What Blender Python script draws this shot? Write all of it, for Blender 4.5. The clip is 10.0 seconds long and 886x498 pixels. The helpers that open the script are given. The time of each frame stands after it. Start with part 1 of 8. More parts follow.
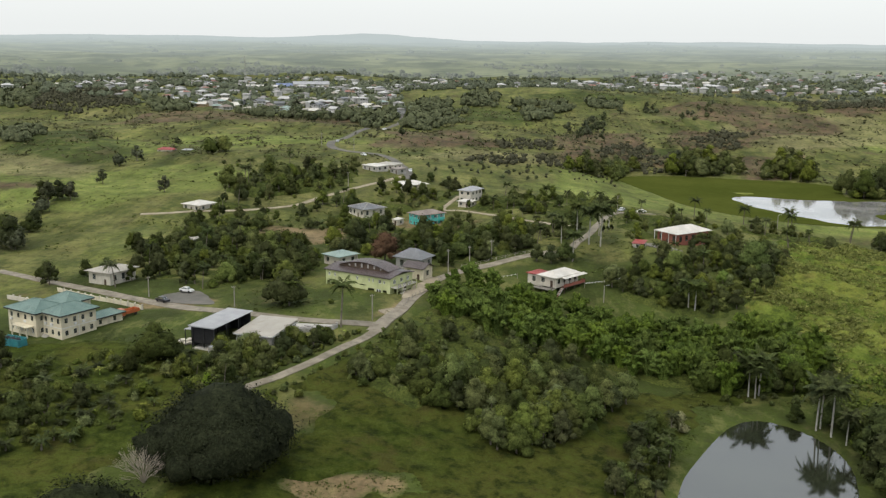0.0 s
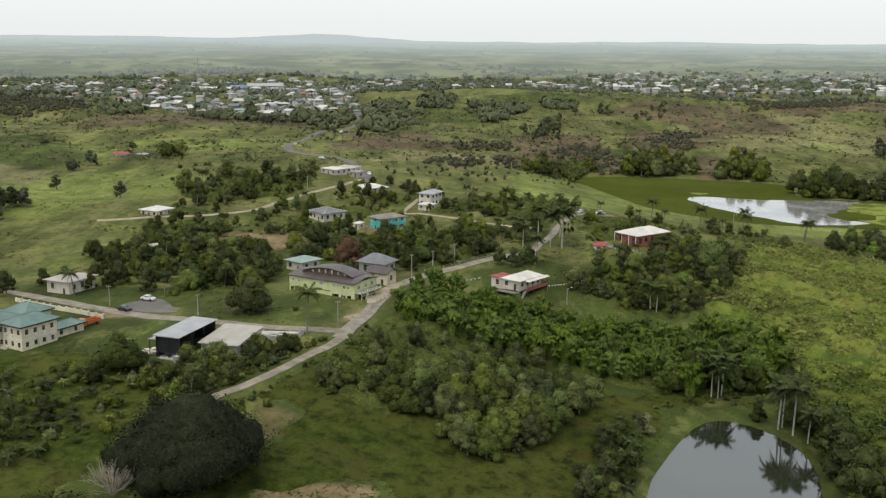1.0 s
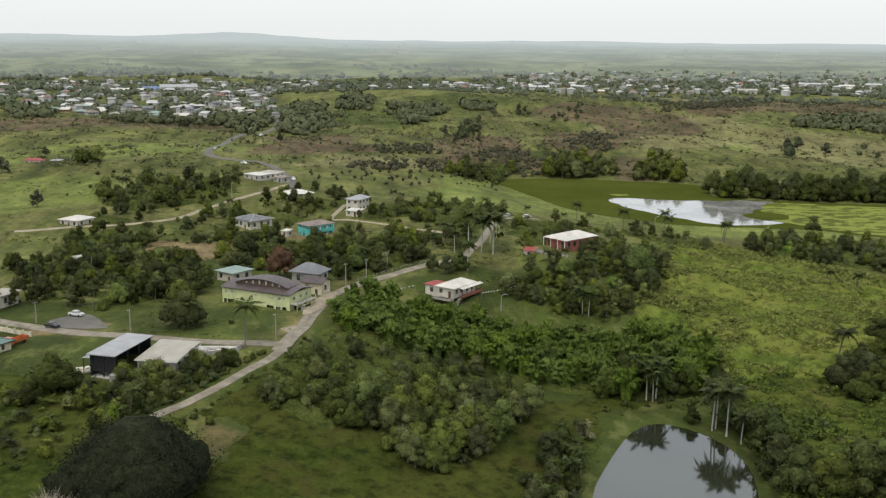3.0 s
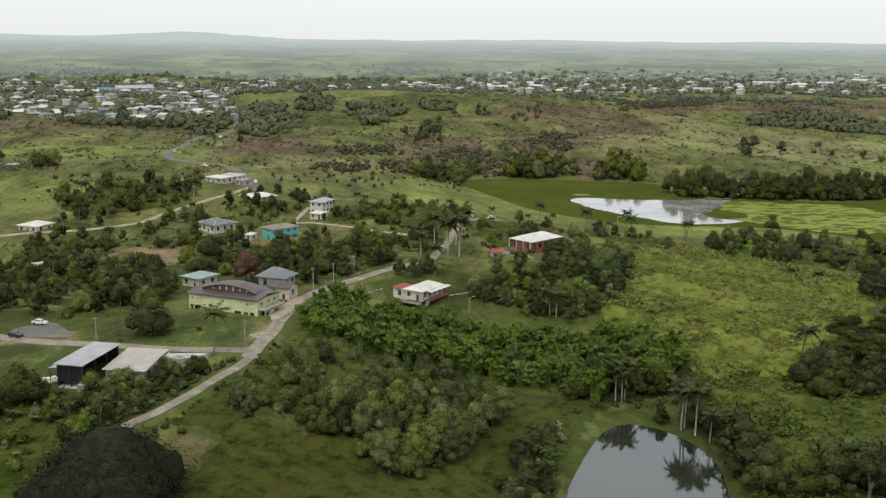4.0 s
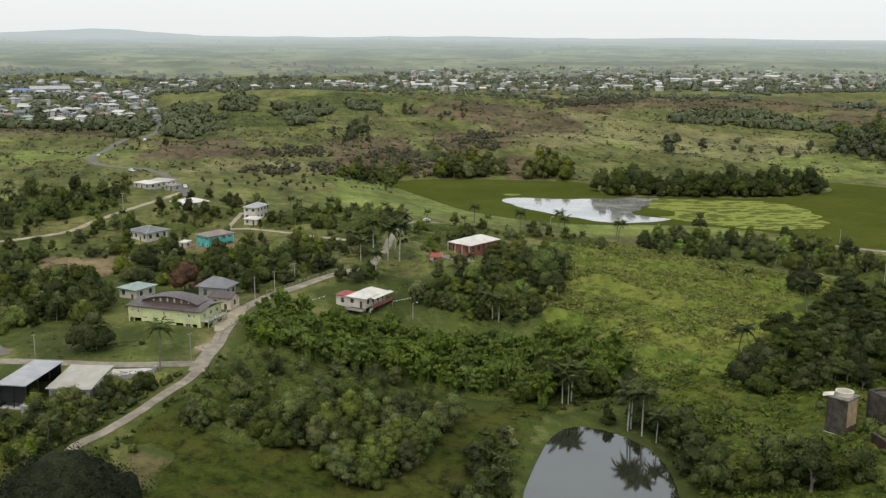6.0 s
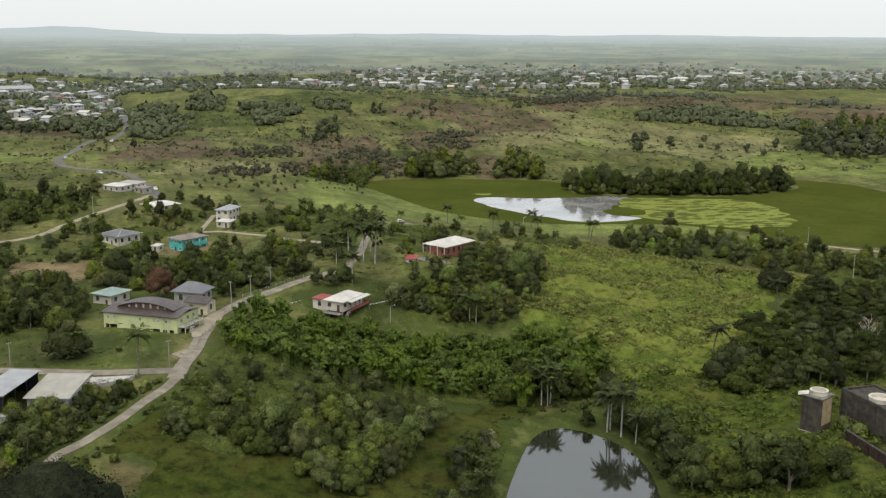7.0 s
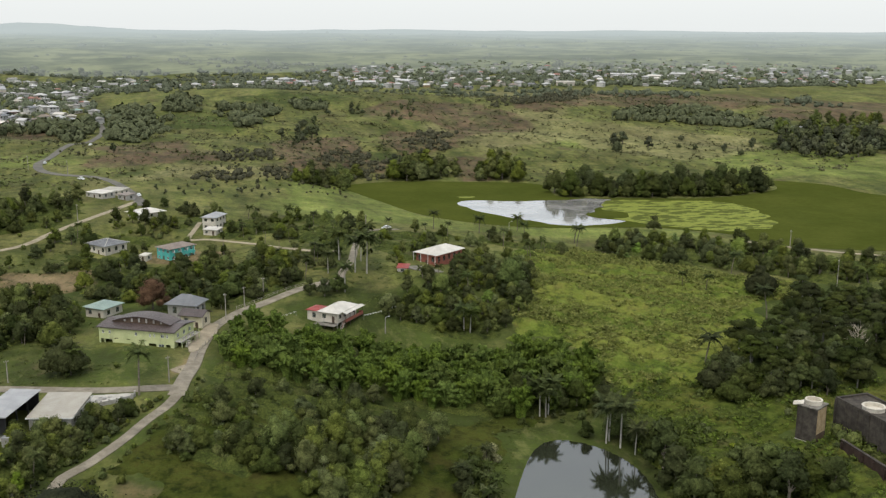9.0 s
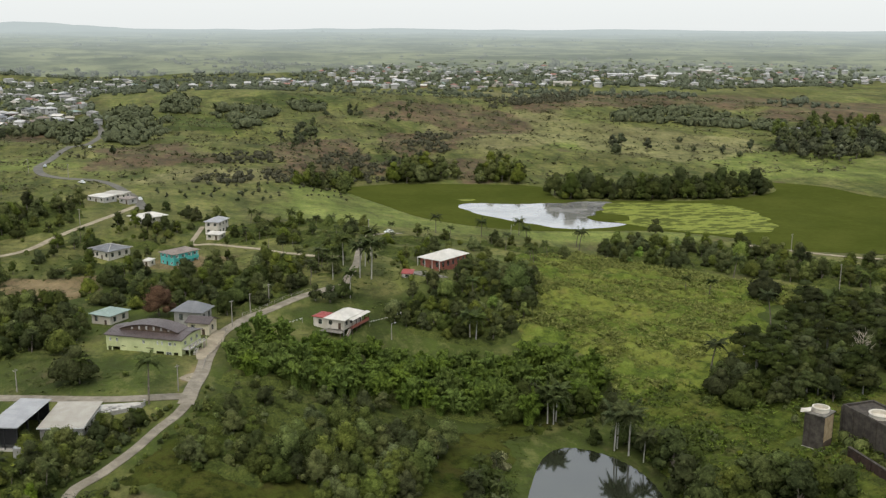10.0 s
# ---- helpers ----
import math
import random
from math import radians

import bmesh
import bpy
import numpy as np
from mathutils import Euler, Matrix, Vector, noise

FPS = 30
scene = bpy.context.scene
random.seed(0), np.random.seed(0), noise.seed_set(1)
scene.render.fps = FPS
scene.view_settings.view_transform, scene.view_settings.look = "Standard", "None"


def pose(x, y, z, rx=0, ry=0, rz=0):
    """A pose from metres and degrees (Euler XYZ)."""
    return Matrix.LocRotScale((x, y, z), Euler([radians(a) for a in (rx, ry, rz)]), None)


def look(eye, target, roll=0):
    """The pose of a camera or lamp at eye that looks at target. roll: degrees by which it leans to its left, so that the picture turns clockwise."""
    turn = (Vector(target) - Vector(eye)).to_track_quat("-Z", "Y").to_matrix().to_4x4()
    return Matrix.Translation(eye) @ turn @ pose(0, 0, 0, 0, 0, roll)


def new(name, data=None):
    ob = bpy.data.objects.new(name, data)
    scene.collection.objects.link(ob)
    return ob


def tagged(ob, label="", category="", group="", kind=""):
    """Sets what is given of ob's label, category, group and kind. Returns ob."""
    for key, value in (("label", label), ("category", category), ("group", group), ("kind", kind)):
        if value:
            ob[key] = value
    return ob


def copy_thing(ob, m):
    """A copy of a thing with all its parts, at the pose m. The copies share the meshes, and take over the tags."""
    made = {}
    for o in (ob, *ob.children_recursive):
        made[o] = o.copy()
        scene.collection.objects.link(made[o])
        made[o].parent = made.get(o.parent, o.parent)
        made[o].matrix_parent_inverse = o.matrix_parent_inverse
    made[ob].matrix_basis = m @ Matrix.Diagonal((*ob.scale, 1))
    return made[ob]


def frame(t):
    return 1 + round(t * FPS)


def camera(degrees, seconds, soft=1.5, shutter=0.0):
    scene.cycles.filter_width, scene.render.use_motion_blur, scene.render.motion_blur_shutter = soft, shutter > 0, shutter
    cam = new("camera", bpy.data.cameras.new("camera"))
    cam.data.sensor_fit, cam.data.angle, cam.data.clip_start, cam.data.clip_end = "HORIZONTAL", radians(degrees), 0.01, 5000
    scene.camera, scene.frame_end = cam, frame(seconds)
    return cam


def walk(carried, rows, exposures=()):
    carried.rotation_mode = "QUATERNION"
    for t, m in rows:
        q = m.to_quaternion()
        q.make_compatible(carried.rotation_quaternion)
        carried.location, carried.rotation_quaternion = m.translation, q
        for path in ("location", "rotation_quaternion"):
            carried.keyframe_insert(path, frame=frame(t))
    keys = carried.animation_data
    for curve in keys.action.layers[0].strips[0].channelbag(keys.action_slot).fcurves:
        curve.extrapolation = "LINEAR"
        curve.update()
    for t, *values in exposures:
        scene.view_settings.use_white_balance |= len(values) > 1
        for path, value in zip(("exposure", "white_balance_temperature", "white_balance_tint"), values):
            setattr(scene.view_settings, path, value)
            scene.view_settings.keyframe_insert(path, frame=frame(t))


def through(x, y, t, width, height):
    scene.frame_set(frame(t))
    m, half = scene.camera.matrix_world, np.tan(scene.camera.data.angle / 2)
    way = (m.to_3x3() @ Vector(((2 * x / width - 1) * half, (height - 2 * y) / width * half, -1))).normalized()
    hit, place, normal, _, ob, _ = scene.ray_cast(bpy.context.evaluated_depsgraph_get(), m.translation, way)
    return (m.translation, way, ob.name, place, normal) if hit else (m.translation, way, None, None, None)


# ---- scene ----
cam = camera(48.0, 10.0, soft=1.3)
PATH = [
    (0, (15.567, 4.943, 69.181), (15.432, 6.898, 68.778), 0.6),
    (0.5, (14.3, 4.766, 69.842), (14.213, 6.724, 69.44), 0.5),
    (1, (12.873, 4.539, 70.623), (12.829, 6.497, 70.221), 0.5),
    (1.5, (11.424, 4.364, 71.297), (11.419, 6.323, 70.896), 0.5),
    (2, (9.948, 4.343, 72.097), (9.989, 6.302, 71.694), 0.5),
    (2.5, (8.51, 4.288, 73.049), (8.594, 6.245, 72.645), 0.6),
    (4, (4.356, 4.278, 75.176), (4.565, 6.226, 74.77), 0.5),
    (4.5, (2.898, 4.41, 76.029), (3.147, 6.352, 75.621), 0.5),
    (5, (1.426, 4.213, 76.875), (1.714, 6.149, 76.465), 0.4),
    (5.5, (-0.229, 4.44, 77.613), (0.097, 6.37, 77.202), 0.4),
    (7, (-4.892, 4.872, 80.196), (-4.464, 6.78, 79.778), 0.3),
    (7.5, (-6.427, 5.233, 81.365), (-5.975, 7.135, 80.944), 0.3),
    (8, (-8.255, 5.214, 82.73), (-7.786, 7.112, 82.307), 0.3),
    (8.5, (-9.867, 5.484, 83.977), (-9.39, 7.379, 83.552), 0.3),
    (9, (-11.575, 5.97, 85.262), (-11.093, 7.863, 84.834), 0.2),
    (9.5, (-13.221, 6.644, 86.359), (-12.736, 8.536, 85.93), 0.3),
    (10, (-14.955, 6.648, 87.861), (-14.463, 8.538, 87.43), 0.2),
]
walk(cam, [(t, look(e, g, r)) for t, e, g, r in PATH])


# ---- daylight: a bright overcast sky with a wide, weak sun behind thin cloud ----
SUN_HEIGHT, SUN_TURN = 62.0, 215.0
world = bpy.data.worlds.new("overcast_sky")
scene.world = world
world.use_nodes = True
wn, wl = world.node_tree.nodes, world.node_tree.links
wn.clear()
sky = wn.new("ShaderNodeTexSky")
sky.sky_type, sky.sun_disc = "NISHITA", False
sky.sun_elevation, sky.sun_rotation = radians(SUN_HEIGHT), radians(SUN_TURN)
sky.air_density, sky.dust_density, sky.ozone_density = 1.0, 4.0, 1.0
clear = wn.new("ShaderNodeBackground")
clear.inputs["Strength"].default_value = 0.06
cloud = wn.new("ShaderNodeBackground")
cloud.inputs["Color"].default_value = (0.85, 0.88, 0.875, 1)
cloud.inputs["Strength"].default_value = 0.95
both = wn.new("ShaderNodeAddShader")
w_out = wn.new("ShaderNodeOutputWorld")
wl.new(sky.outputs[0], clear.inputs["Color"])
wl.new(clear.outputs[0], both.inputs[0])
wl.new(cloud.outputs[0], both.inputs[1])
wl.new(both.outputs[0], w_out.inputs["Surface"])
sun = new("sun", bpy.data.lights.new("sun", "SUN"))
sun.data.energy, sun.data.angle, sun.data.color = 1.4, radians(40), (1.0, 0.96, 0.9)
sun.matrix_world = pose(0, 0, 200, 90 - SUN_HEIGHT, 0, 180 - SUN_TURN)


from mathutils.geometry import tessellate_polygon
# ---- materials ----
class Nodes:
    """A few short names for the nodes of one material."""

    def __init__(self, name):
        self.mat = bpy.data.materials.new(name)
        self.mat.use_nodes = True
        self.tree = self.mat.node_tree
        self.tree.nodes.clear()
        self.out = self.tree.nodes.new("ShaderNodeOutputMaterial")

    def add(self, kind, **inputs):
        node = self.tree.nodes.new("ShaderNode" + kind)
        for key, value in inputs.items():
            self.put(node.inputs[key.replace("_", " ")], value)
        return node

    def put(self, socket, value):
        if isinstance(value, bpy.types.NodeSocket):
            self.tree.links.new(value, socket)
        else:
            socket.default_value = (*value, 1) if isinstance(value, tuple) and len(value) == 3 and socket.type == "RGBA" else value

    def where(self):
        return self.add("NewGeometry").outputs["Position"]

    def noise(self, scale, at=None, detail=4.0, rough=0.6):
        node = self.add("TexNoise", Scale=scale, Detail=detail, Roughness=rough)
        self.put(node.inputs["Vector"], at or self.where())
        return node.outputs["Fac"]

    def span(self, value, a, b, c=0.0, d=1.0):
        node = self.tree.nodes.new("ShaderNodeMapRange")
        for n, v in enumerate((value, a, b, c, d)):
            self.put(node.inputs[n], v)
        return node.outputs[0]

    def mix(self, k, a, b, how="MIX"):
        node = self.tree.nodes.new("ShaderNodeMix")
        node.data_type, node.blend_type = "RGBA", how
        self.put(node.inputs["Factor"], k)
        self.put(node.inputs[6], a)
        self.put(node.inputs[7], b)
        return node.outputs[2]

    def math(self, how, a, b=0.0):
        node = self.tree.nodes.new("ShaderNodeMath")
        node.operation = how
        self.put(node.inputs[0], a)
        self.put(node.inputs[1], b)
        return node.outputs[0]

    def bump(self, height, strength, distance):
        return self.add("Bump", Height=height, Strength=strength, Distance=distance).outputs[0]

    def finish(self, colour, rough=0.8, metal=0.0, gloss=0.3, normal=None, through=0.0):
        p = self.add("BsdfPrincipled", Base_Color=colour, Roughness=rough, Metallic=metal)
        p.inputs["Specular IOR Level"].default_value = gloss
        if normal:
            self.put(p.inputs["Normal"], normal)
        end = p.outputs[0]
        if through:
            t = self.add("BsdfTranslucent", Color=colour)
            m = self.add("MixShader", Fac=through)
            self.put(m.inputs[1], end)
            self.put(m.inputs[2], t.outputs[0])
            end = m.outputs[0]
        self.put(self.out.inputs["Surface"], end)
        return self.mat


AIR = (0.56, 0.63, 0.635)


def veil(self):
    """Haze painted as a glow in the backdrop's materials, thicker with distance."""
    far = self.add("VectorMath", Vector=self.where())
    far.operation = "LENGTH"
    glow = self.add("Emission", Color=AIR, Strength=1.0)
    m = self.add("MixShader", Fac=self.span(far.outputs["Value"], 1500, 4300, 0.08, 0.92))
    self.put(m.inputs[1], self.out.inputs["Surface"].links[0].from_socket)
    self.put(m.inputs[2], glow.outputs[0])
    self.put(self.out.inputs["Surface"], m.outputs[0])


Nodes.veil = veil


def surface(name, dark, light, size=2.0, rough=0.8, relief=0.02, metal=0.0, gloss=0.3, stain=None, stain_much=0.4, streak=0.0):
    """A weathered surface: two colours wandering over size metres, fine grain, and stains of a colour of their own."""
    n = Nodes(name)
    at = n.where()
    broad = n.span(n.noise(1.0 / size, at), 0.35, 0.65)
    fine = n.noise(9.0 / size, at, 5.0, 0.7)
    colour = n.mix(broad, dark, light)
    colour = n.mix(n.span(fine, 0.3, 0.7, 0.0, 0.35), colour, tuple(0.55 * c for c in dark))
    if stain:
        stretched = n.add("Mapping", Vector=at, Scale=(1.0, 1.0, 0.2 if streak else 1.0)).outputs[0]
        spots = n.span(n.noise(1.3 / size, stretched, 6.0, 0.75), 0.52, 0.68, 0.0, stain_much)
        colour = n.mix(spots, colour, stain)
    return n.finish(colour, rough, metal, gloss, n.bump(fine, 0.5, relief))


def sheeting(name, dark, light, pitch=0.25, rough=0.45, metal=0.0, along=(1, 0, 0), rust=(0.16, 0.07, 0.03), rust_much=0.3):
    """Ribbed roof sheets with lap lines, fading and rust."""
    n = Nodes(name)
    at = n.add("TexCoord").outputs["Object"]
    ribs = n.add("TexWave", Vector=at, Scale=1.0 / pitch / 6.28 * 3.1416)
    ribs.bands_direction = "X" if along[0] else "Y"
    sheets = n.add("TexBrick", Vector=at, Scale=1.0)
    sheets.inputs["Brick Width"].default_value, sheets.inputs["Row Height"].default_value = 0.85, 3.2
    sheets.inputs["Mortar Size"].default_value = 0.03
    for key, v in (("Color1", 0.0), ("Color2", 1.0), ("Mortar", 0.4)):
        sheets.inputs[key].default_value = (v, v, v, 1)
    tone = n.math("MULTIPLY_ADD", n.noise(0.35, at), 0.6)
    colour = n.mix(n.span(n.noise(0.3, at), 0.35, 0.65), dark, light)
    colour = n.mix(n.math("MULTIPLY", sheets.outputs[0], 0.16), colour, tuple(0.7 * c for c in dark))
    colour = n.mix(n.span(n.noise(0.8, at, 6.0, 0.8), 0.55, 0.72, 0.0, rust_much), colour, rust)
    return n.finish(colour, rough, metal, 0.4, n.bump(ribs.outputs["Fac"], 0.6, 0.03))


def foliage(name, dark, light, through=0.18, spread=0.38, rough=0.85, haze=False, vary=1.0, speck=1.9):
    """Leaves: light and dark sprays finer than the clumps, each clump of its own shade, each plant of its own tint."""
    n = Nodes(name)
    at = n.where()
    leaf = n.math("ADD", n.math("MULTIPLY", n.add("NewGeometry").outputs["Random Per Island"], 0.26), n.span(n.noise(0.45, at, 3.0), 0.36, 0.64, 0.0, 0.74))
    plant_tint = n.add("ObjectInfo").outputs["Random"]
    colour = n.mix(leaf, dark, light)
    spray = n.span(n.noise(speck, at, 3.0, 0.7), 0.34, 0.66, 0.52, 1.48)
    tint = n.add("HueSaturation", Color=colour)
    n.put(tint.inputs["Hue"], n.span(plant_tint, 0, 1, 0.5 - 0.013 * vary, 0.5 + 0.013 * vary))
    n.put(tint.inputs["Value"], n.math("MULTIPLY", spray, n.span(n.math("FRACT", n.math("MULTIPLY", plant_tint, 7.31)), 0, 1, 1 - spread, 1 + spread)))
    n.put(tint.inputs["Saturation"], n.span(n.math("FRACT", n.math("MULTIPLY", plant_tint, 3.77)), 0, 1, 1 - 0.22 * vary, 1 + 0.08 * vary))
    mat = n.finish(tint.outputs[0], rough, 0.0, 0.05, None, through)
    if haze:
        n.veil()
    return mat


LEAF = {
    "tree": foliage("tree_leaves", (0.048, 0.062, 0.014), (0.126, 0.145, 0.034)),
    "shade": foliage("shade_tree_leaves", (0.028, 0.037, 0.010), (0.068, 0.082, 0.022)),
    "bush": foliage("bush_leaves", (0.056, 0.072, 0.019), (0.126, 0.146, 0.040)),
    "bamboo": foliage("bamboo_leaves", (0.044, 0.070, 0.012), (0.118, 0.164, 0.027), 0.18, 0.16, vary=0.4),
    "palm": foliage("palm_fronds", (0.030, 0.041, 0.012), (0.080, 0.098, 0.028)),
    "banana": foliage("banana_leaves", (0.080, 0.100, 0.015), (0.200, 0.220, 0.045), 0.3),
    "red": foliage("bronze_leaves", (0.072, 0.036, 0.020), (0.150, 0.078, 0.044), spread=0.1),
    "pale": foliage("pale_bush_leaves", (0.130, 0.125, 0.060), (0.240, 0.225, 0.115)),
    "bright": foliage("bright_tree_leaves", (0.070, 0.110, 0.015), (0.170, 0.230, 0.036)),
    # town trees: haze put into the base colour as a paler, greyer green
    "far": foliage("haze_paled_far_leaves", (0.052, 0.064, 0.040), (0.102, 0.116, 0.070), 0.1, speck=0.7),
    "weed": foliage("weed_leaves", (0.046, 0.061, 0.011), (0.086, 0.103, 0.019), 0.1, 0.2),
    "dome": foliage("dome_tree_leaves", (0.014, 0.018, 0.008), (0.034, 0.041, 0.016), 0.15, 0.1),
    # hillside trees: greyed green that carries some haze in the colour
    "field": foliage("haze_paled_field_leaves", (0.050, 0.060, 0.030), (0.105, 0.116, 0.056), 0.12, speck=1.0),
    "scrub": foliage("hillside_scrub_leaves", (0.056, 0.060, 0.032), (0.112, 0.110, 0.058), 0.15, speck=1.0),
    # hedge belts: lightened and greyed in the colour to suggest haze
    "hedge": foliage("haze_paled_hedge_leaves", (0.046, 0.056, 0.032), (0.098, 0.108, 0.060), 0.1, 0.3, speck=0.8),
    # pale base colour plus the veil's glow: haze painted onto the leaves
    "haze": foliage("hazed_distant_leaves", (0.09, 0.105, 0.08), (0.17, 0.18, 0.14), 0.1, 0.3, haze=True, speck=0.3),
    "grass": foliage("tall_grass_blades", (0.112, 0.142, 0.024), (0.200, 0.222, 0.048), 0.3, 0.2, speck=0.7),
}
BARK = surface("bark", (0.10, 0.085, 0.065), (0.22, 0.19, 0.15), 1.0, 0.9, 0.03)
PALE_BARK = surface("pale_palm_bark", (0.27, 0.255, 0.22), (0.44, 0.42, 0.37), 1.5, 0.8, 0.01, stain=(0.2, 0.19, 0.16))
DEAD_WOOD = surface("dead_wood", (0.28, 0.24, 0.19), (0.46, 0.40, 0.33), 1.0, 0.9, 0.02)
ASPHALT = surface("worn_asphalt", (0.175, 0.152, 0.114), (0.300, 0.266, 0.205), 3.0, 0.9, 0.01, stain=(0.09, 0.088, 0.070), stain_much=0.65)
DARK_ASPHALT = surface("dark_asphalt", (0.100, 0.094, 0.080), (0.160, 0.150, 0.128), 6.0, 0.85, 0.01, stain=(0.07, 0.07, 0.07))
TRACK = surface("dirt_track", (0.24, 0.20, 0.14), (0.38, 0.33, 0.24), 4.0, 0.95, 0.03, stain=(0.12, 0.14, 0.06))


def make_ground_material():
    n = Nodes("meadow_ground")
    at = n.where()
    cover = n.add("Attribute")
    cover.attribute_name = "cover"
    kinds = n.add("SeparateColor", Color=cover.outputs["Color"])
    weedy = cover.outputs["Alpha"]
    big, mid, fine = n.noise(0.009, at, 6.0, 0.62), n.noise(0.07, at, 7.0, 0.68), n.noise(0.9, at, 6.0, 0.7)
    clumps = n.noise(0.28, at, 5.0, 0.62)
    green = n.mix(n.span(big, 0.40, 0.60), (0.068, 0.085, 0.015), (0.146, 0.156, 0.036))
    blot = n.noise(1.0, n.add("Mapping", Vector=at, Scale=(0.055, 0.016, 0.02), Rotation=(0, 0, 0.1)).outputs[0], 6.0, 0.68)
    green = n.mix(n.span(blot, 0.47, 0.57, 0.0, 0.85), green, (0.180, 0.168, 0.058))
    green = n.mix(n.span(blot, 0.47, 0.38, 0.0, 0.85), green, (0.044, 0.058, 0.016))
    green = n.mix(n.span(mid, 0.44, 0.60, 0.0, 0.85), green, (0.062, 0.080, 0.019))
    green = n.mix(n.span(n.noise(0.025, at, 7.0, 0.72), 0.52, 0.64, 0.0, 0.7), green, (0.185, 0.165, 0.070))
    bands = n.noise(1.0, n.add("Mapping", Vector=at, Scale=(0.006, 0.045, 0.02), Rotation=(0, 0, 0.25)).outputs[0], 5.0, 0.6)
    green = n.mix(n.span(bands, 0.42, 0.60, 0.0, 0.3), green, (0.160, 0.168, 0.050))
    green = n.mix(n.span(bands, 0.50, 0.36, 0.0, 0.3), green, (0.058, 0.073, 0.020))
    lush = n.mix(n.span(mid, 0.38, 0.62), (0.106, 0.140, 0.027), (0.200, 0.226, 0.058))
    weeds = n.mix(n.span(mid, 0.38, 0.62), (0.030, 0.043, 0.008), (0.058, 0.081, 0.014))
    weeds = n.mix(n.span(n.noise(0.04, at, 6.0, 0.7), 0.50, 0.62, 0.0, 0.7), weeds, (0.075, 0.094, 0.020))
    weeds = n.mix(n.span(clumps, 0.50, 0.66, 0.0, 0.5), weeds, (0.032, 0.044, 0.010))
    burnt = n.mix(n.span(mid, 0.38, 0.62), (0.066, 0.044, 0.031), (0.160, 0.100, 0.064))
    burnt = n.mix(n.span(n.noise(1.0, n.add("Mapping", Vector=at, Scale=(0.06, 0.022, 0.02)).outputs[0], 7.0, 0.72), 0.48, 0.58, 0.0, 0.7), burnt, (0.096, 0.098, 0.036))
    soil = n.mix(n.span(mid, 0.38, 0.62), (0.150, 0.105, 0.055), (0.270, 0.198, 0.110))
    patchy = n.math("MULTIPLY_ADD", mid, 0.9)
    patchy.node.inputs[2].default_value = -0.45

    ragged = n.noise(0.03, at, 7.0, 0.72)

    def edge(k):
        return n.span(n.math("ADD", k, n.math("ADD", patchy, n.math("MULTIPLY", ragged, 1.1))), 0.75, 1.2)

    colour = n.mix(edge(weedy), green, weeds)
    colour = n.mix(edge(kinds.outputs[2]), colour, lush)
    dry = n.add("Attribute")
    dry.attribute_name = "dry"
    straw = n.mix(n.span(mid, 0.36, 0.64), (0.150, 0.140, 0.058), (0.265, 0.235, 0.115))
    colour = n.mix(n.math("MULTIPLY", edge(dry.outputs["Fac"]), 0.75), colour, straw)
    ashy = n.math("ADD", kinds.outputs[0], n.span(n.noise(1.0, n.add("Mapping", Vector=at, Scale=(0.035, 0.012, 0.02)).outputs[0], 7.0, 0.7), 0.35, 0.65, -0.38, 0.34))
    colour = n.mix(edge(ashy), colour, burnt)
    colour = n.mix(edge(kinds.outputs[1]), colour, soil)
    tufts = n.noise(1.0, n.add("Mapping", Vector=at, Scale=(0.16, 0.07, 0.1)).outputs[0], 6.0, 0.75)
    colour = n.mix(n.span(tufts, 0.52, 0.64, 0.0, 0.6), colour, (0.052, 0.062, 0.021))
    colour = n.mix(n.span(tufts, 0.48, 0.38, 0.0, 0.4), colour, (0.185, 0.178, 0.066))
    colour = n.mix(n.span(clumps, 0.53, 0.66, 0.0, 0.6), colour, (0.043, 0.053, 0.016))
    colour = n.mix(n.span(fine, 0.3, 0.75, 0.0, 0.5), colour, (0.035, 0.043, 0.014))
    mottle = n.noise(1.0, n.add("Mapping", Vector=at, Scale=(0.030, 0.011, 0.02), Rotation=(0, 0, 0.15)).outputs[0], 8.0, 0.74)
    worn = n.add("HueSaturation", Color=colour, Value=n.span(mottle, 0.36, 0.64, 0.62, 1.42))
    colour = worn.outputs[0]
    rough = n.math("ADD", n.math("MULTIPLY", fine, 0.5), n.math("MULTIPLY", mid, 1.6))
    return n.finish(colour, 0.95, 0.0, 0.1, n.bump(rough, 0.9, 0.5))


def make_grass_blanket(name, k):
    n = Nodes(name)
    at = n.where()

    def shade(r, g, b):
        return (k * r, k * g, k * b)

    broad, mid, fine = n.noise(0.045, at, 5.0, 0.65), n.noise(0.3, at, 6.0, 0.68), n.noise(2.0, at, 5.0, 0.7)
    colour = n.mix(n.span(broad, 0.42, 0.58), shade(0.074, 0.102, 0.016), shade(0.145, 0.155, 0.032))
    colour = n.mix(n.span(mid, 0.50, 0.66, 0.0, 0.8), colour, shade(0.145, 0.180, 0.034))
    colour = n.mix(n.span(mid, 0.50, 0.36, 0.0, 0.85), colour, shade(0.028, 0.041, 0.010))
    colour = n.mix(n.span(n.noise(0.09, at, 6.0, 0.7), 0.56, 0.66, 0.0, 0.6), colour, shade(0.135, 0.118, 0.036))
    colour = n.mix(n.span(fine, 0.40, 0.70, 0.0, 0.42), colour, shade(0.036, 0.050, 0.012))
    return n.finish(colour, 0.95, 0.0, 0.05, n.bump(n.math("ADD", fine, n.math("MULTIPLY", mid, 1.5)), 0.9, 0.35))


BLANKET = make_grass_blanket("tall_grass_blanket", 1.2)
BANK_BLANKET = make_grass_blanket("bank_grass_blanket", 0.74)
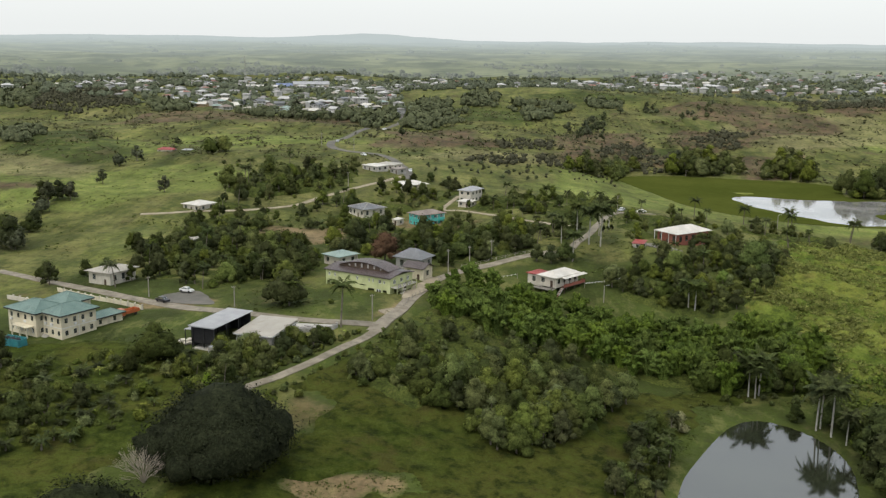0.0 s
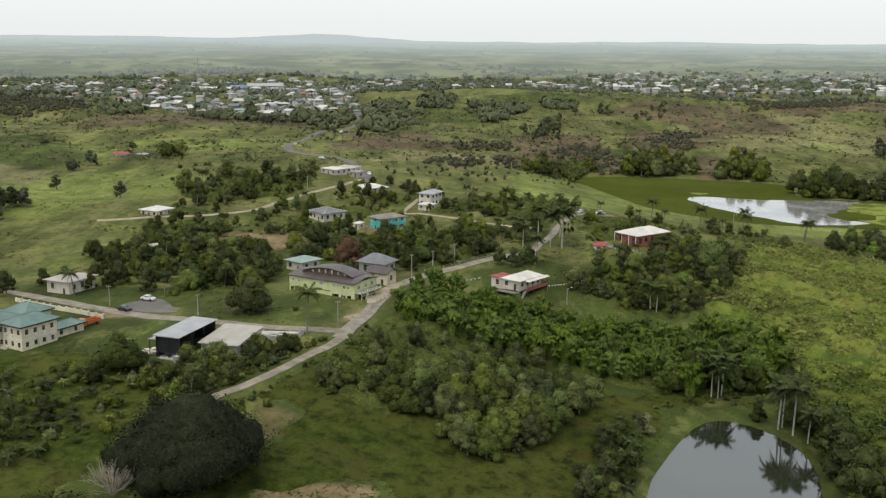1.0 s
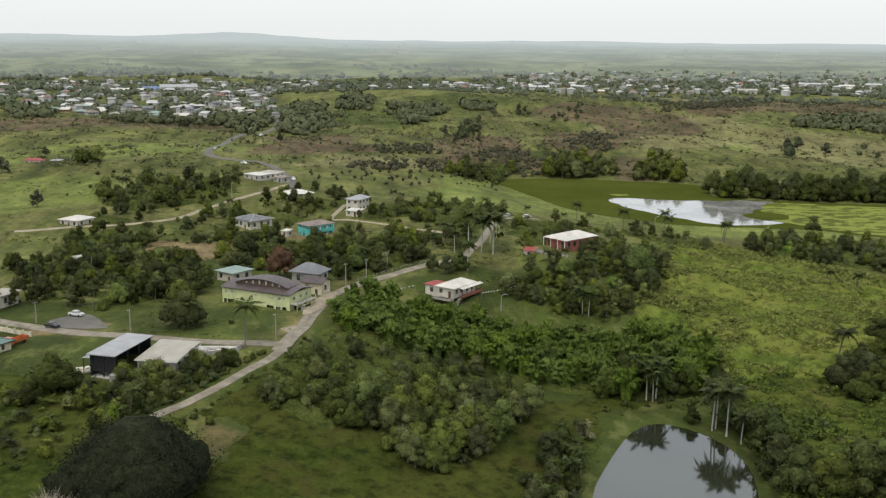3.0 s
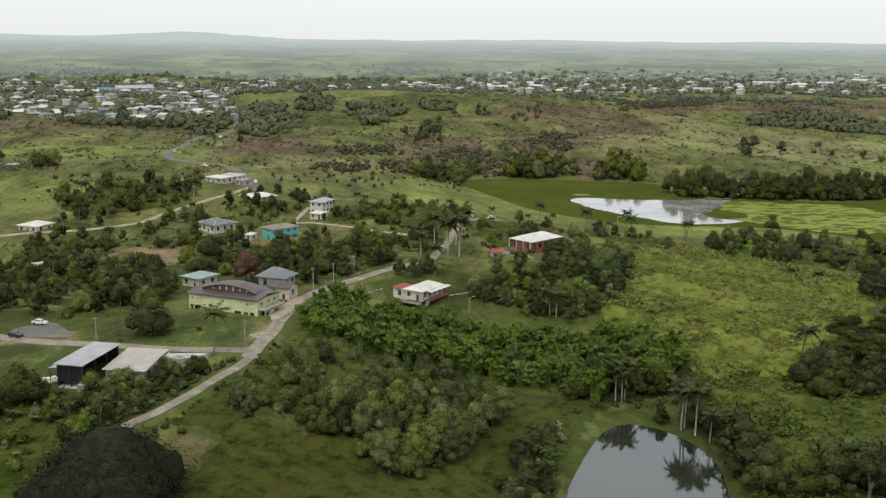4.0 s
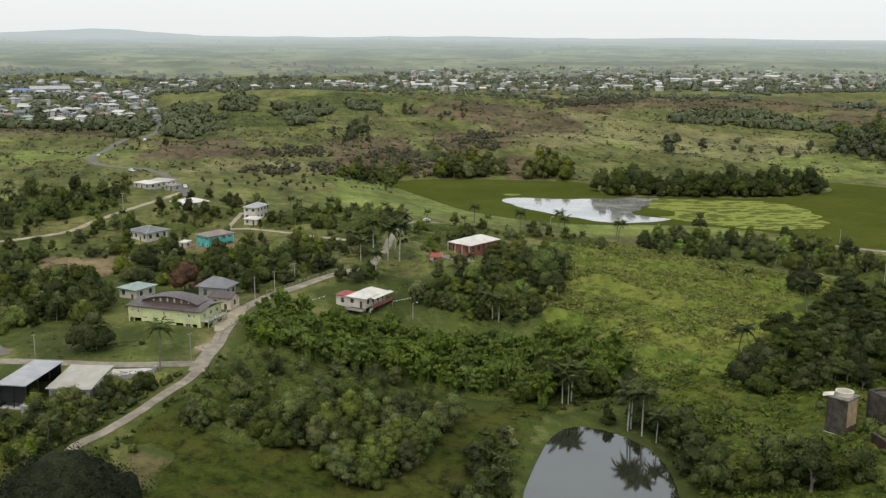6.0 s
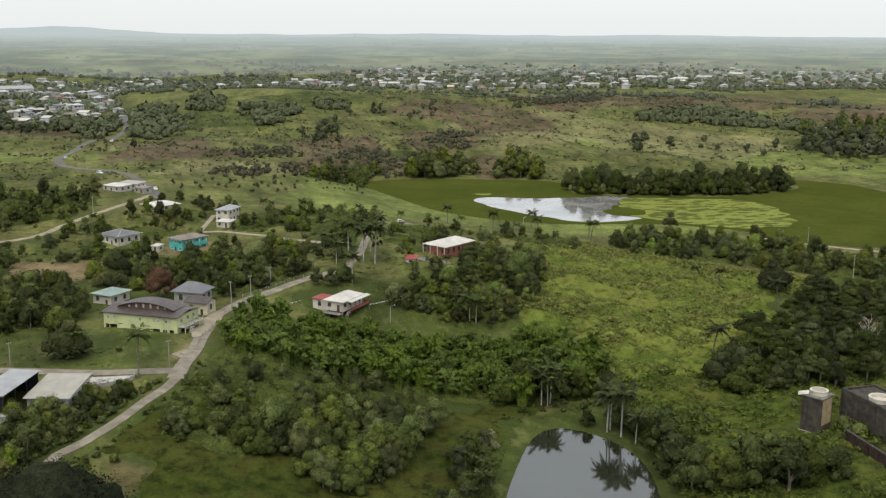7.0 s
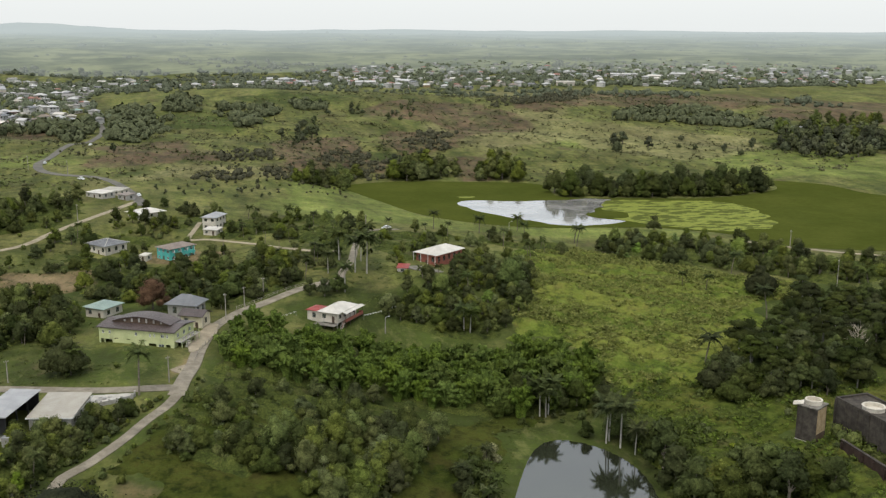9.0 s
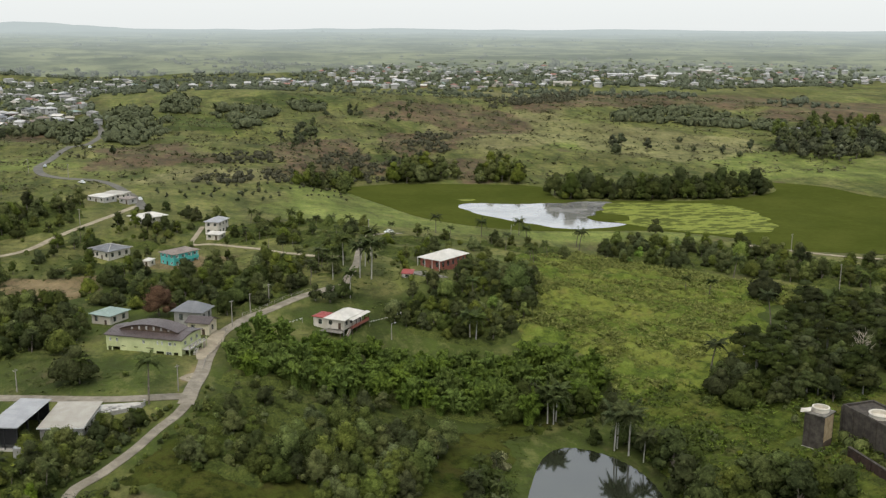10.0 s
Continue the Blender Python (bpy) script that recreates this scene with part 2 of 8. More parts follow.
MEADOW_BLANKET = make_grass_blanket("meadow_grass_blanket", 0.45)


def make_undergrowth():
    n = Nodes("leafy_undergrowth")
    at = n.where()
    broad, mid, fine = n.noise(0.06, at, 4.0, 0.6), n.noise(0.4, at, 5.0, 0.68), n.noise(2.2, at, 4.0, 0.7)
    colour = n.mix(n.span(broad, 0.40, 0.60), (0.050, 0.066, 0.016), (0.098, 0.118, 0.028))
    colour = n.mix(n.span(mid, 0.52, 0.66, 0.0, 0.8), colour, (0.120, 0.138, 0.034))
    colour = n.mix(n.span(mid, 0.48, 0.34, 0.0, 0.9), colour, (0.022, 0.032, 0.010))
    colour = n.mix(n.span(n.noise(0.13, at, 5.0, 0.7), 0.57, 0.66, 0.0, 0.5), colour, (0.110, 0.098, 0.046))
    colour = n.mix(n.span(fine, 0.42, 0.68, 0.0, 0.75), colour, (0.022, 0.031, 0.010))
    return n.finish(colour, 0.95, 0.0, 0.05, n.bump(n.math("ADD", fine, n.math("MULTIPLY", mid, 1.6)), 1.0, 0.5))


UNDERGROWTH = make_undergrowth()
FIELD_BLANKET = make_grass_blanket("plantation_grass_blanket", 0.54)


def make_water(name, tint, rough, wave):
    n = Nodes(name)
    at = n.where()
    stretched = n.add("Mapping", Vector=at, Scale=(0.7, 1.6, 1.0)).outputs[0]
    mat = n.finish(n.mix(n.span(n.noise(0.06, at), 0.4, 0.6), tint, tuple(0.6 * c for c in tint)), rough, 0.0, 1.0,
                   n.bump(n.noise(1.2, stretched, 3.0), 0.12, wave))
    for node in n.tree.nodes:
        if node.type == "BSDF_PRINCIPLED":
            node.inputs["IOR"].default_value = 1.7 if wave < 0.04 else 2.4
    return mat


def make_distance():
    n = Nodes("hazed_distant_plain")
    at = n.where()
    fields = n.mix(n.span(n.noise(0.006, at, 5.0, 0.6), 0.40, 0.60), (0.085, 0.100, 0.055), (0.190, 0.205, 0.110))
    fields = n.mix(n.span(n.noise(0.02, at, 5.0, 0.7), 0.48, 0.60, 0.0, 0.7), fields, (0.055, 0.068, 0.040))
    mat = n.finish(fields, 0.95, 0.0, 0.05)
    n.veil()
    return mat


GROUND = make_ground_material()
DISTANCE = make_distance()
POND_WATER = make_water("dark_pond_water", (0.026, 0.030, 0.018), 0.06, 0.03)
LAKE_WATER = make_water("lake_water", (0.29, 0.285, 0.27), 0.05, 0.05)
ALGAE = surface("algae_scum", (0.054, 0.067, 0.013), (0.074, 0.085, 0.018), 30.0, 1.0, 0.003, gloss=0.0, stain=(0.045, 0.060, 0.014))


def make_lilies():
    n = Nodes("floating_lilies")
    at = n.where()
    rows = n.noise(0.16, n.add("Mapping", Vector=at, Scale=(0.7, 1.4, 1.0), Rotation=(0, 0, -0.4)).outputs[0], 5.0, 0.6)
    fine = n.noise(1.4, at, 5.0, 0.7)
    leaf = n.mix(n.span(fine, 0.35, 0.65), (0.130, 0.160, 0.026), (0.225, 0.245, 0.058))
    colour = n.mix(n.span(rows, 0.49, 0.55, 0.0, 0.9), leaf, (0.060, 0.072, 0.014))
    return n.finish(colour, 0.9, 0.0, 0.05, n.bump(fine, 0.4, 0.03))


LILIES = make_lilies()


# ---- terrain: rolling land as a sum of broad rises and hollows (x, y, radius, height) ----
KNOLLS = [
    (-18, 243, 45, 3.5), (64, 345, 45, 3.7), (45, 262, 45, -3.9),
    (-22, 402, 45, -3.7), (-40, 220, 70, 1.2), (20, 220, 70, -0.4), (80, 230, 70, -3.9),
    (-20, 300, 70, 2.1), (50, 320, 70, 1.7), (110, 320, 70, 0.9),
    (170, 300, 70, -1.7), (-30, 420, 70, -0.2), (40, 410, 70, 6.4), (110, 410, 70, -1.9),
]
RISES = [
    (-60, 520, 70, 3), (40, 560, 70, -1.3), (200, 500, 130, -4.9), (320, 560, 130, -1.2),
    (-90, 640, 130, 4.8), (30, 700, 130, 2.4), (150, 640, 130, -3.2), (0, 80, 130, -6.1),
    (120, 110, 130, -2.8), (-120, 130, 130, 6.3), (-150, 350, 130, -1.5), (280, 360, 130, -0.4),
    (-250, 600, 260, 7.6), (0, 1000, 260, 3.3), (-300, 1050, 260, 0.3),
    (550, 900, 260, -6.5), (420, 350, 260, -4.3), (-420, 350, 260, -2.6), (0, -100, 260, -10.8),
]
LAKE_Z, POND_Z = -10.5, -14.0
LAKE = [(80, 623), (83, 598), (94, 556), (107, 513), (133, 480), (160, 465), (187, 459), (212, 452), (239, 430), (247, 402), (285, 381),
        (345, 366), (420, 390), (440, 450), (412, 492), (388, 520), (383, 560), (356, 584), (341, 550), (285, 530), (223, 545), (199, 556),
        (203, 604), (154, 626), (111, 635)]
POND = [(46, 168), (49, 187), (56, 203), (65, 219), (72, 224), (79, 220.5), (84.6, 211), (86, 199), (83.4, 186), (77, 168), (60, 158)]


FAR_HILLS = [(60, 1090, 90, 6), (200, 1040, 80, 6), (330, 960, 70, 5), (-190, 760, 55, 4), (-280, 640, 50, 4), (470, 1020, 90, 6), (250, 780, 45, 3), (560, 900, 70, 6)]


def ease(a, b, d):
    t = np.clip((d - a) / (b - a), 0, 1)
    return t * t * (3 - 2 * t)


def shore(poly, x, y):
    """Metres from the outline poly, negative inside it."""
    x, y = np.asarray(x, float), np.asarray(y, float)
    best, inside = np.full(x.shape, 1e9), np.zeros(x.shape, bool)
    for (ax, ay), (bx, by) in zip(poly, poly[1:] + poly[:1]):
        u = np.clip(((x - ax) * (bx - ax) + (y - ay) * (by - ay)) / ((bx - ax) ** 2 + (by - ay) ** 2), 0, 1)
        best = np.minimum(best, np.hypot(x - ax - u * (bx - ax), y - ay - u * (by - ay)))
        cross = (ay > y) != (by > y)
        inside ^= cross & (x < ax + (y - ay) * (bx - ax) / ((by - ay) if by != ay else 1e-9))
    return np.where(inside, -best, best)


def ripple(x, y, s, seed=0.0):
    """Cheap smooth wander between -1 and 1 with features about s metres wide."""
    a, b = x / s + seed, y / s - 1.7 * seed
    return (np.sin(1.9 * a + 1.3 * np.sin(1.1 * b + seed)) + np.sin(2.3 * b + 1.7 * np.sin(0.9 * a - seed)) + np.sin(1.5 * (a + b) + 2.1)) / 3


def rounded(poly, step, wander=0.0, s=12.0):
    """A closed outline smoothed and made uneven."""
    p = [np.array(q, float) for q in poly]
    n = len(p)
    out = []
    for k in range(n):
        a, b, c, d = p[k - 1], p[k], p[(k + 1) % n], p[(k + 2) % n]
        m = max(2, int(np.linalg.norm(c - b) / step))
        for j in range(m):
            t = j / m
            out.append(0.5 * (2 * b + (c - a) * t + (2 * a - 5 * b + 4 * c - d) * t * t + (3 * b - a - 3 * c + d) * t ** 3))
    out = np.array(out)
    if wander:
        out[:, 0] += wander * ripple(out[:, 0], out[:, 1], s, 0.3)
        out[:, 1] += wander * ripple(out[:, 0], out[:, 1], s, 4.1)
    return out


LAKE = [tuple(p) for p in rounded(LAKE, 9.0)]
POND = [tuple(p) for p in rounded(POND, 3.5)]


def ground_height(x, y):
    x, y = np.asarray(x, float), np.asarray(y, float)
    d = np.hypot(x, y)
    z = -4 + 18 * ease(650, 1150, d) + 62 * np.clip((d - 1500) / 3200, 0, 1.06)
    for cx, cy, r, h in KNOLLS + RISES:
        z = z + h * np.exp(-((x - cx) ** 2 + (y - cy) ** 2) / (r * r))
    z = z + 3.0 * ease(600, 900, d) * ripple(x, y, 150, 0.4) + 4 * ease(1400, 2600, d) * ripple(x, y, 420, 2.2)
    z = z + 24 * np.exp(-((x + 660) ** 2 + (y - 4640) ** 2) / 260 ** 2) + 12 * np.exp(-((x + 1500) ** 2 + (y - 4450) ** 2) / 600 ** 2)
    z = z + 2.6 * ease(-95, -170, x) * ease(330, 420, y) * ripple(x + 0.5 * y, y, 55, 1.3) + 2.0 * ease(640, 760, d) * ripple(x - 0.3 * y, 1.6 * y, 80, 3.3)
    z = z + 1.6 * ease(520, 700, d) * ease(2000, 1500, d) * ripple(x + 0.3 * y, y, 36, 4.1) + 0.7 * ease(330, 420, y) * ease(-80, -140, x) * ripple(x, y, 24, 2.4)
    for cx, cy, r, h in FAR_HILLS:
        z = z + h * np.exp(-((x - cx) ** 2 + (y - cy) ** 2) / (r * r))
    z = z + 0.25 * ripple(x, y, 9, 1.0)
    for poly, level, reach in ((LAKE, LAKE_Z, 45), (POND, POND_Z, 26)):
        s = shore(poly, x, y)
        bank = level + np.where(s > 0, 0.15 + 0.03 * s, np.maximum(-2.0, 0.15 + 0.25 * s))
        k = ease(0, reach, s)
        z = np.where(s < reach, bank * (1 - k) + np.maximum(z, level + 0.3) * k, z)
    return z


# ---- shared mesh builders ----
def mesh_of(name, verts, faces, *materials, normals=None):
    me = bpy.data.meshes.new(name)
    me.from_pydata([tuple(v) for v in verts], [], [tuple(f) for f in faces])
    if normals is not None:
        me.normals_split_custom_set_from_vertices([tuple(v) for v in normals])
    for m in materials:
        me.materials.append(m)
    return me


def spline(points, step):
    """Points about step metres apart on a smooth line through the given ones."""
    p = [np.array(q, float) for q in points]
    p = [2 * p[0] - p[1], *p, 2 * p[-1] - p[-2]]
    out = []
    for a, b, c, d in zip(p, p[1:], p[2:], p[3:]):
        n = max(2, int(np.linalg.norm(c - b) / step))
        for k in range(n):
            t = k / n
            out.append(0.5 * (2 * b + (c - a) * t + (2 * a - 5 * b + 4 * c - d) * t * t + (3 * b - a - 3 * c + d) * t ** 3))
    out.append(p[-2])
    return np.array(out)


# ---- the ground: one sheet to the horizon ----
BURNT = [[(-72, 709), (-42, 776), (3, 756), (5, 673), (-19, 640), (-65, 625)], [(36, 645), (68, 707), (122, 694), (121, 655), (59, 632), (37, 620)],
         [(137, 947), (203, 999), (262, 975), (292, 906), (261, 795), (214, 799), (187, 873)],
         [(331, 1003), (499, 1173), (707, 1014), (728, 974), (660, 884), (400, 944), (304, 906)],
         [(-300, 740), (-180, 760), (-105, 790), (-110, 850), (-180, 880), (-270, 850)], [(-330, 420), (-270, 470), (-210, 460), (-240, 430), (-330, 400)],
         [(299, 930), (408, 1021), (511, 1041), (464, 954), (371, 932)], [(601, 1010), (743, 969), (593, 774), (515, 837)], [(175, 711), (222, 717), (199, 642), (164, 630)], [(120, 760), (160, 840), (200, 800), (180, 740), (140, 720)], [(40, 690), (60, 790), (110, 800), (120, 720), (80, 670)]]
BARE = [[(-82, 372), (-80, 394), (-50, 392), (-46, 371), (-56, 358), (-71, 358)], [(-36, 410), (-16, 420), (-8, 411), (-14, 390)], [(-33, 205), (-26, 205), (-22, 199), (-24, 190), (-28, 186), (-31, 193)],
        [(-22, 169), (-18, 164), (-12, 166), (-8, 170), (-5, 168), (-1, 172), (-2.6, 177), (-9, 176.5), (-15, 173)], [(-24, 392), (-8, 414), (4, 404), (-8, 390)], [(-90, 268), (-72, 276), (-66, 270), (-84, 262)],
        [(-22, 262), (-15, 270), (-13, 262), (-20, 256)]]
LUSH = [[(131, 384), (181, 377), (190, 337), (134, 264), (103, 244), (95, 277), (82, 310)], 
        [(40, 520), (95, 540), (110, 500), (120, 470), (60, 470), (20, 540)], 
        [(286, 853), (346, 868), (348, 774), (417, 666), (376, 614), (334, 703), (257, 742)], [(-300, 480), (-150, 540), (-100, 480), (-160, 420), (-300, 400)],
        [(-250, 640), (-100, 700), (-80, 640), (-200, 580)], [(20, 520), (60, 620), (80, 630), (88, 596), (100, 545), (112, 505), (135, 474), (190, 452), (215, 446), (225, 430), (190, 435), (140, 440), (90, 460), (50, 480)],
        [(340, 600), (400, 590), (430, 500), (520, 520), (520, 640), (420, 700), (350, 640)]]


LAWN = [[(-66, 258), (-20, 252), (-18, 262), (-22, 282), (-62, 292)], [(-135, 216), (-60, 220), (-50, 232), (-62, 256), (-100, 277), (-140, 265)], [(-125, 285), (-60, 262), (-56, 290), (-90, 302), (-125, 312)], [(20, 300), (40, 290), (60, 310), (40, 330), (10, 318)]]
DRY = [[(285, 868), (287, 793), (299, 734), (337, 664), (384, 658), (446, 752), (410, 805), (358, 836), (323, 847)], [(-290, 565), (-253, 554), (-215, 535), (-215, 510), (-250, 502), (-300, 510)],
       [(180, 850), (267, 948), (340, 905), (296, 777), (209, 723), (182, 764)], [(330, 1244), (487, 1213), (506, 1151), (377, 1067), (292, 1107)], [(-60, 560), (-20, 640), (60, 640), (20, 600)],
       [(430, 560), (520, 560), (640, 700), (600, 780), (500, 660)]]
WEEDY = [[(-33, 927), (31, 942), (57, 881), (17, 838), (-28, 862)], [(75, 716), (136, 734), (159, 705), (100, 670)], [(-139, 908), (-101, 937), (-70, 899), (-82, 870), (-118, 847)], [(24, 1017), (120, 1070), (159, 1013), (87, 985)],
         [(-135, 145), (-50, 180), (-36, 205), (-28, 226), (-60, 226), (-135, 222)], [(-80, 30), (120, 30), (150, 150), (140, 225), (100, 245), (70, 240), (46, 236), (20, 244), (-14, 252), (-22, 232), (-36, 205), (-46, 185), (-62, 160)], [(-339, 672), (-288, 694), (-212, 610), (-207, 544), (-266, 534)],
         [(-16, 205), (-22, 240), (-8, 265), (0, 290), (60, 290), (105, 275), (100, 235), (50, 225), (20, 185)], [(42, 290), (46, 320), (80, 345), (110, 372), (125, 370), (100, 310), (80, 282)],
         [(-60, 300), (-60, 400), (-20, 390), (25, 350), (20, 330), (-30, 315)], [(120, 225), (170, 215), (250, 290), (215, 330), (150, 280)]]


def make_ground():
    side = np.radians(np.concatenate([np.arange(-36, 36.01, 0.34), np.arange(42, 324, 6.0)]))
    radii = [0.0, 15.0, 30.0, 45.0]
    while radii[-1] < 4550:
        r = radii[-1]
        radii.append(r + max(1.6, (0.0062 if r < 460 else 0.0085 if r < 1500 else 0.02) * r) if r > 80 else r + 6)
    radii = np.array(radii[1:])
    rr, aa = np.meshgrid(radii, side, indexing="ij")
    x, y = rr * np.sin(aa), rr * np.cos(aa)
    z = ground_height(x, y)
    n, m = x.shape
    verts = np.stack([x, y, z], -1).reshape(-1, 3)
    i, j = np.meshgrid(np.arange(n - 1), np.arange(m), indexing="ij")
    jj = (j + 1) % m
    faces = np.stack([i * m + j, i * m + jj, (i + 1) * m + jj, (i + 1) * m + j], -1).reshape(-1, 4)
    verts = np.vstack([verts, [(0.0, 0.0, float(ground_height(0.0, 0.0)))]])
    me = mesh_of("ground", verts, faces.tolist() + [(n * m, (k + 1) % m, k) for k in range(m)], GROUND)
    fx, fy = verts[:, 0], verts[:, 1]
    cover = np.zeros((len(verts), 4))
    for channel, patches in ((0, BURNT), (1, BARE), (2, LUSH)):
        for poly in patches:
            wide = 6 if channel == 1 else 22
            much = 0.55 if channel == 1 and poly[0][1] > 195 and poly[0][1] < 210 else 1.0
            cover[:, channel] = np.maximum(cover[:, channel], much * ease(wide * 0.5, -wide * 0.5, shore(poly, fx, fy) + wide * 0.5 * ripple(fx, fy, wide * 1.6, 0.8)))
    for poly in WEEDY:
        cover[:, 3] = np.maximum(cover[:, 3], ease(14, -14, shore(poly, fx, fy) + 9 * ripple(fx, fy, 17, 2.8)))
    for poly in LAWN:
        cover[:, 3] = np.maximum(cover[:, 3], 0.8 * ease(6, -6, shore(poly, fx, fy)))
    dry = np.zeros(len(verts))
    for poly in DRY:
        dry = np.maximum(dry, ease(18, -18, shore(poly, fx, fy) + 14 * ripple(fx, fy, 40, 1.8)))
    me.attributes.new("dry", "FLOAT", "POINT").data.foreach_set("value", dry)
    layer = me.color_attributes.new("cover", "FLOAT_COLOR", "POINT")
    layer.data.foreach_set("color", cover.ravel())
    me.polygons.foreach_set("use_smooth", [True] * len(me.polygons))
    me.update()
    return tagged(new("ground", me), "rolling green meadow land with burnt and bare patches", "ground", kind="structure")


make_ground()


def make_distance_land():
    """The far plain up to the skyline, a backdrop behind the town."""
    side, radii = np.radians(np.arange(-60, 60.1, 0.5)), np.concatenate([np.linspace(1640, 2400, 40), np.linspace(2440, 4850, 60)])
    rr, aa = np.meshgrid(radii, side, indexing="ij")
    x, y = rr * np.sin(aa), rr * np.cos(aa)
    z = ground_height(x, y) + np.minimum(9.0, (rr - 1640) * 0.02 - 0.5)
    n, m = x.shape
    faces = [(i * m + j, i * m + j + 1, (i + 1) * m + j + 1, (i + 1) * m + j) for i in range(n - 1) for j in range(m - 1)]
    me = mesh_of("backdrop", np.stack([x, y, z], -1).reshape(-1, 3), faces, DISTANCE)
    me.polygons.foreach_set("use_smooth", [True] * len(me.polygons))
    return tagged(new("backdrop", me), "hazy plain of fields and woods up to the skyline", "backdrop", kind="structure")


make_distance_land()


# ---- water ----
def sheet(name, outline, level, material, label, category, holes=()):
    from_lines = [[Vector((a, b, 0)) for a, b in line] for line in (outline, *holes)]
    tris = tessellate_polygon(from_lines)
    verts = [(a, b, level) for line in (outline, *holes) for a, b in line]
    tris = [t if (verts[t[1]][0] - verts[t[0]][0]) * (verts[t[2]][1] - verts[t[0]][1]) - (verts[t[1]][1] - verts[t[0]][1]) * (verts[t[2]][0] - verts[t[0]][0]) > 0 else t[::-1]
            for t in map(tuple, tris)]
    return tagged(new(name, mesh_of(name, verts, tris, material)), label, category, kind="structure")


OPEN_WATER = [(134, 545), (146, 553), (167, 545), (194, 543), (224, 541), (217, 523), (199, 503), (192, 488), (206, 473), (185, 467), (168, 470), (156, 487), (146, 503), (137, 524)]
LILY_BED = [(221, 534), (250, 528), (280, 517), (290, 494), (281, 462), (270, 440), (237, 439), (212, 462), (200, 486), (206, 505)]
sheet("pond_water", rounded(POND, 2.0, 0.6, 5), POND_Z, POND_WATER, "dark still pond water mirroring the grey sky", "pond")
sheet("lake_water", rounded(LAKE, 4.0), LAKE_Z, LAKE_WATER, "open grey lake water between mats of algae", "lake")
open_line = rounded(OPEN_WATER, 2.0, 1.6, 7)
sheet("algae_mat", rounded(LAKE, 4.0), LAKE_Z + 0.05, ALGAE, "olive green algae scum floating on the lake", "algae", [open_line])
sheet("lily_bed", rounded(LILY_BED, 2.0, 2.0, 6), LAKE_Z + 0.12, LILIES, "yellow-green bed of floating lilies on the lake", "lilies")
sheet("algae_mat", rounded([(199, 500), (207, 503), (214, 497), (213, 486), (205, 480), (198, 487)], 1.5, 0.8, 5), LAKE_Z + 0.16, ALGAE, "round olive mat of algae beside the lilies", "algae")
sheet("algae_mat", rounded([(139, 567), (146, 569), (150, 563), (143, 561)], 1.5, 0.5, 3), LAKE_Z + 0.1, LILIES, "small pale raft of weed on the lake", "algae")


# ---- roads ----
def ribbon(name, line, width, material, label, category, lift=0.16, edge=None):
    mid = spline(line, 2.0)
    way = np.gradient(mid, axis=0)
    way /= np.linalg.norm(way, axis=1)[:, None]
    across = np.stack([way[:, 1], -way[:, 0]], 1)
    cols = np.array([-0.5, -0.25, 0.0, 0.25, 0.5])
    wob = 1 + 0.08 * ripple(mid[:, 0], mid[:, 1], 11.0, 0.6)
    pts = mid[:, None] + across[:, None] * (cols[None, :, None] * width * wob[:, None, None])
    z = ground_height(pts[..., 0], pts[..., 1])
    z = np.maximum(z, z.mean(1, keepdims=True) - 0.1) + lift + 0.05 * (1 - 4 * cols ** 2)[None]
    n, m = len(mid), len(cols)
    top = np.concatenate([pts, z[..., None]], -1)
    skirt = top[:, [0, -1]].copy()
    skirt[..., 2] -= 0.5
    verts = np.concatenate([top.reshape(-1, 3), skirt.reshape(-1, 3)])
    faces = [(a * m + b, a * m + b + 1, (a + 1) * m + b + 1, (a + 1) * m + b) for a in range(n - 1) for b in range(m - 1)]
    k = n * m
    faces += [(k + 2 * a, a * m, (a + 1) * m, k + 2 * a + 2) for a in range(n - 1)]
    faces += [(a * m + m - 1, k + 2 * a + 1, k + 2 * a + 3, (a + 1) * m + m - 1) for a in range(n - 1)]
    return tagged(new(name, mesh_of(name, verts, faces, material)), label, category, kind="structure")


LOWER_LANE = [(-42.5, 194), (-41.6, 201), (-40.2, 206.5), (-35, 212), (-29, 220.6), (-24, 230.8), (-20, 237.6), (-17.8, 243.3), (-17, 248)]
MAIN_ROAD = [(-18, 243), (-17, 248), (-15.7, 256), (-13.6, 266.5), (-12.1, 277.5), (-10, 290), (-7, 301), (-2.4, 308.8), (5, 317.6), (14, 325.3), (22, 331.2), (30, 335)]
LEFT_ROAD = [(-17, 248), (-27.6, 247.8), (-36.8, 249.7), (-51.4, 254.6), (-63.6, 259.6), (-72.5, 263.3), (-84.5, 269.7), (-95.3, 276.4), (-107.2, 284), (-120, 291), (-150, 308)]
PALM_ROAD = [(26, 333), (32, 335), (36, 338), (38, 344), (41, 352), (45, 364.5), (49.8, 387), (55.5, 411), (63, 430), (78, 442)]
HILL_ROAD = [(-38, 500), (-37.5, 513), (-41, 527), (-49, 553), (-61, 577), (-85, 592), (-97, 615), (-99, 653), (-94, 712), (-85, 768), (-79, 830), (-82, 880), (-95, 950)]
WEST_TRACK = [(-140, 408), (-110, 417), (-89, 427), (-77.6, 439), (-69.4, 456), (-60, 470.5), (-48, 491), (-39, 508)]
EAST_TRACK = [(-9, 462), (-12, 446), (-14, 432), (-4.8, 428), (10.5, 411), (29, 385), (40, 377)]
ribbon("road", LOWER_LANE, 2.5, ASPHALT, "narrow worn asphalt lane beside the thicket", "road", 0.13)
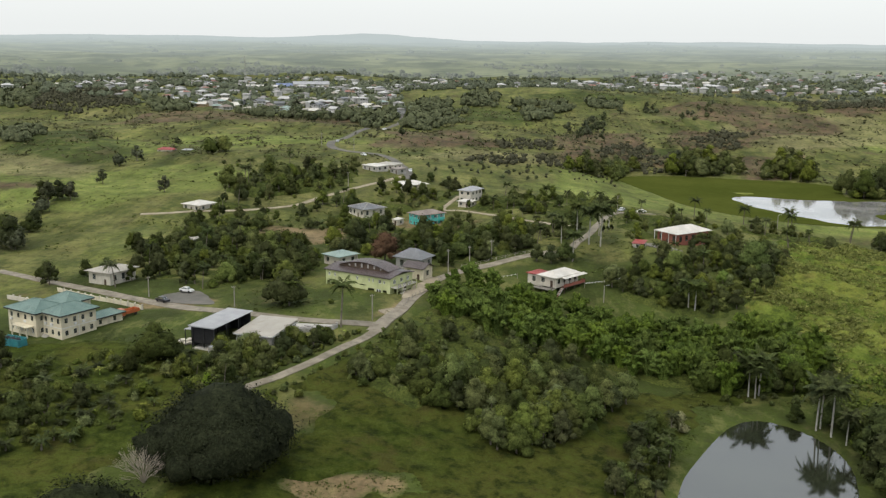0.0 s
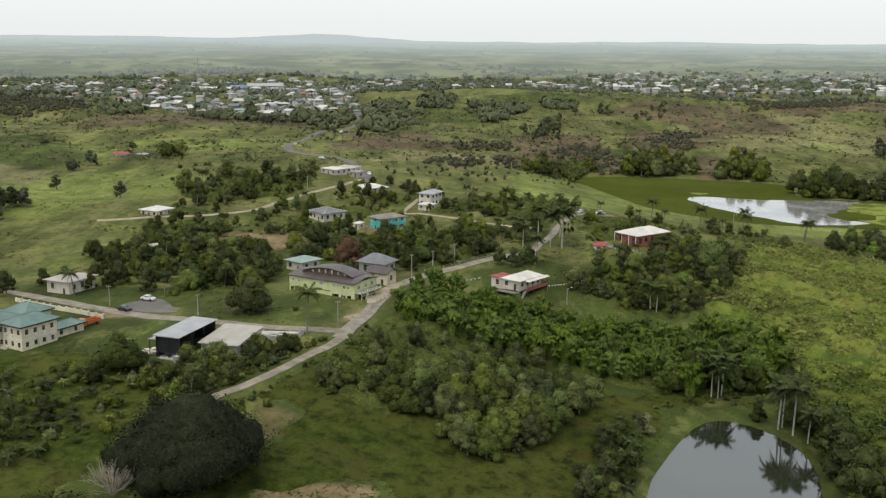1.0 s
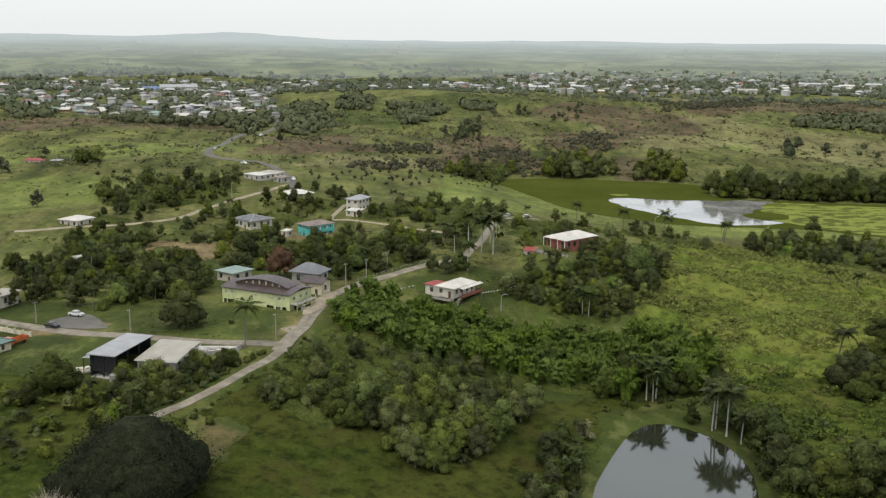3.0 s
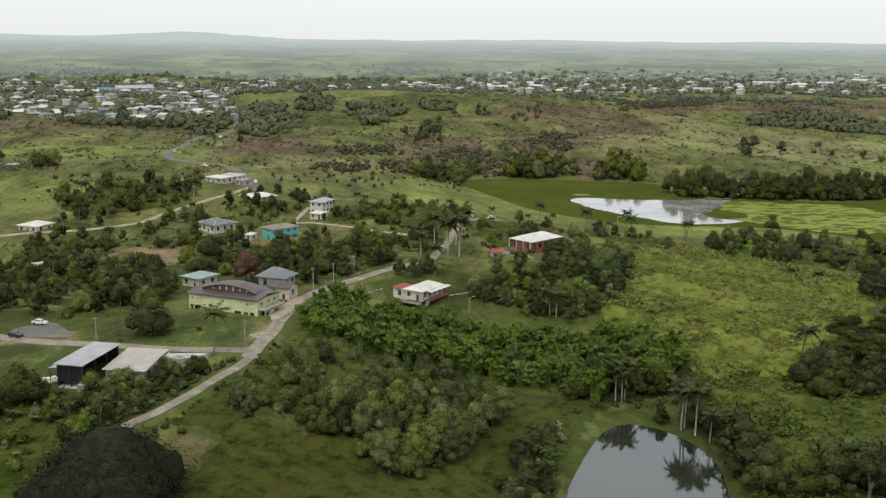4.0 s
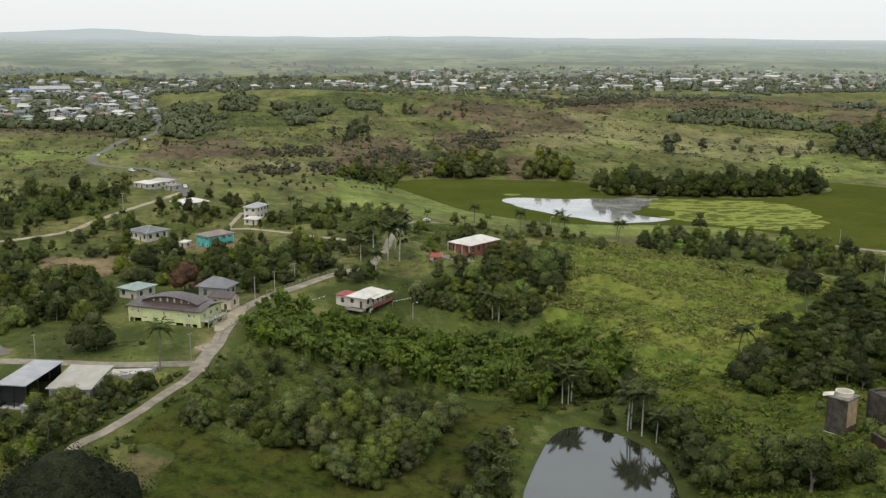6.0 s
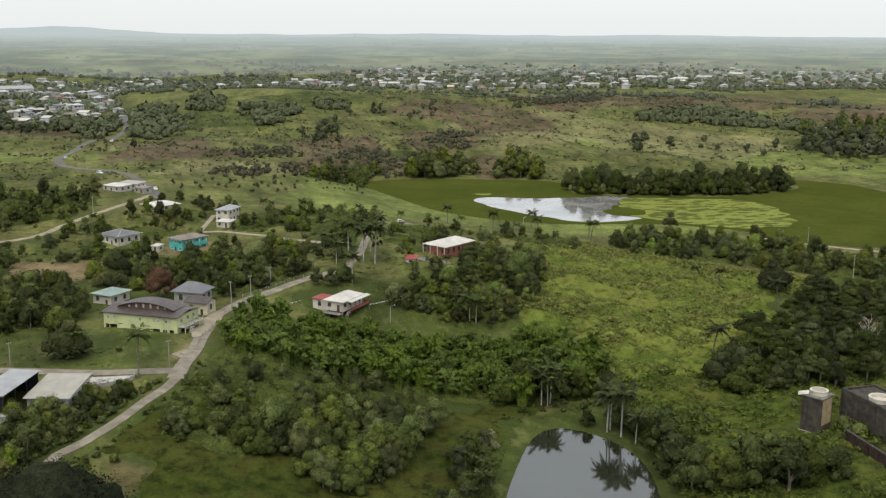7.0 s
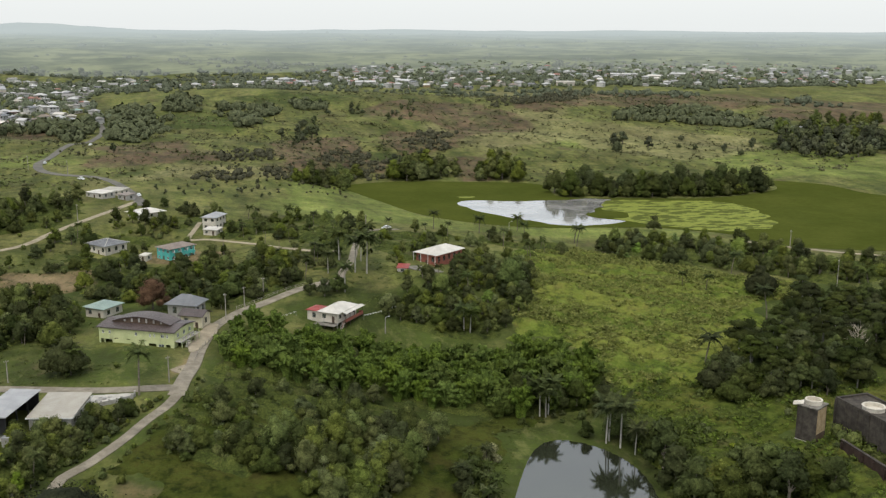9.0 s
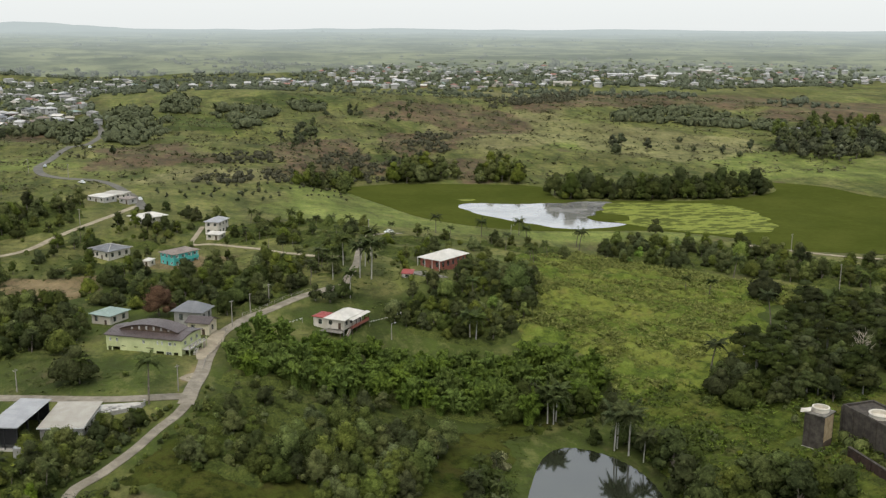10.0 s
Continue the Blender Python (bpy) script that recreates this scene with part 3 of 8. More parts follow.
ribbon("road", MAIN_ROAD, 3.9, ASPHALT, "worn pale asphalt village road through the meadow", "road")
ribbon("road", LEFT_ROAD, 3.8, ASPHALT, "worn grey asphalt side road past the houses", "road", 0.14)
ribbon("road", PALM_ROAD, 2.8, ASPHALT, "grey asphalt lane between tall palms", "road", 0.15)
ribbon("road", HILL_ROAD, 5.0, DARK_ASPHALT, "grey asphalt road climbing to the town", "road")
SHORE_ROAD = [(236, 412), (242, 405), (249, 397), (256, 389), (263, 381), (272, 373), (282, 367), (300, 360), (330, 352)]
ribbon("road", SHORE_ROAD, 3.0, TRACK, "pale road along the lake shore", "road", 0.2)
ribbon("track", WEST_TRACK, 3.0, TRACK, "pale dirt track between village gardens", "track", 0.14)
ribbon("track", EAST_TRACK, 2.2, TRACK, "thin pale dirt track past the houses", "track", 0.14)


# ---- plants ----
def unit(v):
    return v / np.maximum(np.linalg.norm(v, axis=1, keepdims=True), 1e-6)


def tube(path, radii, sides=6):
    """A tapering round limb along a path."""
    path = np.array(path, float)
    way = np.gradient(path, axis=0)
    way /= np.linalg.norm(way, axis=1)[:, None]
    ref = np.array([1.0, 0, 0]) if abs(way[:, 2]).mean() > 0.5 else np.array([0, 0, 1.0])
    u = np.cross(way, ref)
    u /= np.linalg.norm(u, axis=1)[:, None]
    v = np.cross(way, u)
    ang = np.arange(sides) * 2 * np.pi / sides
    rings = path[:, None] + np.array(radii)[:, None, None] * (u[:, None] * np.cos(ang)[None, :, None] + v[:, None] * np.sin(ang)[None, :, None])
    n = len(path)
    faces = [(i * sides + j, i * sides + (j + 1) % sides, (i + 1) * sides + (j + 1) % sides, (i + 1) * sides + j) for i in range(n - 1) for j in range(sides)]
    return rings.reshape(-1, 3), faces


def joined(pieces):
    """Several (verts, faces) as one."""
    verts, faces, k = [], [], 0
    for v, f in pieces:
        verts.append(np.asarray(v, float))
        faces += [tuple(int(q) + k for q in g) for g in f]
        k += len(v)
    return np.concatenate(verts), faces


def pebble(c, r, rng, rows=3, cols=4):
    """An uneven dense heart of twigs inside a lobe of leaves."""
    pts = [c + np.array([0, 0, -r[2]])]
    p0, p1 = rng.uniform(0, 6, 2)
    for i in range(1, rows):
        for j in range(cols):
            a, b = math.pi * i / rows, 2 * math.pi * (j + 0.5 * (i % 2)) / cols
            swell = 1 + 0.12 * math.sin(3 * b + p0) * math.sin(4 * a + p1)
            pts.append(c + np.array([math.sin(a) * math.cos(b), math.sin(a) * math.sin(b), -math.cos(a)]) * r * swell * rng.uniform(0.8, 1.1))
    pts.append(c + np.array([0, 0, r[2]]))
    last = len(pts) - 1
    faces = [(0, 1 + (j + 1) % cols, 1 + j) for j in range(cols)]
    faces += [(1 + i * cols + j, 1 + i * cols + (j + 1) % cols, 1 + (i + 1) * cols + (j + 1) % cols, 1 + (i + 1) * cols + j) for i in range(rows - 2) for j in range(cols)]
    faces += [(last, 1 + (rows - 2) * cols + j, 1 + (rows - 2) * cols + (j + 1) % cols) for j in range(cols)]
    return np.array(pts), faces


def leaf_blades(centres, normals, soft, size, rng, slim=0.75, way=None):
    """Single pointed leaves or sprays of leaves; way leads their tips."""
    n = len(centres)
    normals = unit(normals)
    side = unit(np.cross(normals, rng.normal(size=(n, 3)) if way is None else way))
    up = np.cross(side, normals) if way is None else unit(way)
    s = (size * rng.uniform(0.6, 1.4, n))[:, None]
    a = centres - up * s * 0.35 + side * s * slim * 0.5
    b = centres - up * s * 0.35 - side * s * slim * 0.5
    c = centres + up * s * 0.65 + normals * s * rng.uniform(-0.1, 0.25, n)[:, None]
    verts = np.stack([a, b, c], 1).reshape(-1, 3)
    return verts, np.arange(3 * n).reshape(-1, 3).tolist(), np.repeat(unit(np.asarray(soft, float)), 3, axis=0)


def lobed_crown(rng, width, low, high, lobes, leaves, leaf, droop=0.0, flat=0.8, heart_size=(4, 7)):
    """Lobes of leaves round a middle: an uneven outline with gaps. Returns the mesh data and the lobe centres."""
    centres, radii = [], []
    for k in range(lobes):
        a = 2.4 * k + rng.uniform(-0.5, 0.5)
        q = math.sqrt((k + 0.4) / lobes) * rng.uniform(0.7, 1.2)
        r = width * rng.uniform(0.13, 0.29) * (1.15 - 0.35 * q) * (1.5 if lobes < 6 else 1.0)
        top = high - r * flat - (high - low) * (0.55 * q * q + droop * q)
        z = rng.uniform(max(low + r * flat, low + (top - low) * 0.5), max(low + r * flat + 0.1, top)) if k else high - r * flat
        centres.append(np.array([math.cos(a) * q * (width / 2 - r * 0.8), math.sin(a) * q * (width / 2 - r * 0.8), z]))
        radii.append(np.array([r, r, r * flat]))
    centres, radii = np.array(centres), np.array(radii)
    share = radii[:, 0] ** 2 / (radii[:, 0] ** 2).sum()
    pos, nor, soft = [], [], []
    heart = np.array([0, 0, low + 0.35 * (high - low)])
    for k in range(lobes):
        m = int(leaves * share[k] * 1.6)
        d = rng.normal(size=(m, 3))
        d[:, 2] = d[:, 2] * 0.9 + 0.25
        d /= np.linalg.norm(d, axis=1)[:, None]
        wave = 1 + 0.18 * np.sin(5 * d[:, 0] + k) * np.sin(4 * d[:, 1] + 2 * k) + 0.1 * np.sin(9 * d[:, 2] + 3 * d[:, 0])
        p = centres[k] + d * radii[k] * (rng.uniform(0.78, 1.14, m) * wave)[:, None]
        keep = np.ones(m, bool)
        for j in range(lobes):
            if j != k:
                keep &= (((p - centres[j]) / radii[j]) ** 2).sum(1) > 0.66
        pos.append(p[keep])
        nor.append(d[keep] * 0.8 + rng.normal(size=(keep.sum(), 3)) * 0.45 + np.array([0, 0, 0.3]))
        soft.append(d[keep] * 0.8 + unit(p[keep] - heart) * 0.5 + rng.normal(size=(keep.sum(), 3)) * 0.22 + np.array([0, 0, 0.25]))
    v, f, n = leaf_blades(np.concatenate(pos), np.concatenate(nor), np.concatenate(soft), leaf, rng)
    cores = [pebble(c + np.array([0, 0, 0.04 * r[2]]), r * 0.86, rng, *heart_size) for c, r in zip(centres, radii)]
    n = np.concatenate([n] + [unit(unit(q[0] - c) * 0.8 + unit(q[0] - heart) * 0.5) for q, c in zip(cores, centres)])
    return (*joined([(v, f)] + cores), n), centres


def limbs(rng, foot, fork, centres, thick, count=6):
    pieces = [tube([(0, 0, -0.4), (rng.uniform(-0.1, 0.1), 0, foot + fork * 0.5), (0, 0, fork)], [thick, thick * 0.8, thick * 0.65], 7)]
    for c in centres[:count]:
        midway = np.array([0, 0, fork]) * 0.45 + c * 0.55 + np.array([0, 0, -0.15 * np.linalg.norm(c[:2])])
        pieces.append(tube([(0, 0, fork * 0.9), midway, c], [thick * 0.5, thick * 0.34, thick * 0.15], 5))
    return joined(pieces)


def part(name, data, material, parent, label=""):
    """One mesh object under a thing or a part; data is (verts, faces) or a mesh."""
    me = data if isinstance(data, bpy.types.Mesh) else mesh_of(name, data[0], data[1], material, normals=data[2] if len(data) > 2 else None)
    ob = new(name, me)
    ob.parent = parent
    return tagged(ob, label)


def thing(name, label, category, group="", at=None):
    ob = new(name)
    ob.empty_display_size = 0.5
    if at is not None:
        ob.matrix_basis = at
    return tagged(ob, label, category, group)


def frond(rng, length, lift, droop, leaf, pairs, width):
    """One palm frond: an arching rib with drooping leaflets, along +x."""
    s = np.linspace(0, 1, pairs + 1)
    x, z = length * s * (1 - 0.18 * s * droop), length * (lift * s - droop * s * s)
    pieces = [tube(np.stack([x, 0 * x, z], 1)[::max(1, pairs // 4)], np.linspace(0.06, 0.015, len(x[::max(1, pairs // 4)])), 3)]
    verts, faces = [], []
    for k in range(1, pairs + 1):
        w = width * math.sin(math.pi * min(1, 0.18 + 0.82 * s[k]) ** 0.8) + 0.1
        for side in (-1, 1):
            b = len(verts)
            tip = (x[k] + 0.35 * w, side * w, z[k] - w * rng.uniform(0.25, 0.7))
            verts += [(x[k] - leaf * 0.5, 0, z[k]), (x[k] + leaf * 0.5, 0, z[k]), tip]
            faces.append((b, b + 1, b + 2) if side > 0 else (b + 1, b, b + 2))
    pieces.append((np.array(verts), faces))
    return joined(pieces)


def turned(data, yaw, at=(0, 0, 0), tilt=0.0):
    v = np.array(data[0]) @ np.array(Euler((0, tilt, yaw)).to_matrix()).T + np.array(at)
    return v, data[1]


def palm(name, label, height, thick, lean, fronds, length, pairs, bark, seed, swell=0.0, shaft=False):
    rng = np.random.default_rng(seed)
    ob = thing(name, label, "palm tree")
    s = np.linspace(0, 1, 8)
    path = np.stack([lean * s ** 1.6, 0.3 * lean * s ** 2, height * s - 0.4 * (1 - s)], 1)
    part("trunk", tube(path, thick * (1.25 - 0.45 * s + swell * np.sin(np.pi * s)), 7), bark, ob)
    top = path[-1]
    if shaft:
        part("crownshaft", tube([top, top + (0, 0, 0.7), top + (0, 0, 1.4)], [thick * 1.0, thick * 0.9, thick * 0.35], 7), LEAF["bright"], ob, "smooth green crownshaft")
        top = top + np.array([0, 0, 1.2])
    pieces = []
    for k in range(fronds):
        young = k / fronds
        pieces.append(turned(frond(rng, length * rng.uniform(0.85, 1.1), 1.1 - 1.25 * young + rng.uniform(-0.1, 0.1), 0.55 + 0.35 * young, length * 0.17, pairs, length * 0.27), 2.4 * k + rng.uniform(-0.2, 0.2), top))
    part("crown", joined(pieces), LEAF["palm"], ob, "arching feathery fronds")
    return ob


def broadleaf(name, label, height, width, seed, leaf_kind="tree", leaves=700, leaf=0.75, lobes=9, low=0.3, flat=0.8, bark=None, hearts=(4, 7)):
    rng = np.random.default_rng(seed)
    ob = thing(name, label, "tree")
    crown, centres = lobed_crown(rng, width, height * low, height, lobes, leaves, leaf, 0.1, flat, hearts)
    part("trunk", limbs(rng, 0.0, height * max(0.25, low + 0.08), centres, 0.035 * height, 6), bark or BARK, ob)
    part("crown", crown, LEAF[leaf_kind], ob)
    return ob


def bush(name, label, height, width, seed, leaf_kind="bush", leaves=200, leaf=0.62, lobes=5):
    rng = np.random.default_rng(seed)
    crown, centres = lobed_crown(rng, width, 0.0, height, lobes, leaves, leaf, 0.0, 0.85, (3, 6))
    return tagged(new(name, mesh_of(name, crown[0], crown[1], LEAF[leaf_kind], normals=crown[2])), label, "bush")


def bamboo(name, label, height, width, seed, culms=25):
    """A fountain of culms, each ending in an arching feathery plume that hangs over at its tip."""
    rng = np.random.default_rng(seed)
    ob = thing(name, label, "bamboo")
    stems, pos, nor, soft, ways, cores, round_about = [], [], [], [], [], [], []
    for k in range(culms):
        a, q = 2.4 * k + rng.uniform(-0.5, 0.5), math.sqrt((k + 0.3) / culms) * rng.uniform(0.8, 1.15)
        out, h = width / 2 * q, height * rng.uniform(0.6, 1.1) * (1 - 0.35 * q * q)
        way = np.array([math.cos(a), math.sin(a), 0.0])
        s = np.linspace(0, 1, 8)
        reach, lift = out * (0.25 + 0.75 * s ** 1.6) + 1.9 * np.maximum(0, s - 0.5) ** 1.4, h * np.sin(s * 1.86)
        line = way[None] * reach[:, None] + np.array([0, 0, 1.0]) * (lift - 0.2)[:, None]
        if k < 6:
            stems.append(tube(line[:6], np.linspace(0.06, 0.03, 6), 4))
        fat = np.interp(s, [0, 0.3, 0.55, 0.8, 0.93, 1.0], [0.6, 0.85, 0.95, 0.85, 0.5, 0.08]) * rng.uniform(0.7, 1.25)
        core, f = tube(line, fat * 0.8, 5)
        cores.append((core, f))
        mid = np.repeat(line, 5, axis=0)
        round_about.append(unit(unit(core - mid) * 0.9 + np.array([0, 0, 0.35])))
        m = 56
        u = rng.uniform(0.22, 1.0, m) ** 0.8
        c = np.stack([np.interp(u, s, line[:, j]) for j in range(3)], 1)
        run = unit(np.stack([np.interp(u, s, np.gradient(line[:, j])) for j in range(3)], 1))
        d = rng.normal(size=(m, 3)) + np.array([0, 0, 0.35])
        d = unit(d - run * (d * run).sum(1, keepdims=True))
        w = np.interp(u, s, fat)[:, None]
        pos.append(c + d * w * rng.uniform(0.7, 1.12, m)[:, None])
        nor.append(d + rng.normal(size=(m, 3)) * 0.3)
        ways.append(run * 0.7 + d * 0.5 + np.array([0, 0, -0.55]) + rng.normal(size=(m, 3)) * 0.3)
        soft.append(d * 0.9 + way * 0.15 + np.array([0, 0, 0.35]) + rng.normal(size=(m, 3)) * 0.15)
    tagged(part("culm", joined(stems), BARK, ob, "yellow-green bamboo culms"), kind="stuff")
    v, f, n = leaf_blades(np.concatenate(pos), np.concatenate(nor), np.concatenate(soft), 0.62, rng, 0.4, np.concatenate(ways))
    part("crown", (*joined([(v, f)] + cores), np.concatenate([n] + round_about)), LEAF["bamboo"], ob, "drooping bright green plumes")
    return ob


def banana(name, label, height, seed):
    rng = np.random.default_rng(seed)
    ob = thing(name, label, "banana plant")
    part("stem", tube([(0, 0, -0.2), (0, 0, height * 0.5), (0.05, 0, height * 0.62)], [0.16, 0.13, 0.08], 6), LEAF["bright"], ob)
    leaves = []
    for k in range(9):
        s = np.linspace(0, 1, 6)
        n, droop = height * rng.uniform(0.5, 0.7), rng.uniform(0.5, 0.95)
        x, z = n * s * 0.8, n * (0.85 * s - droop * s * s)
        w = 0.32 * np.sin(np.pi * np.clip(s * 0.9 + 0.08, 0, 1)) + 0.02
        v = np.concatenate([np.stack([x, w, z - 0.12 * w], 1), np.stack([x, 0 * w, z], 1), np.stack([x, -w, z - 0.12 * w], 1)])
        f = [(r * 6 + i, r * 6 + i + 1, (r + 1) * 6 + i + 1, (r + 1) * 6 + i) for r in range(2) for i in range(5)]
        leaves.append(turned((v, f), 2.4 * k, (0, 0, height * 0.6)))
    part("crown", joined(leaves), LEAF["banana"], ob, "broad torn yellow-green leaves")
    return ob


def bare_tree(name, label, height, width, seed):
    rng = np.random.default_rng(seed)
    ob = thing(name, label, "tree")
    pieces = []

    def grow(a, way, n, r, depth):
        b = a + way * n
        pieces.append(tube([a, (a + b) / 2 + rng.normal(size=3) * n * 0.05, b], [r, r * 0.8, r * 0.6], 5 if depth < 2 else 3))
        if depth < 5:
            for _ in range(4 if depth == 0 else 3):
                w = way + rng.normal(size=3) * 0.5
                w[2] = w[2] * 0.8 + 0.2
                grow(b, w / np.linalg.norm(w), n * rng.uniform(0.62, 0.82), max(0.035, r * 0.58), depth + 1)

    grow(np.array([0, 0, -0.3]), np.array([0, 0, 1.0]), height * 0.27, height * 0.025, 0)
    part("trunk", pieces[0], DEAD_WOOD, ob)
    tagged(part("twig_mass", joined(pieces[1:]), DEAD_WOOD, ob, "bare grey twigs"), kind="stuff")
    return ob


def twig_fan(name, label, height, width, seed):
    """A dead shrub: many thin stems fanning up from one foot, each forking twice."""
    rng = np.random.default_rng(seed)
    ob = thing(name, label, "tree")
    pieces = []
    for k in range(30):
        a, out = 2.4 * k, math.sqrt((k + 0.5) / 30) * width / 2
        tip = np.array([math.cos(a) * out, math.sin(a) * out, height * (1.05 - 0.5 * (out / (width / 2)) ** 2) * rng.uniform(0.8, 1.05)])
        fork = tip * 0.5 * np.array([0.7, 0.7, 1.0])
        pieces.append(tube([(0, 0, -0.3), fork * 0.55, fork], [0.10, 0.06, 0.045], 4))
        for _ in range(3):
            b = fork + (tip - fork) * rng.uniform(0.5, 0.7) + rng.normal(size=3) * 0.35
            pieces.append(tube([fork, (fork + b) / 2, b], [0.045, 0.035, 0.03], 3))
            for _ in range(3):
                c = tip + (b - fork) * rng.uniform(0.1, 0.5) + rng.normal(size=3) * 0.7
                pieces.append(tube([b, (b + c) / 2, c], [0.03, 0.026, 0.02], 3))
    part("stem", pieces[0], DEAD_WOOD, ob)
    tagged(part("twig_mass", joined(pieces[1:]), DEAD_WOOD, ob, "fan of fine bare twigs"), kind="stuff")
    return ob


def dead_tree(name, label, height, seed):
    """A tall bare trunk with short rising branches near its top."""
    rng = np.random.default_rng(seed)
    ob = thing(name, label, "tree")
    part("trunk", tube([(0, 0, -0.4), (0.15, 0, height * 0.35), (0.05, 0.1, height * 0.7), (0.2, 0, height)], [0.3, 0.22, 0.15, 0.05], 7), DEAD_WOOD, ob)
    for k in range(16):
        a, z = 2.4 * k, height * (0.48 + 0.5 * k / 16)
        n = (height - z) * 0.5 + 1.0
        foot = np.array([0.12, 0.03, z])
        tip = foot + np.array([math.cos(a) * n * 0.8, math.sin(a) * n * 0.8, n * 0.75])
        limb = part("branch", tube([foot, foot * 0.45 + tip * 0.55 + np.array([0, 0, -0.15 * n]), tip], [0.09, 0.06, 0.03], 4), DEAD_WOOD, ob)
        twigs = []
        for _ in range(7):
            b = foot + (tip - foot) * rng.uniform(0.4, 1.0)
            c = b + np.array([math.cos(a), math.sin(a), 1.0]) * rng.uniform(0.4, 0.9) + rng.normal(size=3) * 0.45
            twigs.append(tube([b, (b + c) / 2, c], [0.035, 0.03, 0.02], 3))
        tagged(part("twig", joined(twigs), DEAD_WOOD, limb), kind="stuff")
    return ob


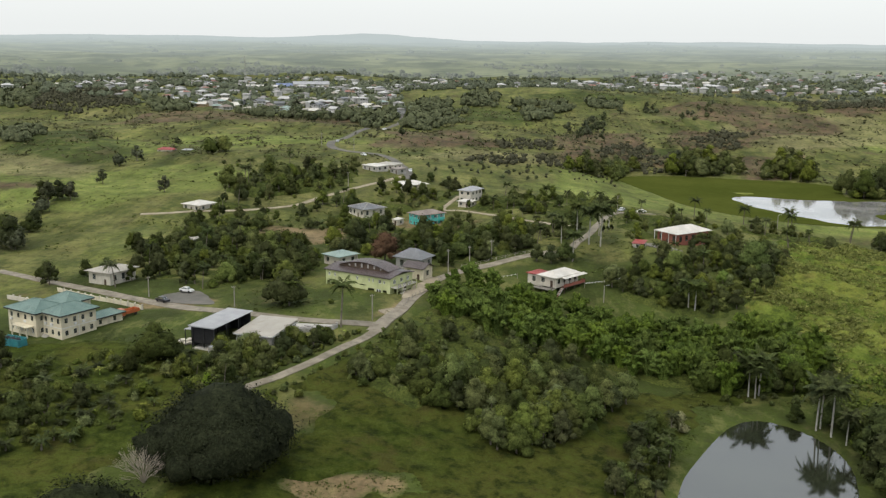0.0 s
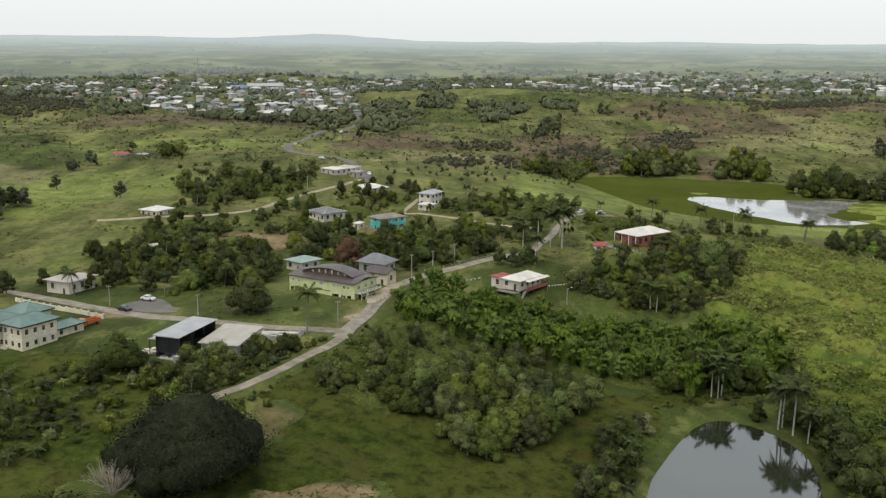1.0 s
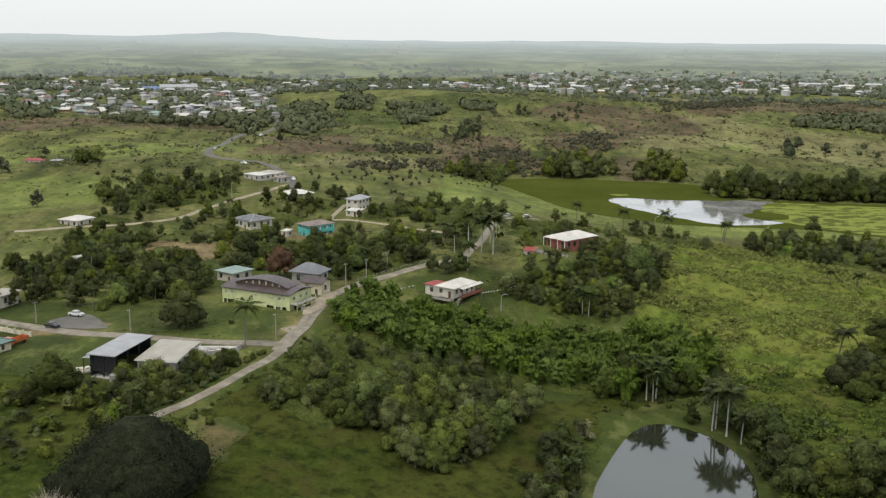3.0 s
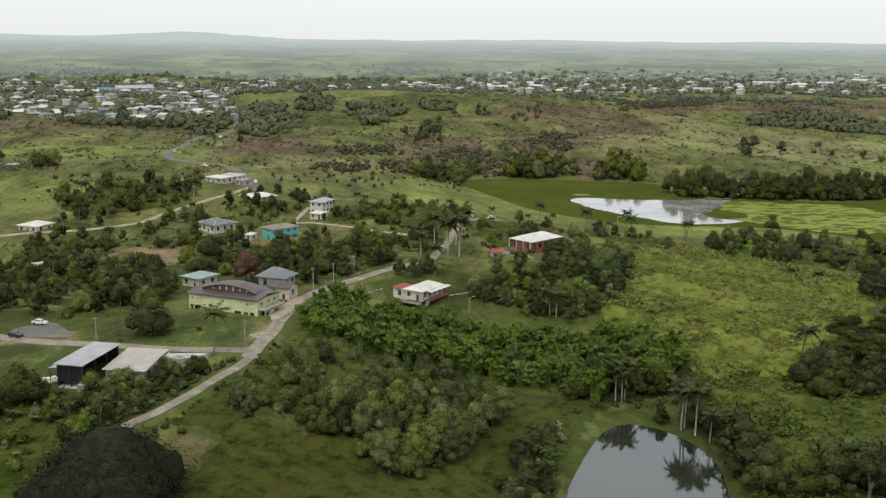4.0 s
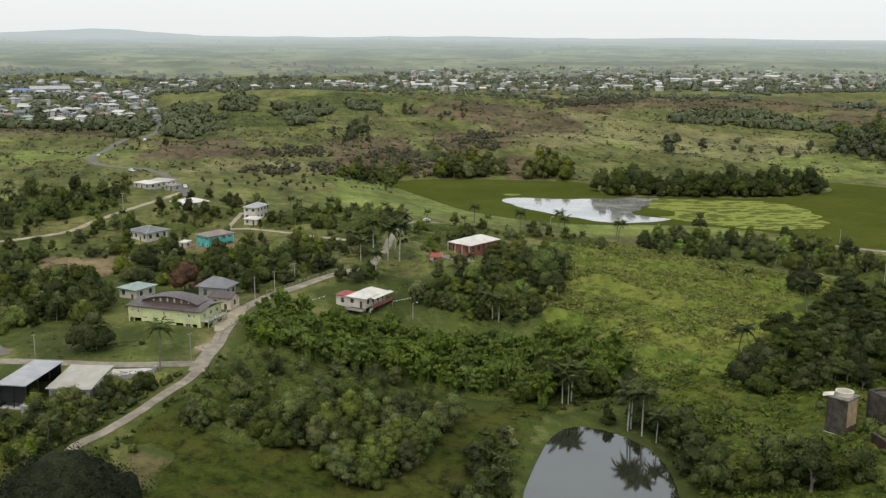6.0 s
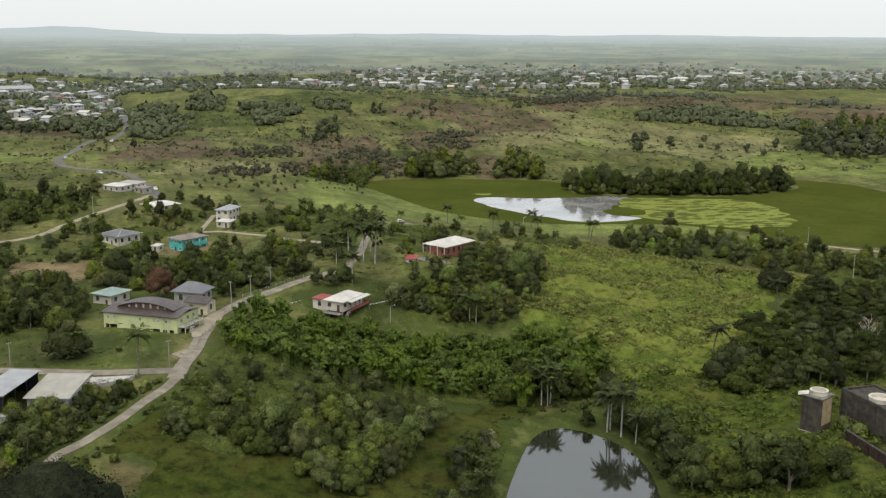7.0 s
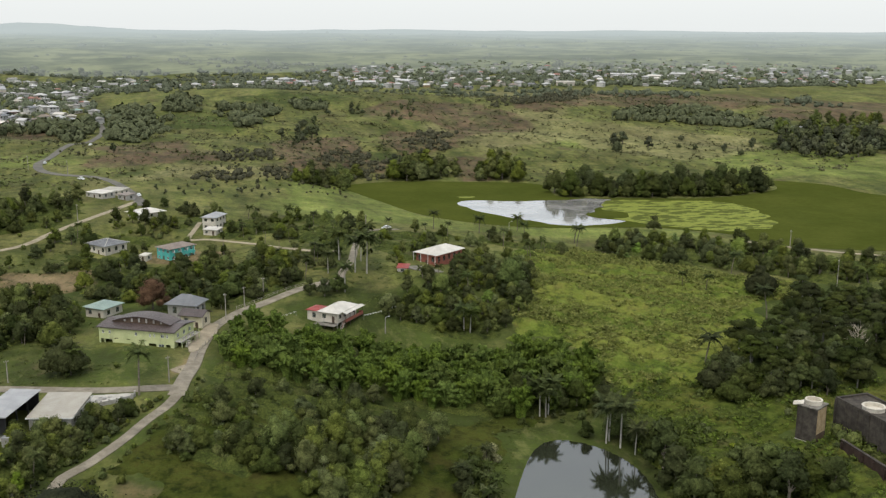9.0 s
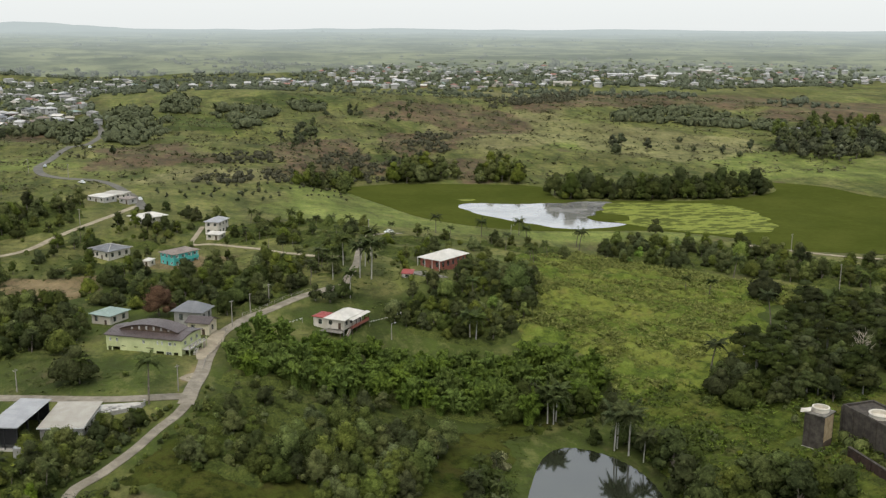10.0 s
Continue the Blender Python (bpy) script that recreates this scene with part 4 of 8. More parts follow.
MAKERS = {
    "dead": [lambda: dead_tree("dead_tree", "tall upright leafless tree before the dark wood", 13.0, 146)],
    "fan": [lambda: twig_fan("bare_tree", "leafless pale tree with a fan of fine twigs", 7.0, 12.0, 145)],
    "tree": [lambda s=s, h=h, w=w, n=n: broadleaf("broadleaf_tree" if s < 4 else "round_tree", "leafy green broadleaf tree" if s < 4 else "rounded green garden tree", h, w, s, "tree", 660, 0.52, n, 0.10) for s, h, w, n in ((1, 8, 7.5, 11), (2, 9, 7, 12), (3, 6.5, 8, 11), (4, 8, 6, 9), (5, 7, 9.5, 13))],
    "tree_dark": [lambda s=s, h=h, w=w, n=n: broadleaf("shade_tree" if s < 13 else "tall_shade_tree", "dense dark green shade tree", h, w, s, "shade", 660, 0.52, n, 0.08) for s, h, w, n in ((11, 8, 8, 11), (12, 8, 10, 14), (13, 7.5, 7, 9), (14, 9, 7, 10))],
    "tree_near": [lambda s=s, h=h, w=w, n=n: broadleaf("thicket_tree", "grey-green tree in a dense thicket", h, w, s, "bush", 1500, 0.36, n, 0.04) for s, h, w, n in ((21, 7.5, 7, 11), (22, 8.5, 8, 12), (23, 6.5, 7, 10), (24, 8, 6, 9))],
    "grove": [lambda s=s, h=h, w=w, n=n: broadleaf("grove_tree", "full dark green tree in a lakeside grove", h, w, s, "tree", 620, 0.85, n, 0.03) for s, h, w, n in ((15, 11, 11, 9), (16, 13, 12, 9), (17, 10, 12, 8))],
    "shade_giant": [lambda s=s: broadleaf("spreading_tree", "huge dark spreading tree with a domed crown", 13.6, 27, s, "dome", 26000, 0.42, 70, 0.02, 0.7, None, (5, 8)) for s in (31, 32)],
    "tall": [lambda s=s, h=h, w=w, n=n: broadleaf("tall_tree", "tall dark tree on the lake shore", h, w, s, "shade", 900, 0.9, n + 4, 0.0) for s, h, w, n in ((41, 16, 17, 9), (42, 18, 15, 9), (43, 14, 18, 8))],
    "far": [lambda s=s, h=h, w=w, n=n: broadleaf("field_tree", "small dark tree on the open hillside", h, w, s, "field", 150, 1.0, n, 0.12, hearts=(3, 5)) for s, h, w, n in ((51, 7, 7, 6), (52, 8, 6.5, 6), (53, 5.5, 6.5, 5))],
    "bush": [lambda s=s, h=h, w=w: bush("bush" if s < 63 else "shrub", "low leafy green bush" if s < 63 else "small rounded green shrub", h, w, s, "bush", 210, 0.5) for s, h, w in ((61, 2.6, 3.4), (62, 3.2, 3.6), (63, 2.0, 3.0))],
    "bush_dark": [lambda s=s, h=h, w=w: bush("dark_bush", "low dark green bush", h, w, s, "tree", 210, 0.5) for s, h, w in ((66, 2.6, 3.4), (67, 3.4, 3.2))],
    "bush_near": [lambda s=s, h=h, w=w: bush("scrub_bush", "dense grey-green scrub bush", h, w, s, "bush", 420, 0.36, 6) for s, h, w in ((71, 3.2, 4.2), (72, 2.6, 3.6), (73, 3.8, 4.0))],
    "pale": [lambda: bush("bush", "pale dry bush at the water's edge", 4.0, 4.5, 75, "pale", 1500, 0.26, 7)],
    "bright": [lambda s=s, h=h, w=w: broadleaf("broadleaf_tree", "rounded bright green tree", h, w, s, "bright", 1800, 0.42, 11, 0.12) for s, h, w in ((81, 9, 10), (82, 6, 6))],
    "red": [lambda: broadleaf("bronze_tree", "dome-shaped tree with red-brown leaves", 11, 11, 85, "red", 2600, 0.45, 12, 0.12)],
    "bamboo": [lambda s=s, h=h, w=w: bamboo("bamboo_clump", "arching bright green bamboo clump", h, w, s) for s, h, w in ((91, 8.5, 7.5), (92, 7.5, 7), (93, 9.5, 8.5))],
    "royal": [lambda s=s, h=h: palm("royal_palm", "tall royal palm with a pale smooth trunk", h, 0.16, 0.3, 22, 4.0, 14, PALE_BARK, s, 0.12, True) for s, h in ((101, 7.8), (102, 7.0), (103, 8.8))],
    "coconut": [lambda s=s, h=h, l=l: palm("coconut_palm", "coconut palm with a slender leaning trunk", h, 0.16, l, 16, 3.4, 10, BARK, s) for s, h, l in ((111, 7.5, 1.0), (112, 6.0, 0.7), (113, 9.0, 1.4))],
    "young_palm": [lambda s=s, h=h: palm("young_palm", "short young palm with spreading fronds", h, 0.2, 0.1, 12, 2.6, 9, BARK, s) for s, h in ((121, 1.2), (122, 1.9))],
    "banana": [lambda s=s, h=h: banana("banana_plant", "banana plant with broad yellow-green leaves", h, s) for s, h in ((131, 3.6), (132, 3.0))],
    "bare": [lambda s=s, h=h: bare_tree("bare_tree", "leafless grey tree with fine twigs", h, 7, s) for s, h in ((141, 10), (142, 12))],
    "flat": [lambda s=s, h=h, w=w, n=n: broadleaf("umbrella_tree", "flat-topped spreading tree with layered foliage", h, w, s, "shade", 1300, 0.46, n, 0.36, 0.36, PALE_BARK) for s, h, w, n in ((161, 9, 10, 15), (162, 10, 11, 17))],
    "cypress": [lambda s=s: broadleaf("column_tree", "narrow dark columnar tree", 9, 2.6, s, "shade", 500, 0.5, 7, 0.05, 1.6) for s in (151,)],
}
GROWN = {}
plant_rng = np.random.default_rng(5)


def plant(kind, x, y, size=1.0, group="", sink=0.0, label="", pick=None):
    """Sets a plant of that kind on the ground."""
    v = int(plant_rng.integers(len(MAKERS[kind]))) if pick is None else pick
    tall = size * plant_rng.uniform(0.9, 1.12)
    m = pose(x, y, float(ground_height(x, y)) - sink, 0, 0, plant_rng.uniform(0, 360))
    if (kind, v) not in GROWN:
        ob = MAKERS[kind][v]()
        GROWN[kind, v] = (ob, size, tall)
        ob.matrix_basis = m @ Matrix.Diagonal((size, size, tall, 1))
    else:
        first, s0, t0 = GROWN[kind, v]
        ob = copy_thing(first, m @ Matrix.Diagonal((size / s0, size / s0, tall / t0, 1)))
    if group:
        ob["group"] = group
    if label:
        ob["label"] = label
    return ob


def grove(poly, spacing, kinds, size=(0.8, 1.2), group="", jitter=0.45, edge=0.0, keep=1.0, away=()):
    """Plants a patch, about spacing metres apart, with kinds drawn from (kind, weight) pairs."""
    xs, ys = [p[0] for p in poly], [p[1] for p in poly]
    names, weights = zip(*kinds)
    weights = np.array(weights, float) / sum(weights)
    row = 0
    for y in np.arange(min(ys), max(ys) + spacing, spacing * 0.87):
        row += 1
        for x in np.arange(min(xs) + (row % 2) * spacing / 2, max(xs) + spacing, spacing):
            px, py = x + plant_rng.uniform(-1, 1) * jitter * spacing, y + plant_rng.uniform(-1, 1) * jitter * spacing
            if shore(poly, px, py) > -edge or plant_rng.uniform() > keep:
                continue
            kind, scale = names[int(plant_rng.choice(len(names), p=weights))], plant_rng.uniform(*size)
            gap = 2.8 if kind.startswith("bush") or "palm" in kind or kind in ("banana", "coconut") else 2.4 + 3.6 * scale
            if any(shore(a, px, py) < b for a, b in away) or near_road(px, py, gap) or shore(POND, px, py) < 2 or shore(LAKE, px, py) < 1:
                continue
            plant(kind, px, py, scale, group)


ROAD_POINTS = np.concatenate([spline(r, 3.0) for r in (LOWER_LANE, MAIN_ROAD, LEFT_ROAD, PALM_ROAD, HILL_ROAD, WEST_TRACK, EAST_TRACK)])
# building plots kept clear of plants (x, y, radius)
PLOTS = [(-98, 243, 15), (-90, 250, 10), (-57, 240, 9), (-45, 240, 9), (-32, 244, 6), (-27, 284, 13), (-14, 280, 9), (-36, 290, 7), (-7, 309, 9), (-40, 328, 7), (30, 303, 8), (37, 306, 6),
         (-107, 301, 10), (73, 352, 11), (66, 342, 6), (-18, 408, 9), (-12, 415, 5), (-45, 428, 8), (-46, 418, 8), (-18, 400, 9), (-6, 440, 7), (-33, 479, 11), (-47, 423, 10), (79, 354, 10), (72, 343, 6), (-2, 446, 7), (-58, 521, 11), (-123, 421, 9), (-63, 374, 15), (-12, 404, 7), (131, 206, 5), (145, 207, 6), (158, 205, 8)]


def near_road(x, y, gap=3.2):
    """Whether a spot is too near a road or stands on a building plot (x, y, radius)."""
    return bool((np.hypot(ROAD_POINTS[:, 0] - x, ROAD_POINTS[:, 1] - y) < gap).any()) or any((x - a) ** 2 + (y - b) ** 2 < r * r for a, b, r in PLOTS)


# ---- building materials ----
def paint(name, dark, light, stain=(0.16, 0.15, 0.12), much=0.35):
    return surface(name, dark, light, 3.0, 0.75, 0.004, stain=stain, stain_much=much, streak=1.0)


CREAM = paint("cream_painted_render", (0.58, 0.52, 0.38), (0.70, 0.64, 0.48), much=0.5)
WHITE = paint("white_painted_render", (0.50, 0.46, 0.38), (0.64, 0.60, 0.51), much=0.5)
LIME = paint("pale_green_render", (0.44, 0.48, 0.24), (0.55, 0.58, 0.31), much=0.45)
TURQUOISE = paint("turquoise_render", (0.07, 0.40, 0.36), (0.11, 0.50, 0.45), much=0.5)
BRICK_RED = paint("brick_red_render", (0.26, 0.085, 0.06), (0.36, 0.13, 0.09))
GREY_RENDER = paint("grey_render", (0.30, 0.29, 0.27), (0.42, 0.41, 0.38))
CONCRETE = surface("stained_concrete", (0.036, 0.031, 0.025), (0.092, 0.080, 0.064), 1.6, 0.9, 0.02, stain=(0.026, 0.020, 0.015), stain_much=0.8, streak=1.0)
GREY_DECK = surface("weathered_deck_concrete", (0.13, 0.12, 0.10), (0.26, 0.245, 0.21), 1.2, 0.9, 0.01, stain=(0.05, 0.045, 0.035), stain_much=0.8)
PALE_CONCRETE = surface("pale_concrete", (0.40, 0.38, 0.34), (0.54, 0.52, 0.47), 2.5, 0.9, 0.01, stain=(0.24, 0.22, 0.19))
OCHRE_BOARD = surface("ochre_boards", (0.30, 0.22, 0.12), (0.46, 0.36, 0.22), 1.2, 0.85, 0.01, stain=(0.12, 0.08, 0.05), streak=1.0)
TEAL_ROOF = sheeting("teal_roof_sheets", (0.085, 0.145, 0.125), (0.135, 0.205, 0.175), rust_much=0.25)
SILVER_ROOF = sheeting("silver_roof_sheets", (0.27, 0.275, 0.28), (0.35, 0.355, 0.36), rough=0.6, rust=(0.30, 0.24, 0.18), rust_much=0.25)
WHITE_ROOF = sheeting("white_roof_sheets", (0.48, 0.455, 0.40), (0.62, 0.59, 0.53), rust=(0.36, 0.31, 0.25), rust_much=0.4)
BEIGE_ROOF = sheeting("beige_roof_sheets", (0.30, 0.275, 0.225), (0.38, 0.355, 0.30), rust=(0.34, 0.29, 0.22), rust_much=0.3)
PLUM_ROOF = sheeting("plum_brown_roof_sheets", (0.060, 0.046, 0.043), (0.095, 0.074, 0.069), rust_much=0.1)
GREY_ROOF = sheeting("grey_roof_sheets", (0.10, 0.105, 0.11), (0.17, 0.175, 0.18), rust_much=0.15)
BROWN_ROOF = sheeting("brown_roof_sheets", (0.16, 0.125, 0.10), (0.25, 0.205, 0.17), rust_much=0.4)
BLUEGREY_ROOF = sheeting("blue_grey_roof_sheets", (0.125, 0.13, 0.135), (0.18, 0.185, 0.19), rust_much=0.1)
RED_ROOF = sheeting("red_roof_sheets", (0.22, 0.035, 0.03), (0.31, 0.06, 0.05), rust_much=0.15)
PALE_TEAL_ROOF = sheeting("pale_teal_roof_sheets", (0.19, 0.26, 0.23), (0.26, 0.33, 0.29), rust_much=0.2)
BLUE_SHEET = sheeting("blue_wall_sheets", (0.07, 0.11, 0.24), (0.10, 0.15, 0.31), rust_much=0.05)
DARK_FRAME = surface("dark_steel", (0.03, 0.03, 0.032), (0.06, 0.06, 0.06), 1.0, 0.5, 0.002, 0.3)
WHITE_FRAME = surface("white_window_frame", (0.62, 0.62, 0.60), (0.74, 0.74, 0.72), 1.0, 0.5, 0.001)
DARK_WOOD = surface("dark_timber", (0.06, 0.04, 0.028), (0.12, 0.085, 0.06), 0.8, 0.8, 0.006)
TYRE = surface("black_rubber", (0.015, 0.015, 0.015), (0.03, 0.03, 0.03), 0.4, 0.8, 0.002)
POLE_WOOD = surface("grey_pole_timber", (0.24, 0.22, 0.19), (0.38, 0.35, 0.31), 1.0, 0.9, 0.005)
CLOTH_BLACK = surface("black_shed_sheet", (0.012, 0.012, 0.013), (0.03, 0.03, 0.032), 1.5, 0.7, 0.01)


def make_glass():
    n = Nodes("window_glass")
    mat = n.finish((0.55, 0.62, 0.62), 0.05, 0.0, 0.5)
    for node in n.tree.nodes:
        if node.type == "BSDF_PRINCIPLED":
            node.inputs["Transmission Weight"].default_value = 0.9
    return mat


GLASS = make_glass()


def car_paint(name, colour):
    return surface(name, tuple(0.9 * c for c in colour), colour, 2.0, 0.3, 0.0, 0.1, 0.5)


# ---- building parts ----
def box(x0, x1, y0, y1, z0, z1):
    v = [(x, y, z) for z in (z0, z1) for x, y in ((x0, y0), (x1, y0), (x1, y1), (x0, y1))]
    return np.array(v, float), [(3, 2, 1, 0), (4, 5, 6, 7), (0, 1, 5, 4), (1, 2, 6, 5), (2, 3, 7, 6), (3, 0, 4, 7)]


def slab_through(quad, thick):
    """A sheet of some thickness under any flat outline."""
    n = len(quad)
    top, low = np.array(quad, float), np.array(quad, float) - (0, 0, thick)
    return np.concatenate([top, low]), [tuple(range(n)), tuple(range(2 * n - 1, n - 1, -1))] + [(k, k + n, (k + 1) % n + n, (k + 1) % n) for k in range(n)]


def wall_run(length, z0, z1, thick, openings):
    """A wall along +x from 0, its outer face at y = 0, with openings (x0, x1, z0, z1) through it."""
    us = sorted({0.0, float(length), *[float(o[0]) for o in openings], *[float(o[1]) for o in openings]})
    vs = sorted({float(z0), float(z1), *[float(o[2]) for o in openings], *[float(o[3]) for o in openings]})
    n, m = len(us), len(vs)
    solid = np.array([[not any(o[0] - 1e-6 <= a and b <= o[1] + 1e-6 and o[2] - 1e-6 <= c and d <= o[3] + 1e-6 for o in openings) for c, d in zip(vs, vs[1:])] for a, b in zip(us, us[1:])])
    verts = [(u, y, v) for y in (0.0, thick) for u in us for v in vs]
    front = lambda i, j: i * m + j
    back = lambda i, j: n * m + i * m + j
    faces = []
    for i in range(n - 1):
        for j in range(m - 1):
            if not solid[i, j]:
                continue
            faces += [(front(i, j), front(i + 1, j), front(i + 1, j + 1), front(i, j + 1)), (back(i, j), back(i, j + 1), back(i + 1, j + 1), back(i + 1, j))]
            if i == 0 or not solid[i - 1, j]:
                faces.append((front(i, j), front(i, j + 1), back(i, j + 1), back(i, j)))
            if i == n - 2 or not solid[i + 1, j]:
                faces.append((front(i + 1, j), back(i + 1, j), back(i + 1, j + 1), front(i + 1, j + 1)))
            if j == 0 or not solid[i, j - 1]:
                faces.append((front(i, j), back(i, j), back(i + 1, j), front(i + 1, j)))
            if j == m - 2 or not solid[i, j + 1]:
                faces.append((front(i, j + 1), front(i + 1, j + 1), back(i + 1, j + 1), back(i, j + 1)))
    return np.array(verts), faces


def shifted(data, m):
    return np.array([m @ Vector(p) for p in data[0]]), data[1]


def ring(x0, x1, z0, z1, bar, y0, y1, cross=True):
    bits = [box(x0, x1, y0, y1, z0, z0 + bar), box(x0, x1, y0, y1, z1 - bar, z1), box(x0, x0 + bar, y0, y1, z0 + bar, z1 - bar), box(x1 - bar, x1, y0, y1, z0 + bar, z1 - bar)]
    if cross:
        bits.append(box((x0 + x1) / 2 - bar / 2, (x0 + x1) / 2 + bar / 2, y0, y1, z0 + bar, z1 - bar))
    return joined(bits)


def add_window(parent, m, o, frame_mat):
    w = part("window", shifted(ring(*o, 0.08, 0.04, 0.14), m), frame_mat, parent)
    part("pane", shifted(box(o[0] + 0.06, o[1] - 0.06, 0.08, 0.1, o[2] + 0.06, o[3] - 0.06), m), GLASS, w)


def hip_roof(w, d, over, eave, rise, thick=0.2, gable=False, mono=0.0):
    """Roof planes over a w by d house whose corner is at 0, 0; the ridge runs along the longer side."""
    x0, x1, y0, y1 = -over, w + over, -over, d + over
    if mono:
        return slab_through([(x0, y0, eave), (x1, y0, eave), (x1, y1, eave + mono), (x0, y1, eave + mono)], thick), []
    swap = (y1 - y0) > (x1 - x0)
    if swap:
        run = 0.0 if gable else (x1 - x0) / 2 * 0.9
        a, b = ((x0 + x1) / 2, y0 + run, eave + rise), ((x0 + x1) / 2, y1 - run, eave + rise)
    else:
        run = 0.0 if gable else (y1 - y0) / 2 * 0.9
        a, b = (x0 + run, (y0 + y1) / 2, eave + rise), (x1 - run, (y0 + y1) / 2, eave + rise)
    c = [(x0, y0, eave), (x1, y0, eave), (x1, y1, eave), (x0, y1, eave)]
    if swap:
        planes = [[c[1], c[2], b, a], [c[3], c[0], a, b]] + ([] if gable else [[c[0], c[1], a], [c[2], c[3], b]])
        hips = [(a, b)] + ([] if gable else [(c[0], a), (c[1], a), (c[2], b), (c[3], b)])
    else:
        planes = [[c[0], c[1], b, a], [c[2], c[3], a, b]] + ([] if gable else [[c[1], c[2], b], [c[3], c[0], a]])
        hips = [(a, b)] + ([] if gable else [(c[0], a), (c[3], a), (c[1], b), (c[2], b)])
    return joined([slab_through(p, thick) for p in planes]), hips


def frame_of(a, b):
    """Where a building stands that has its front from a to b: its turn and length."""
    return math.degrees(math.atan2(b[1] - a[1], b[0] - a[0])), math.hypot(b[0] - a[0], b[1] - a[1])


def house(label, a, b, depth, floor, eave, wall, roof, rise=1.6, over=0.7, kind="hip", storeys=1, name="house", gap=3.1, frames=None, caps=None, gable_wall=True, door=True, stilts=0.0, group="", porch=0.0, fascia=None):
    """A house whose roof edge runs from a to b in front and goes back by depth; floor and eave are heights in the world."""
    turn, width = frame_of(a, b)
    w, d, h = width - 2 * over, depth - 2 * over, eave - floor
    ob = thing(name, label, "house", group, pose(a[0], a[1], floor, 0, 0, turn) @ Matrix.Translation((over, over, 0)))
    base = stilts
    level = (h - base) / storeys
    t = 0.2
    sides = [(Matrix.Identity(4), w), (Matrix.Translation((w, 0, 0)) @ pose(0, 0, 0, 0, 0, 90), d), (Matrix.Translation((w, d, 0)) @ pose(0, 0, 0, 0, 0, 180), w), (Matrix.Translation((0, d, 0)) @ pose(0, 0, 0, 0, 0, 270), d)]
    runs = []
    for k, (m, n) in enumerate(sides):
        inner = n if k % 2 == 0 else n - 2 * t
        mm = m if k % 2 == 0 else m @ Matrix.Translation((t, 0, 0))
        holes = []
        count = max(1, int(inner / gap))
        for s in range(storeys):
            z = base + s * level + level * 0.36
            for j in range(count):
                c = inner * (j + 0.5) / count
                if door and s == 0 and k == 0 and j == count // 2:
                    continue
                holes.append((c - 0.62, c + 0.62, z, z + level * 0.42))
        doors = [(inner * (count // 2 + 0.5) / count - 0.5, inner * (count // 2 + 0.5) / count + 0.5, base, base + min(2.05, level - 0.3))] if door and k == 0 else []
        runs.append(shifted(wall_run(inner, base - (0.6 if not stilts else 0.0), h, t, holes + doors), mm))
        for o in holes:
            add_window(ob, mm, o, frames or DARK_FRAME)
        for o in doors:
            part("door", shifted(box(o[0] + 0.03, o[1] - 0.03, 0.06, 0.12, o[2], o[3] - 0.03), mm), DARK_WOOD, ob, "dark panelled door")
    part("wall", joined(runs), wall, ob)
    part("floor_slab", box(t, w - t, t, d - t, base - 0.2, base), PALE_CONCRETE, ob)
    planes, hips = hip_roof(w, d, over, h, rise, 0.16, kind == "gable", rise if kind == "mono" else 0.0)
    top = part("roof", planes, roof, ob)
    if kind == "gable" and gable_wall:
        if d > w:
            for y in (0, d - t):
                part("gable", shifted(slab_through([(0, 0, 0), (w, 0, 0), (w / 2, rise * w / (w + 2 * over), 0)], t), Matrix.Translation((0, y + t, h - 0.1)) @ pose(0, 0, 0, 90, 0, 0) @ Matrix.Translation((0, 0, t))), wall, ob)
        else:
            for x in (0, w - t):
                part("gable", shifted(slab_through([(0, 0, 0), (d, 0, 0), (d / 2, rise * d / (d + 2 * over), 0)], t), Matrix.Translation((x, 0, h - 0.1)) @ pose(0, 0, 0, 0, 0, 90) @ pose(0, 0, 0, 90, 0, 0) @ Matrix.Translation((0, 0, t))), wall, ob)
    if caps and hips:
        part("ridge_cap", joined([tube([p, tuple((np.array(p) + np.array(q)) / 2), q], [0.13] * 3, 5) for p, q in hips]), caps, top)
    if fascia:
        part("fascia", joined([box(-over - 0.03, w + over + 0.03, -over - 0.04, -over, h - 0.3, h - 0.02), box(w + over, w + over + 0.04, -over, d + over, h - 0.3, h - 0.02)]), fascia, top)
    if stilts:
        for x in np.linspace(0.2, w - 0.4, max(2, int(w / 3.2))):
            for y in (0.1, d / 2, d - 0.35):
                part("stilt", box(x, x + 0.25, y, y + 0.25, -1.2, stilts - 0.2), PALE_CONCRETE, ob)
    if porch:
        part("porch_roof", slab_through([(-0.2, -over - porch, h - level + 2.3), (w + 0.2, -over - porch, h - level + 2.3), (w + 0.2, -0.02, h - level + 2.7), (-0.2, -0.02, h - level + 2.7)], 0.1), roof, ob)
        for x in np.linspace(0, w - 0.15, max(2, int(w / 3))):
            part("porch_post", box(x, x + 0.15, -over - porch + 0.1, -over - porch + 0.25, -0.8, h - level + 2.2), wall, ob)
    return ob


